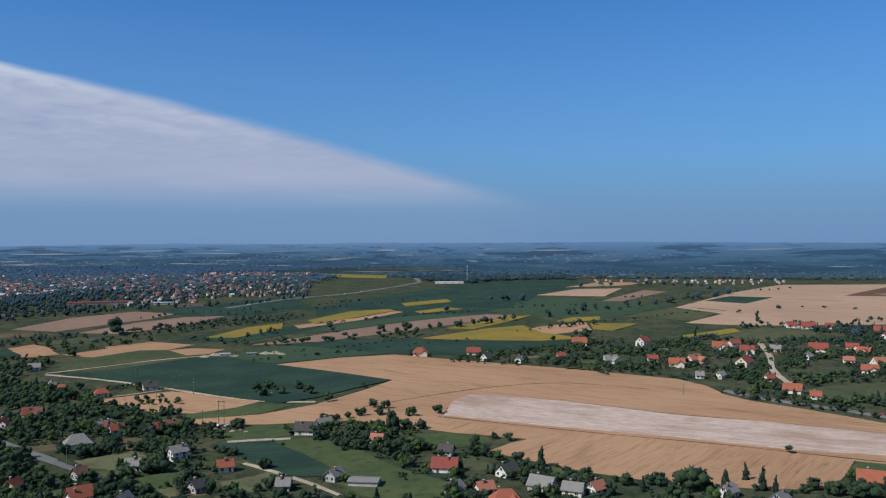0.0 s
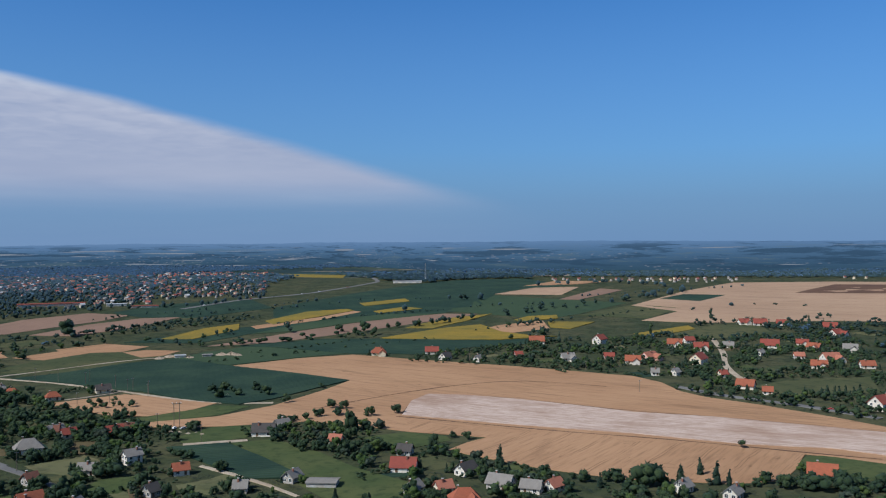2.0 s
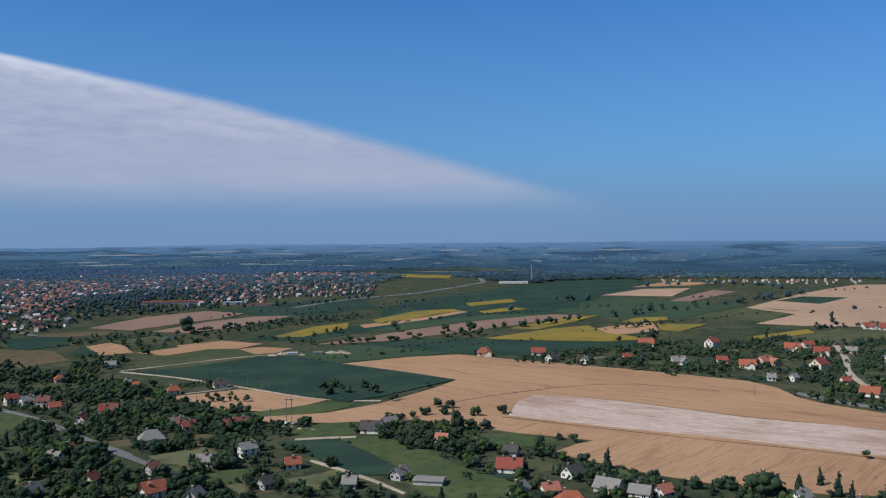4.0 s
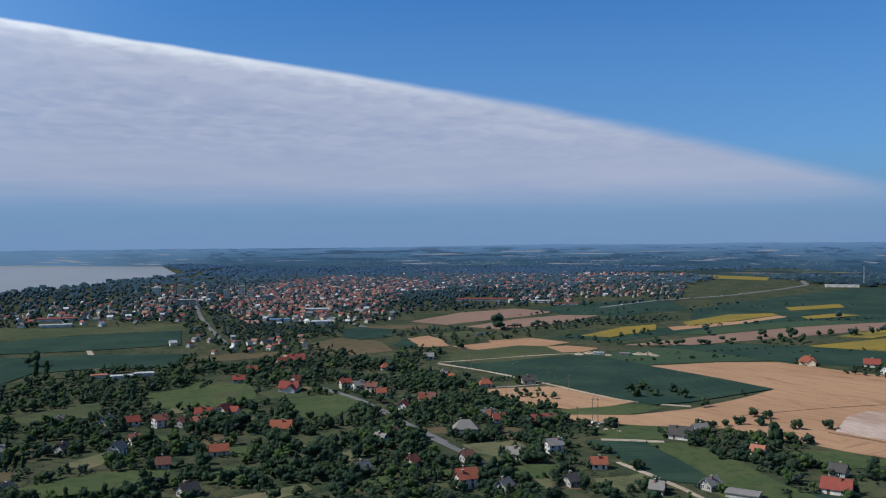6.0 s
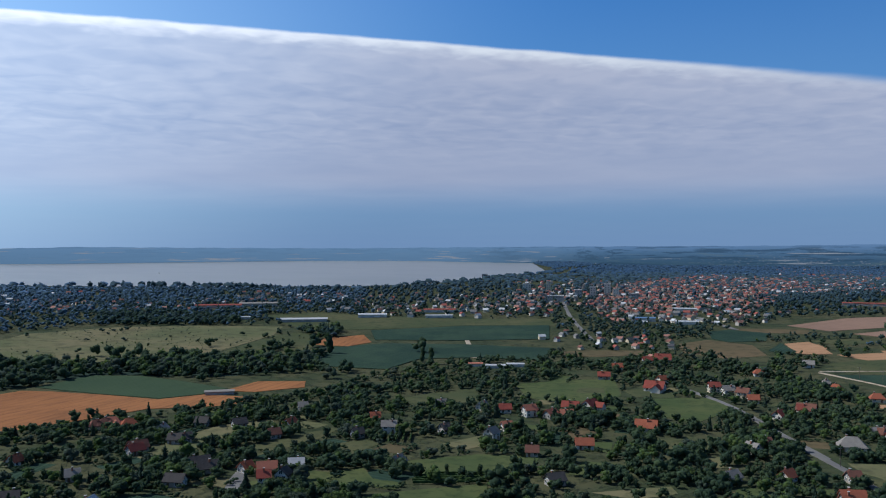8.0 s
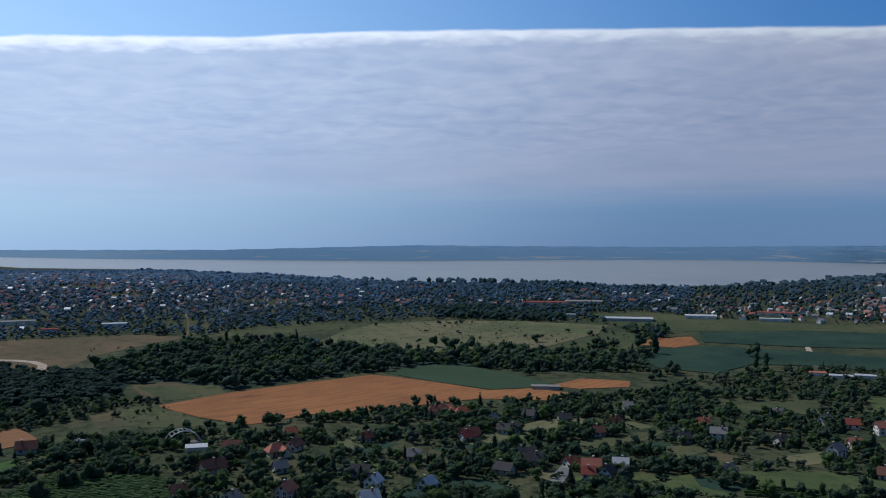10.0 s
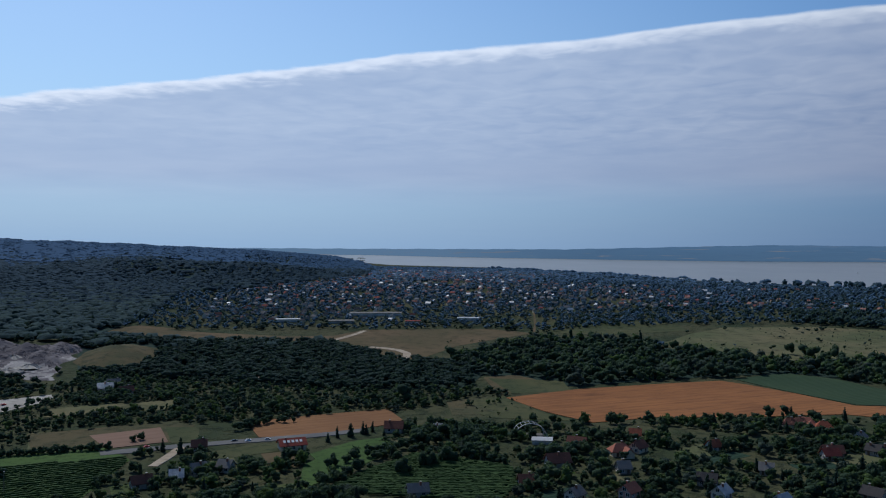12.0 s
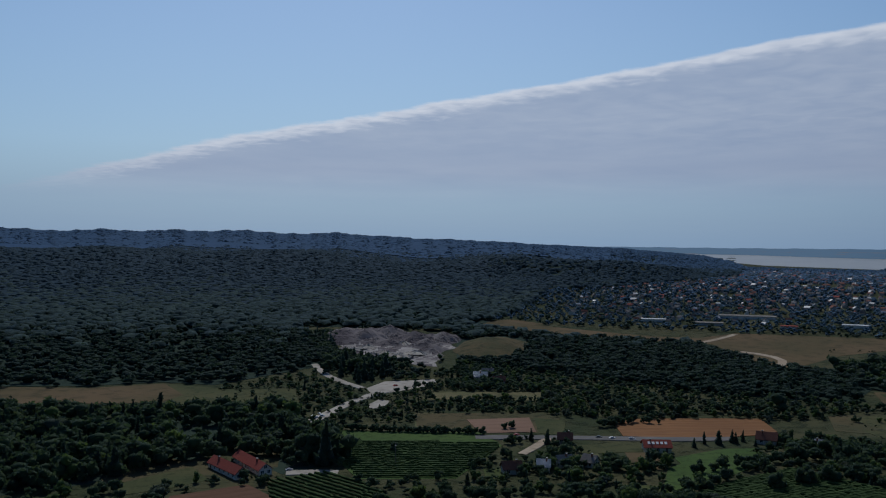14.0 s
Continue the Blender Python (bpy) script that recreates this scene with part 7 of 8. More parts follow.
mound([(-576, -275), (-618, -285), (-641, -278), (-661, -261), (-645, -236), (-603, -223), (-552, -226), (-541, -247)], 7.0, MAT["heath_dark"], "bare olive-brown grassy hill beside the quarry")
gravel_heap(-541.4, -338.9, 7.5, 2.2)
gravel_heap(-556.3, -333.3, 9.0, 2.2)
gravel_heap(-540.9, -309.9, 7.5, 2.2)
gravel_heap(-532.8, -293.8, 10.5, 2.2)
gravel_heap(-550.8, -289.8, 9.0, 2.2)
gravel_heap(-583.1, -316.6, 7.5, 2.2)
gravel_heap(-528.7, -312.1, 6.0, 2.2)
gravel_heap(-176.9, 639.5, 4.0, 1.6, 0.0)
gravel_heap(-171.4, 647.2, 5.0, 1.8, 0.0)
gravel_heap(-155.5, 642.9, 4.5, 1.5, 0.0)
gravel_heap(-134.8, 654.8, 6.0, 2.0, 0.0)
gravel_heap(-128.4, 657.1, 6.0, 2.2, 0.0)
gravel_heap(-122.3, 652.1, 5.0, 1.6, 0.0)
gravel_heap(-109.3, 414.0, 1.6, 0.9, 0.0)
gravel_heap(-105.0, 412.5, 1.4, 0.8, 0.0)
gravel_heap(-100.1, 409.0, 1.8, 1.0, 0.0)
gravel_heap(-96.9, 411.1, 1.3, 0.8, 0.0)
gravel_heap(-93.2, 407.4, 1.6, 0.9, 0.0)
gravel_heap(-100.6, 504.0, 2.5, 1.0, 0.0)
gravel_heap(-94.7, 507.5, 3.0, 1.1, 0.0)
vineyard([(-306, -55), (-335, -42), (-362, -25), (-343, 15), (-317, 18), (-294, 9)], 92, 2.1, "large vineyard with close dark green rows", 1.3, 0.75)
vineyard([(-318, -211), (-350, -143), (-345, -139), (-292, -136), (-274, -168)], 119, 2.8, "vineyard with long straight rows beside the yard", 1.1, 0.62)
vineyard([(-255, -195), (-275, -184), (-269, -161), (-254, -137), (-228, -173)], 74, 3.0, "vineyard with straight rows in front of the barns", 1.2, 0.6)
vineyard([(-313, 233), (-323, 247), (-311, 262), (-298, 248)], 137, 3.2, "small vineyard below a grey house")
vineyard([(-246, 203), (-256, 214), (-240, 237), (-228, 226)], 52, 3.0, "narrow vineyard hedge rows in the meadow")
vineyard([(-202, 363), (-208, 385), (-201, 395), (-192, 375)], 110, 3.2, "small garden vineyard by the lane")
pylon(-108.7, 422.3, 14)
street_pole(120.9, 563.2, 20, 7.0)
street_pole(46.9, 596.5, 30)
street_pole(137.2, 493.6, 20, 7.0)
street_pole(-161.0, 515.8, 30)
street_pole(-194.2, 547.9, 30)
street_pole(-151.5, 347.0, 40)
street_pole(-175.2, 474.9, 40)
street_pole(-161.2, 484.7, 40)
street_pole(-144.5, 498.9, 40)
street_pole(-492.3, -31.3, 40)
street_pole(-299.5, -166.1, 40)
street_pole(-90.2, 392.1, 40)
street_pole(-116.8, 418.1, 40)
street_pole(-230, 554, 40)
street_pole(-214, 549, 40)
street_pole(-194, 540, 40)
street_pole(-172, 528, 40)
street_pole(-159, 519, 40)
street_pole(-147, 509, 40)
lattice_mast(36.2, 1296.6)
arch_stage(-396.7, 25.4, 98, 15.1)
car(-221.2, 981.7, 42, PAINT[0], PAINT_WORDS[0] + " car standing on the road")
car(-208.0, 1011.5, 21, PAINT[1], PAINT_WORDS[1] + " car standing on the road")
car(-181.9, 1052.2, 39, PAINT[2], PAINT_WORDS[2] + " car standing on the road")
car(-157.6, 1074.3, 18, PAINT[3], PAINT_WORDS[3] + " car standing on the road")
car(-126.8, 1112.1, 36, PAINT[0], PAINT_WORDS[0] + " car standing on the road")
car(-107.9, 1143.5, 15, PAINT[1], PAINT_WORDS[1] + " car standing on the road")
car(-74.3, 1205.4, 33, PAINT[2], PAINT_WORDS[2] + " car standing on the road")
car(-491.4, 605.1, 49, PAINT[3], PAINT_WORDS[3] + " car standing on the road")
car(-541.9, 653.2, 69, PAINT[0], PAINT_WORDS[0] + " car standing on the road")
car(-465.7, 581.1, 48, PAINT[1], PAINT_WORDS[1] + " car standing on the road")
car(-366.6, -140.7, 141, PAINT[2], PAINT_WORDS[2] + " car standing on the road")
car(-379.3, -106.1, 115, PAINT[3], PAINT_WORDS[3] + " car standing on the road")
car(-353.0, -240.1, 154, PAINT[0], PAINT_WORDS[0] + " car standing on the road")
car(-357.2, -239.7, 133, PAINT[1], PAINT_WORDS[1] + " car standing on the road")
car(-443.9, -246.5, 149, PAINT[2], PAINT_WORDS[2] + " car standing on the road")
car(-452.1, -237.7, 127, PAINT[3], PAINT_WORDS[3] + " car standing on the road")
car(-457.5, -234.1, 147, PAINT[0], PAINT_WORDS[0] + " car standing on the road")
car(-271.4, -196.9, 135, PAINT[1], PAINT_WORDS[1] + " car standing on the road")
car(219.7, 433.3, 3, PAINT[2], PAINT_WORDS[2] + " car standing on the road")
car(-290.7, 454.5, 42, PAINT[3], PAINT_WORDS[3] + " car standing on the road")
car(-380.3, -100.3, 134, PAINT[0], PAINT_WORDS[0] + " car standing on the road")
car(-383.0, -92.1, 113, PAINT[1], PAINT_WORDS[1] + " car standing on the road")
car(-354.0, -243.2, 43, PAINT[0], PAINT_WORDS[0] + " van parked by the gravel", 5.2)
car(-359.9, -242.8, 56, PAINT[0], PAINT_WORDS[0] + " van parked by the gravel", 5.2)
car(-109.2, 419.5, 76, PAINT[0], PAINT_WORDS[0] + " van parked by the gravel", 5.2)
car(-104.6, 418.6, 42, PAINT[1], PAINT_WORDS[1] + " van parked by the gravel", 5.2)
boat(-1666.4, 726.5, 20)

# ---- trees of the near slope ----
wood([(-311, 607), (-223, 497), (-161, 459), (-110, 436), (-83, 414), (-61, 417), (-47, 433), (-18, 425), (4, 406), (20, 370), (37, 344), (66, 321), (105, 312), (162, 316), (190, 301), (150, 238), (-124, 242)], 4.2, (2.0, 6.5), 0.44, patch=12, bush=0.38)
wood([(-434, 157), (-424, 188), (-417, 236), (-408, 283), (-412, 330), (-391, 376), (-400, 468), (-379, 543), (-315, 557), (-233, 515), (-180, 467), (-136, 480), (-74, 261), (-255, 92)], 4.2, (2.0, 7.2), 0.41, patch=12, bush=0.38)
wood([(-418, -30), (-424, 18), (-432, 76), (-436, 136), (-430, 213), (-433, 320), (-216, 160), (-254, -82), (-345, -111), (-347, -71)], 4.3, (2.2, 7.2), 0.37, patch=12, bush=0.36)
wood([(-261, -412), (-305, -325), (-347, -284), (-348, -250), (-325, -212), (-289, -188), (-266, -196), (-278, -224), (-263, -240), (-222, -250), (-176, -278)], 6.0, (6.0, 12.0), 0.10, (0.75, 0.15, 0.06, 0.02, 0.02), patch=30, bush=0.10)
wood([(-305, -196), (-292, -133), (-280, -110), (-206, -114), (-146, -230), (-180, -284), (-235, -223)], 5.5, (2.4, 6.5), 0.33, patch=25, bush=0.30)
wood([(-355, -168), (-373, -120), (-375, -82), (-392, -27), (-431, 10), (-325, 8), (-276, -89), (-281, -122)], 5.5, (2.4, 6.5), 0.34, patch=24, bush=0.30)

wood([(-321, 370), (-294, 391), (-242, 414), (-194, 377), (-135, 298), (-135, 284), (-228, 263)], 5.2, (3.5, 8.0), 0.47, (0.8, 0.06, 0.08, 0.04, 0.02), patch=20, bush=0.15)

# ---- woods and scrub toward the hills ----
wood([(-617, -21), (-668, 12), (-715, 49), (-704, 123), (-655, 159), (-630, 197), (-582, 283), (-542, 363), (-505, 338), (-509, 271), (-565, 209), (-560, 160), (-548, 122), (-523, 57), (-554, 10)], 6.4, (4.0, 10.5), 0.06, (0.58, 0.03, 0.15, 0.17, 0.07), patch=30, bush=0.08)
wood([(-699, -326), (-680, -219), (-694, -122), (-621, -60), (-607, -36), (-580, 10), (-512, -4), (-504, -73), (-522, -168), (-536, -250)], 5.2, (4.4, 6.2), 0.00, (0.8, 0.2, 0, 0, 0), patch=45, bush=0.00, forest=True)
wood([(-536, -250), (-522, -168), (-504, -73), (-512, -4), (-495, 21), (-465, -10), (-446, -37), (-419, -111), (-402, -152), (-406, -189)], 4.0, (2.2, 5.2), 0.12, (0.55, 0.03, 0.24, 0.18, 0), patch=40, bush=0.40)
wood([(-584, 208), (-581, 287), (-546, 366), (-501, 367), (-453, 335), (-463, 296), (-487, 270), (-502, 248)], 8.0, (4.0, 10.0), 0.35, patch=45, bush=0.00)
wood([(-384, -331), (-443, -319), (-435, -241), (-489, -212), (-475, -127), (-421, -112), (-406, -148), (-384, -172), (-364, -202), (-344, -240), (-370, -266)], 3.9, (1.8, 4.8), 0.10, patch=35, bush=0.40)
wood([(-1073, -1695), (-1044, -1391), (-1257, -1194), (-1606, -1036), (-1323, -524), (-1137, -367), (-783, -310), (-657, -311), (-648, -360), (-620, -440), (-550, -360), (-500, -257), (-534, -261), (-600, -284), (-476, -324), (-397, -342), (-385, -369), (-352, -397), (-300, -473)], 7.6, (4.7, 6.3), 0.00, (0.85, 0.15, 0, 0, 0), patch=60, bush=0.00, forest=True)
wood([(-1000, -360), (-1064, -295), (-1128, -260), (-1230, -226), (-1382, -172), (-1860, -213), (-2300, -300), (-2535, -330), (-1137, -372), (-1067, -498), (-850, -345)], 8.5, (4.7, 6.3), 0.00, (0.85, 0.15, 0, 0, 0), patch=60, bush=0.00, forest=True)
wood([(-2429, -4000), (-2809, -3743), (-3655, -2923), (-4175, -2115), (-4528, -1184), (-4447, -802), (-2535, -325), (-1137, -367), (-1323, -524), (-1606, -1036), (-1009, -1661)], 12.5, (6.2, 7.8), 0.00, (0.85, 0.15, 0, 0, 0), patch=45, bush=0.00, forest=True)
wood([(-467, -318), (-502, -323), (-481, -271), (-489, -255), (-462, -257), (-437, -266)], 9.0, (7.0, 12.0), 0.05, (0.4, 0.6, 0, 0, 0), patch=45, bush=0.00)
# lakeside suburb trees are set to kind 3 for its heavier haze sheen
wood([(-1000, -360), (-1064, -295), (-1128, -260), (-1230, -226), (-1382, -172), (-1860, -213), (-1771, 99), (-1297, 315), (-1155, 443), (-851, 178), (-742, 51), (-764, -111), (-735, -278), (-732, -341), (-850, -345)], 7.3, (3.0, 5.8), 0.14, (0.16, 0.04, 0, 0.80, 0), patch=45, bush=0.00)
wood([(-1236, 300), (-1123, 529), (-980, 724), (-704, 520), (-760, 404), (-801, 307), (-804, 195), (-780, 84), (-803, 55), (-920, 192)], 8.0, (3.5, 6.5), 0.18, (0.25, 0.03, 0, 0.70, 0.02), patch=45, bush=0.00)
hedge([(-1862, 32), (-1389, 243), (-1232, 385), (-1184, 454), (-1106, 521)], 9.0, (4.0, 8.0), 3, 10.0, 0.05)
hedge([(-1101, 535), (-1045, 602)], 6.0, (6.0, 9.0), 0, 8.0, 0.00)
hedge([(-1014, 615), (-974, 720)], 9.0, (4.0, 7.0), 0, 8.0, 0.10)
wood([(-1157, 418), (-1058, 598), (-966, 678), (-975, 781), (-986, 948), (-1044, 1222), (-1465, 1833), (-1421, 2702), (-827, 2919), (-284, 1003), (-404, 828), (-408, 671), (-418, 599), (-483, 565), (-547, 632), (-713, 528), (-684, 443), (-719, 378), (-808, 292)], 10.0, (3.2, 6.5), 0.12, patch=45, bush=0.00)
wood([(-1840, 2071), (-2104, 2463), (-1152, 4067), (-645, 2275), (-1025, 1948), (-1123, 1405), (-1204, 1391)], 26.0, (5.0, 8.0), 0.45, patch=150, bush=0.00)
wood([(-2136, 4164), (-502, 3427), (68, 2894), (1133, 2209), (1365, 2160), (767, 1214), (198, 1401), (48, 1308), (-22, 1387), (-169, 1574), (-179, 1119), (-262, 1042), (-371, 970), (-419, 816)], 11.0, (4.0, 7.0), 0.54, patch=170, bush=0.00)
wood([(-26, 619), (28, 646), (97, 686), (145, 704), (195, 702), (272, 776), (405, 791), (466, 738), (240, 380), (216, 423), (192, 456), (172, 482), (163, 498), (160, 526), (149, 550), (118, 572), (46, 610)], 4.4, (2.0, 6.0), 0.42, patch=14, bush=0.35)
wood([(-365, 712), (-354, 746), (-275, 720), (-240, 687), (-243, 613), (-268, 589), (-300, 585)], 8.0, (2.5, 5.5), 0.38, patch=40, bush=0.40)
wood([(-289, 548), (-316, 617), (-221, 589), (-235, 539), (-198, 488), (-217, 466), (-245, 478)], 6.5, (2.5, 6.0), 0.33, patch=45, bush=0.00)

wood([(-64, 1535), (211, 1458), (195, 1297), (64, 1262), (-48, 1362)], 7.5, (4.0, 7.0), 0.10, (0.85, 0.15, 0, 0, 0), patch=60, forest=True)
# ---- hedges and single trees ----
hedge([(-199, 512), (-194, 520), (-187, 528)], 2.6, (2.2, 3.4), 0, 0.6, 0.00)
hedge([(-189, 441), (-177, 446), (-164, 456)], 3.0, (1.6, 2.6), 5, 0.5, 0.00)
hedge([(-339, -58), (-353, -47), (-367, -34), (-380, -20)], 4.0, (4.0, 6.5), 0, 1.0, 0.05)
hedge([(-388, -29), (-394, -13), (-410, 1)], 4.0, (4.0, 7.0), 0, 2.0, 0.05)
hedge([(-332, -234), (-341, -209), (-351, -183), (-362, -156)], 2.2, (2.6, 4.0), 0, 0.6, 0.00)
hedge([(-139, 699), (-105, 714), (-69, 731), (-31, 743)], 9.0, (4.0, 7.0), 5, 3.0, 0.30)
hedge([(-13, 791), (24, 807), (64, 846), (88, 867)], 9.0, (5.0, 8.0), 0, 2.0, 0.10)
hedge([(81, 708), (106, 722), (131, 755)], 10.0, (5.0, 8.0), 0, 3.0, 0.20)
hedge([(95, 783), (130, 812), (144, 798)], 8.0, (4.0, 7.0), 0, 3.0, 0.10)
hedge([(100, 871), (194, 939), (268, 984), (355, 1074)], 12.0, (5.0, 9.0), 0, 6.0, 0.15)
hedge([(193, 1203), (305, 1241), (369, 1138)], 12.0, (5.0, 8.0), 0, 8.0, 0.20)
hedge([(51, 1030), (97, 1014)], 10.0, (6.0, 9.0), 0, 4.0, 0.10)
hedge([(-138, 937), (-56, 1014), (38, 1043)], 8.0, (1.5, 4.0), 0, 2.0, 0.35)
hedge([(-102, 764), (-43, 771), (-17, 763)], 25.0, (6.0, 10.0), 0, 3.0, 0.30)
hedge([(-278, 747), (-252, 794), (-192, 852)], 9.0, (4.0, 6.0), 0, 2.0, 0.05)
hedge([(-235, 712), (-200, 719), (-161, 712)], 12.0, (3.0, 6.0), 5, 3.0, 0.20)
hedge([(-166, 737), (-143, 770)], 9.0, (4.0, 6.0), 0, 2.0, 0.05)
hedge([(-164, 470), (-144, 473)], 6.5, (3.5, 4.5), 0, 0.5, 0.00)
hedge([(-109, 506), (-100, 520), (-86, 517), (-81, 504), (-102, 496)], 5.0, (4.0, 6.5), 0, 2.0, 0.10)
hedge([(-581, 287), (-583, 279), (-590, 274)], 8.0, (5.0, 9.0), 0, 4.0, 0.10)
hedge([(-562, 307), (-578, 342), (-592, 373)], 7.0, (5.0, 8.0), 0, 2.0, 0.10)
hedge([(-764, 186), (-738, 231), (-713, 274), (-670, 331), (-656, 388)], 22.0, (2.5, 4.5), 5, 14.0, 0.20)
hedge([(-694, 193), (-672, 234), (-636, 267)], 20.0, (2.5, 4.0), 5, 10.0, 0.20)
hedge([(-562, 46), (-551, 123), (-556, 174)], 6.0, (6.0, 10.0), 0, 4.0, 0.05)
hedge([(-327, -33), (-343, -18), (-362, 2), (-363, 13)], 6.5, (6.0, 8.5), 0, 1.0, 0.05)
hedge([(-375, -27), (-383, -8), (-370, 6)], 7.0, (5.0, 9.0), 0, 3.0, 0.10)
hedge([(-359, -164), (-348, -193), (-339, -218), (-334, -240)], 1.7, (1.8, 2.8), 5, 0.5, 0.00)
hedge([(-446, -119), (-436, -96), (-459, -58), (-468, -32)], 7.0, (4.0, 7.0), 0, 4.0, 0.10)
hedge([(-457, 366), (-444, 395), (-438, 432)], 7.0, (4.0, 8.0), 0, 3.0, 0.10)
hedge([(-634, 229), (-586, 267), (-536, 303)], 8.0, (7.0, 12.0), 0, 6.0, 0.05)
TREES.append((-3.3, 449.6, 5.5, 1.00, 0))
TREES.append((-16.6, 443.8, 6.0, 1.00, 0))
TREES.append((-63.8, 480.1, 5.5, 1.00, 0))
TREES.append((-38.1, 464.7, 5.5, 1.00, 0))
TREES.append((-30.9, 462.4, 5.5, 1.00, 0))
TREES.append((-48.6, 523.5, 3.5, 1.00, 5))
TREES.append((-282.7, 747.0, 14.0, 1.10, 0))
TREES.append((-24.6, 412.1, 11.0, 0.60, 0))
TREES.append((145.8, 364.6, 4.0, 1.00, 5))
TREES.append((39.2, 347.6, 7.0, 1.00, 1))
TREES.append((-39.1, 750.5, 8.0, 1.00, 0))
TREES.append((-24.4, 750.0, 8.0, 1.00, 0))
TREES.append((3.3, 921.4, 8.0, 1.00, 0))
TREES.append((-177.3, 1880.0, 9.0, 1.00, 0))
TREES.append((118.2, 721.7, 7.0, 1.00, 0))
TREES.append((211.5, 726.0, 9.0, 1.00, 4))
TREES.append((113.9, 325.7, 5.5, 1.00, 1))
TREES.append((115.2, 312.1, 7.0, 1.00, 1))
TREES.append((103.1, 315.8, 6.0, 1.00, 1))
TREES.append((291.6, 802.6, 11.0, 1.00, 4))
TREES.append((87.9, 313.1, 9.0, 1.20, 0))
TREES.append((92.9, 312.7, 8.0, 1.00, 0))
TREES.append((-581.4, 381.7, 11.0, 1.00, 0))
TREES.append((-545.2, 371.0, 14.0, 1.00, 4))
TREES.append((-503.9, 425.3, 12.0, 1.00, 0))
TREES.append((-470.1, 399.3, 11.0, 1.00, 4))
TREES.append((-460.5, 399.0, 12.0, 1.00, 4))
TREES.append((-635.7, 317.2, 8.0, 1.00, 0))
TREES.append((-593.9, 349.7, 8.0, 1.00, 0))
TREES.append((-223.0, 224.5, 9.0, 1.10, 0))
TREES.append((-285.5, 755.1, 14.0, 1.10, 0))
TREES.append((-545.3, 370.8, 14.0, 1.00, 4))
TREES.append((-442.4, 149.5, 6.0, 1.00, 0))
TREES.append((-444.0, 157.9, 6.0, 1.00, 0))
TREES.append((-467.6, -37.6, 11.0, 1.00, 0))
TREES.append((-382.6, -7.9, 8.0, 1.00, 1))
TREES.append((-284.2, -189.2, 15.0, 1.00, 1))
TREES.append((-293.8, -188.9, 14.0, 1.10, 0))
TREES.append((-288.5, -198.8, 13.0, 1.00, 0))
TREES.append((-534.2, -261.2, 6.0, 1.00, 0))
TREES.append((-316.2, -176.7, 4.0, 1.00, 5))
hedge([(-121, 821), (-80, 846), (-26, 892), (46, 926)], 5.5, (1.4, 3.2), 5, 1.2, 0.25)
hedge([(72, 950), (138, 975), (198, 903)], 7.0, (2.0, 4.5), 0, 2.0, 0.25)
hedge([(-220, 875), (-164, 947), (-97, 1027)], 7.0, (2.0, 4.5), 0, 2.0, 0.25)
hedge([(-321, 716), (-281, 734), (-235, 712)], 8.0, (3.0, 6.0), 0, 4.0, 0.10)
hedge([(-382, 866), (-332, 932), (-234, 982), (-169, 1059)], 10.0, (4.0, 7.0), 0, 6.0, 0.10)
hedge([(-321, 678), (-297, 693), (-266, 685)], 8.0, (3.0, 5.0), 0, 3.0, 0.10)
hedge([(287, 869), (368, 914), (453, 883)], 30.0, (2.5, 4.5), 5, 3.0, 0.30)
hedge([(279, 781), (326, 785), (401, 783)], 9.0, (4.0, 7.0), 0, 4.0, 0.15)
hedge([(-134, 693), (-157, 695), (-187, 705)], 7.0, (3.0, 5.0), 0, 3.0, 0.15)
hedge([(161, 498), (182, 466), (208, 441), (231, 407)], 5.0, (2.5, 5.0), 0, 2.0, 0.10)
hedge([(3, 616), (46, 598), (95, 578), (142, 553)], 6.0, (2.5, 5.5), 0, 2.0, 0.15)
hedge([(-70, 411), (-48, 383), (-27, 367), (-15, 372), (-3, 362)], 3.2, (3.0, 5.5), 0, 2.5, 0.10)
hedge([(-59, 431), (-44, 444), (-30, 447)], 3.0, (3.0, 5.0), 0, 2.0, 0.05)
hedge([(23, 396), (31, 392)], 3.0, (3.0, 4.5), 0, 1.0, 0.10)
hedge([(47, 330), (61, 323), (82, 320), (107, 313)], 4.0, (2.5, 5.5), 0, 2.0, 0.20)
hedge([(137, 307), (150, 300), (171, 298), (185, 297)], 3.5, (4.0, 7.0), 0, 2.5, 0.05)
wood([(-468, 570), (-585, 685), (-482, 690), (-398, 702), (-334, 684), (-370, 608), (-315, 557), (-379, 543), (-418, 510)], 6.5, (2.2, 5.0), 0.30, patch=30, bush=0.35)
wood([(-429, 289), (-454, 345), (-452, 435), (-439, 521), (-393, 491), (-384, 410), (-378, 364), (-412, 330), (-411, 296)], 4.8, (2.2, 6.0), 0.30, patch=13, bush=0.35)
wood([(-693, 150), (-745, 184), (-786, 224), (-786, 302), (-752, 371), (-704, 427), (-662, 392), (-616, 323), (-587, 285), (-604, 254), (-632, 180)], 9.0, (1.2, 3.0), 0.38, clear=False, patch=40, bush=0.90)
wood([(-453, -321), (-490, -298), (-493, -249), (-517, -224), (-479, -154), (-442, -192), (-474, -263), (-446, -287)], 6.0, (2.4, 5.5), 0.20, patch=30, bush=0.30)
wood([(-381, -304), (-410, -287), (-384, -226), (-383, -175), (-364, -160), (-330, -225), (-348, -264)], 7.0, (1.8, 4.5), 0.30, patch=30, bush=0.50)
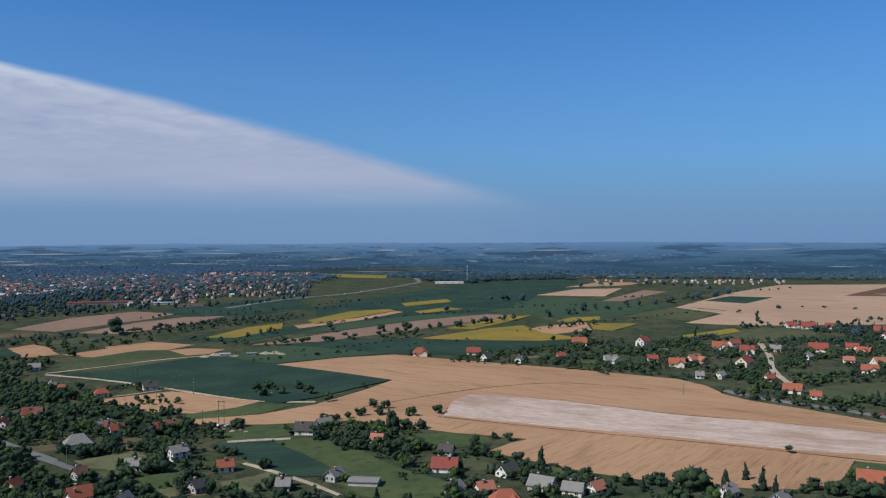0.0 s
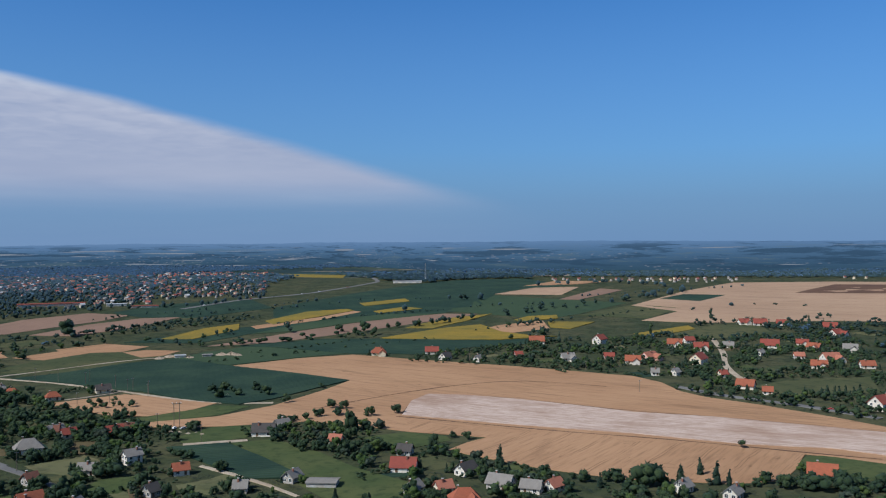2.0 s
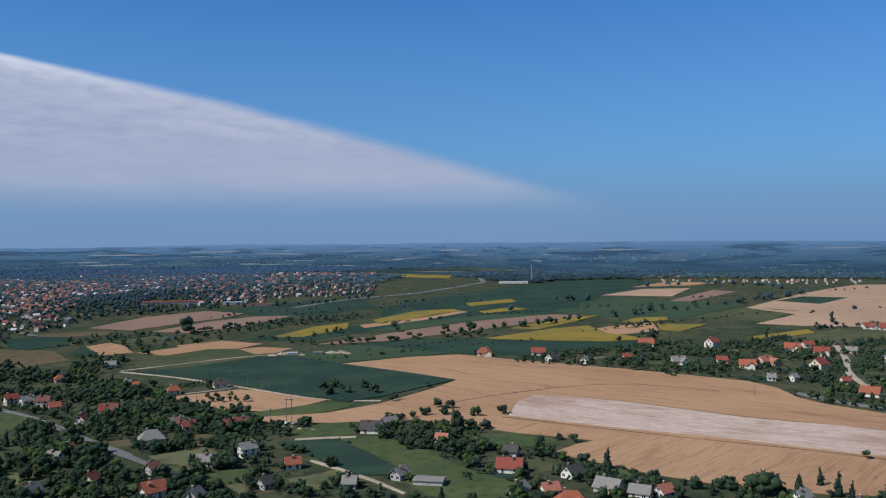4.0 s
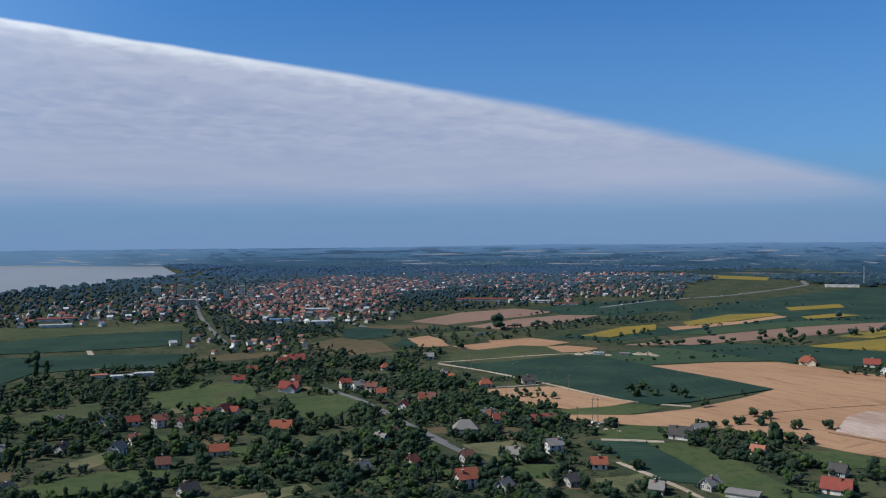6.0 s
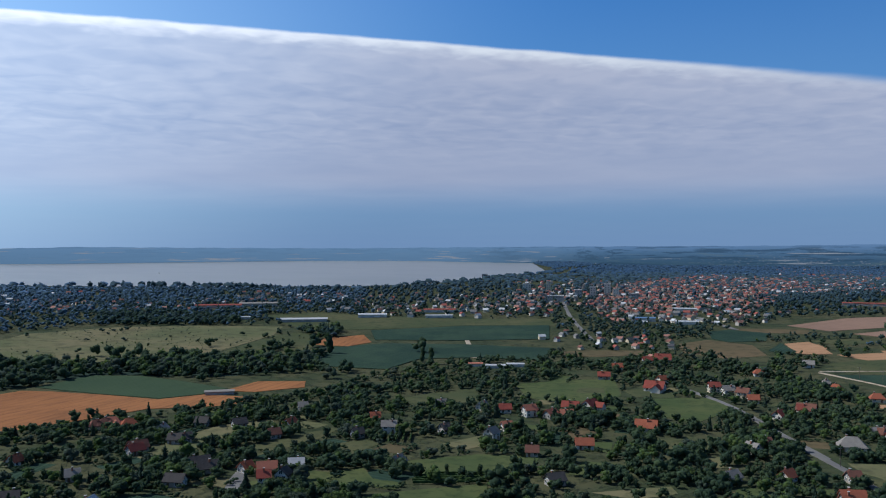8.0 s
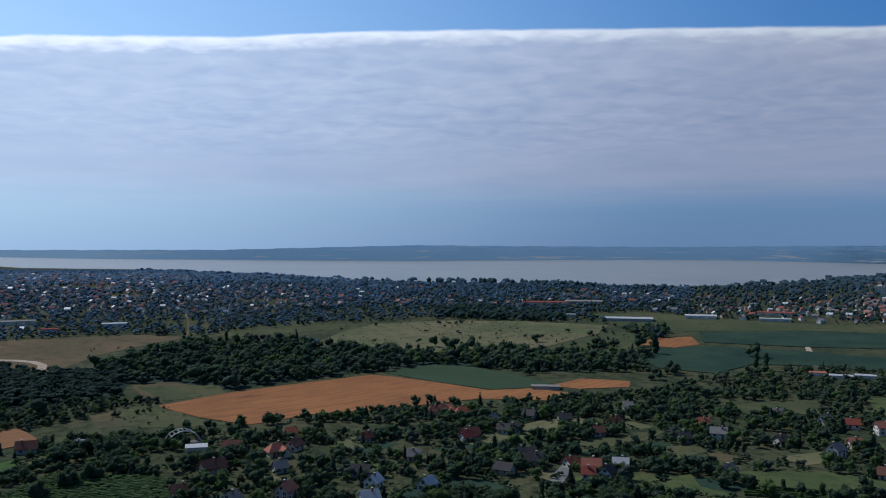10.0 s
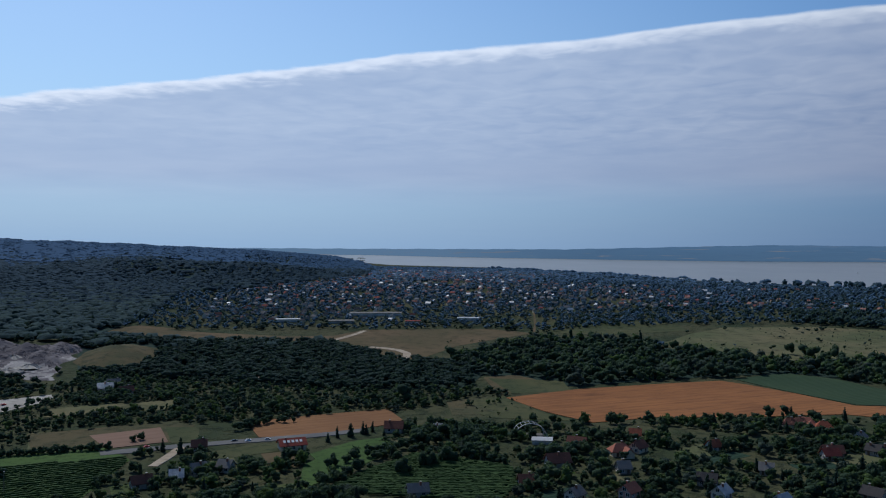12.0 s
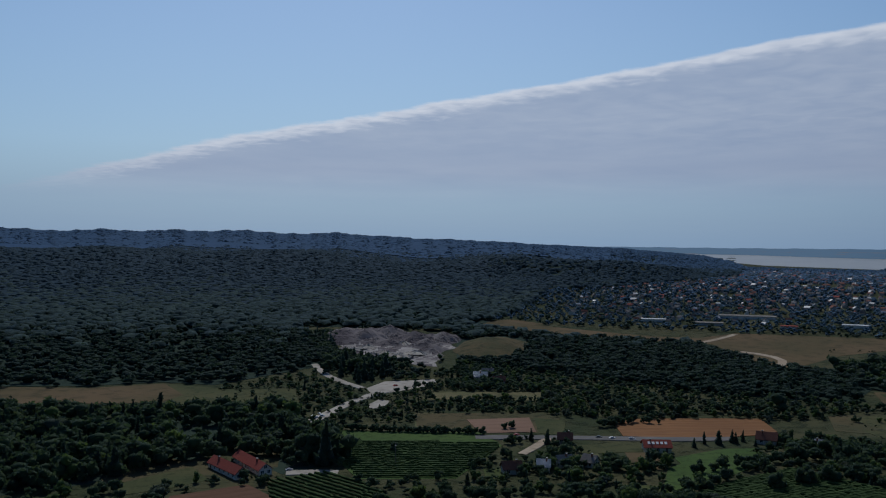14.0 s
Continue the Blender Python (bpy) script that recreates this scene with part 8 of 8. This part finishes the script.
wood([(-646, -465), (-555, -378), (-474, -263), (-493, -249), (-450, -250), (-483, -311), (-483, -356), (-553, -436)], 6.0, (3.0, 6.0), 0.05, (0.6, 0.4, 0, 0, 0), patch=45, bush=0.00, forest=True)
hedge([(-1192, 431), (-1176, 468), (-1174, 489), (-1117, 528)], 4.5, (6.5, 9.5), 0, 7.0, 0.02)
hedge([(-1116, 543), (-1090, 574), (-1032, 599)], 4.5, (6.5, 9.5), 0, 7.0, 0.02)
hedge([(-997, 591), (-980, 635), (-953, 678), (-961, 750)], 9.0, (4.0, 7.0), 0, 8.0, 0.15)
hedge([(-943, 755), (-962, 856), (-972, 960), (-1083, 1187), (-1195, 1399)], 7.0, (5.0, 8.0), 0, 10.0, 0.05)
wood([(-491, -341), (-531, -342), (-522, -294), (-500, -278), (-477, -269), (-466, -291)], 4.2, (4.0, 8.0), 0.02, (0.6, 0.4, 0, 0, 0), patch=30, bush=0.10)
wood([(-507, -242), (-542, -244), (-541, -222), (-480, -190), (-454, -204)], 4.2, (2.5, 6.0), 0.10, patch=30, bush=0.20)
wood([(-490, -276), (-505, -247), (-454, -204), (-444, -224), (-462, -257)], 4.5, (1.5, 4.0), 0.30, patch=25, bush=0.60)
wood([(-381, -361), (-388, -318), (-404, -290), (-369, -262), (-348, -257), (-332, -315)], 6.5, (1.5, 4.2), 0.35, clear=False, patch=25, bush=0.60)
wood([(-701, -24), (-715, 49), (-699, 76), (-610, 34), (-616, -5)], 6.0, (2.0, 4.0), 0.40, clear=False, patch=40, bush=0.60)
wood([(-465, -11), (-487, 8), (-492, 21), (-451, 34), (-430, 52), (-435, 8)], 6.5, (1.5, 3.5), 0.45, clear=False, patch=25, bush=0.60)
wood([(-582, 285), (-615, 327), (-661, 394), (-628, 418), (-551, 352), (-557, 309)], 12.0, (2.0, 5.0), 0.45, clear=False, patch=40, bush=0.60)
wood([(-619, 755), (-771, 1046), (-848, 1394), (-676, 1343), (-485, 1072), (-471, 870), (-521, 834), (-537, 728)], 10.0, (2.6, 5.0), 0.25, patch=45, bush=0.00)
wood([(-741, 1445), (-223, 1519), (-169, 1081), (-265, 1055), (-341, 975), (-428, 835)], 10.0, (3.0, 5.5), 0.20, patch=45, bush=0.00)
wood([(-668, 326), (-661, 343), (-622, 325), (-629, 309)], 5.0, (4.0, 7.0), 0.00, patch=45, bush=0.00)
wood([(-696, 393), (-697, 419), (-644, 390), (-649, 370)], 5.0, (3.5, 6.5), 0.00, patch=45, bush=0.00)
wood([(-650, 401), (-681, 441), (-649, 452), (-599, 416), (-617, 389)], 5.0, (5.0, 10.0), 0.10, patch=45, bush=0.00)
hedge([(-568, 312), (-575, 334), (-592, 356), (-600, 376)], 5.5, (4.0, 6.5), 0, 3.0, 0.10)
wood([(-881, 319), (-847, 369), (-775, 415), (-740, 396), (-783, 331), (-815, 295)], 6.5, (5.0, 9.0), 0.10, patch=45, bush=0.00)
hedge([(-767, 277), (-753, 307)], 7.0, (3.0, 5.0), 0, 3.0, 0.10)
hedge([(-168, 471), (-157, 475), (-146, 480)], 4.2, (2.6, 3.6), 0, 0.5, 0.00)
hedge([(-178, 478), (-168, 483), (-157, 488)], 4.2, (2.6, 3.6), 0, 0.5, 0.10)
hedge([(-191, 444), (-178, 447), (-165, 457)], 3.0, (3.0, 5.0), 0, 1.2, 0.00)
hedge([(216, 541), (238, 541), (256, 543)], 4.0, (3.6, 5.0), 0, 0.8, 0.00)
hedge([(220, 464), (237, 467), (257, 469)], 3.6, (4.0, 5.5), 1, 0.8, 0.00)
wood([(-1869, 2050), (-2362, 2641), (-2821, 3303), (-2434, 3046), (-1513, 1893), (-1406, 1625)], 12.0, (5.0, 9.0), 0.05, patch=45, bush=0.00)
hedge([(-140, 621), (-95, 647), (-29, 694), (36, 726)], 6.0, (1.2, 3.0), 5, 1.0, 0.35)
hedge([(-122, 657), (-74, 690), (-12, 742)], 7.0, (1.2, 3.0), 5, 1.0, 0.40)
hedge([(57, 760), (112, 793), (185, 842), (266, 891)], 7.0, (1.5, 3.5), 0, 1.5, 0.30)
hedge([(215, 1039), (329, 1079), (451, 1120)], 8.0, (1.5, 3.5), 0, 1.5, 0.30)
hedge([(-302, 848), (-267, 898), (-204, 932)], 7.0, (2.0, 4.0), 0, 1.5, 0.20)
wood([(-583, -408), (-611, -399), (-586, -378), (-548, -358), (-518, -332), (-525, -353), (-548, -379)], 4.5, (4.0, 7.0), 0.00, (0.7, 0.3, 0, 0, 0), clear=False, patch=30, bush=0.00)
wood([(-511, -334), (-513, -312), (-510, -288), (-497, -263), (-477, -269), (-474, -305)], 4.2, (3.0, 7.0), 0.05, (0.6, 0.4, 0, 0, 0), clear=False, patch=30, bush=0.10)
TREES.append((-416.4, -99.7, 4.5, 1.00, 0))
TREES.append((-409.5, -103.5, 4.0, 1.00, 0))
TREES.append((-404.2, -106.2, 4.5, 1.00, 0))
TREES.append((-375.9, -150.2, 3.5, 1.00, 0))
TREES.append((-379.3, -148.2, 4.0, 1.00, 0))
hedge([(-380, -68), (-391, -59), (-401, -46)], 3.0, (3.0, 6.0), 1, 1.0, 0.10)
hedge([(-400, -112), (-413, -102), (-417, -89)], 2.6, (3.0, 5.0), 0, 1.2, 0.05)
hedge([(-282, 750), (-225, 817), (-158, 884)], 6.0, (3.0, 4.6), 0, 1.0, 0.08)
hedge([(-256, 738), (-202, 800), (-140, 864)], 6.0, (3.0, 4.6), 0, 1.0, 0.08)
hedge([(-269, 746), (-214, 810), (-150, 875)], 6.0, (3.0, 4.6), 0, 1.0, 0.08)


town_all()
plant_all()
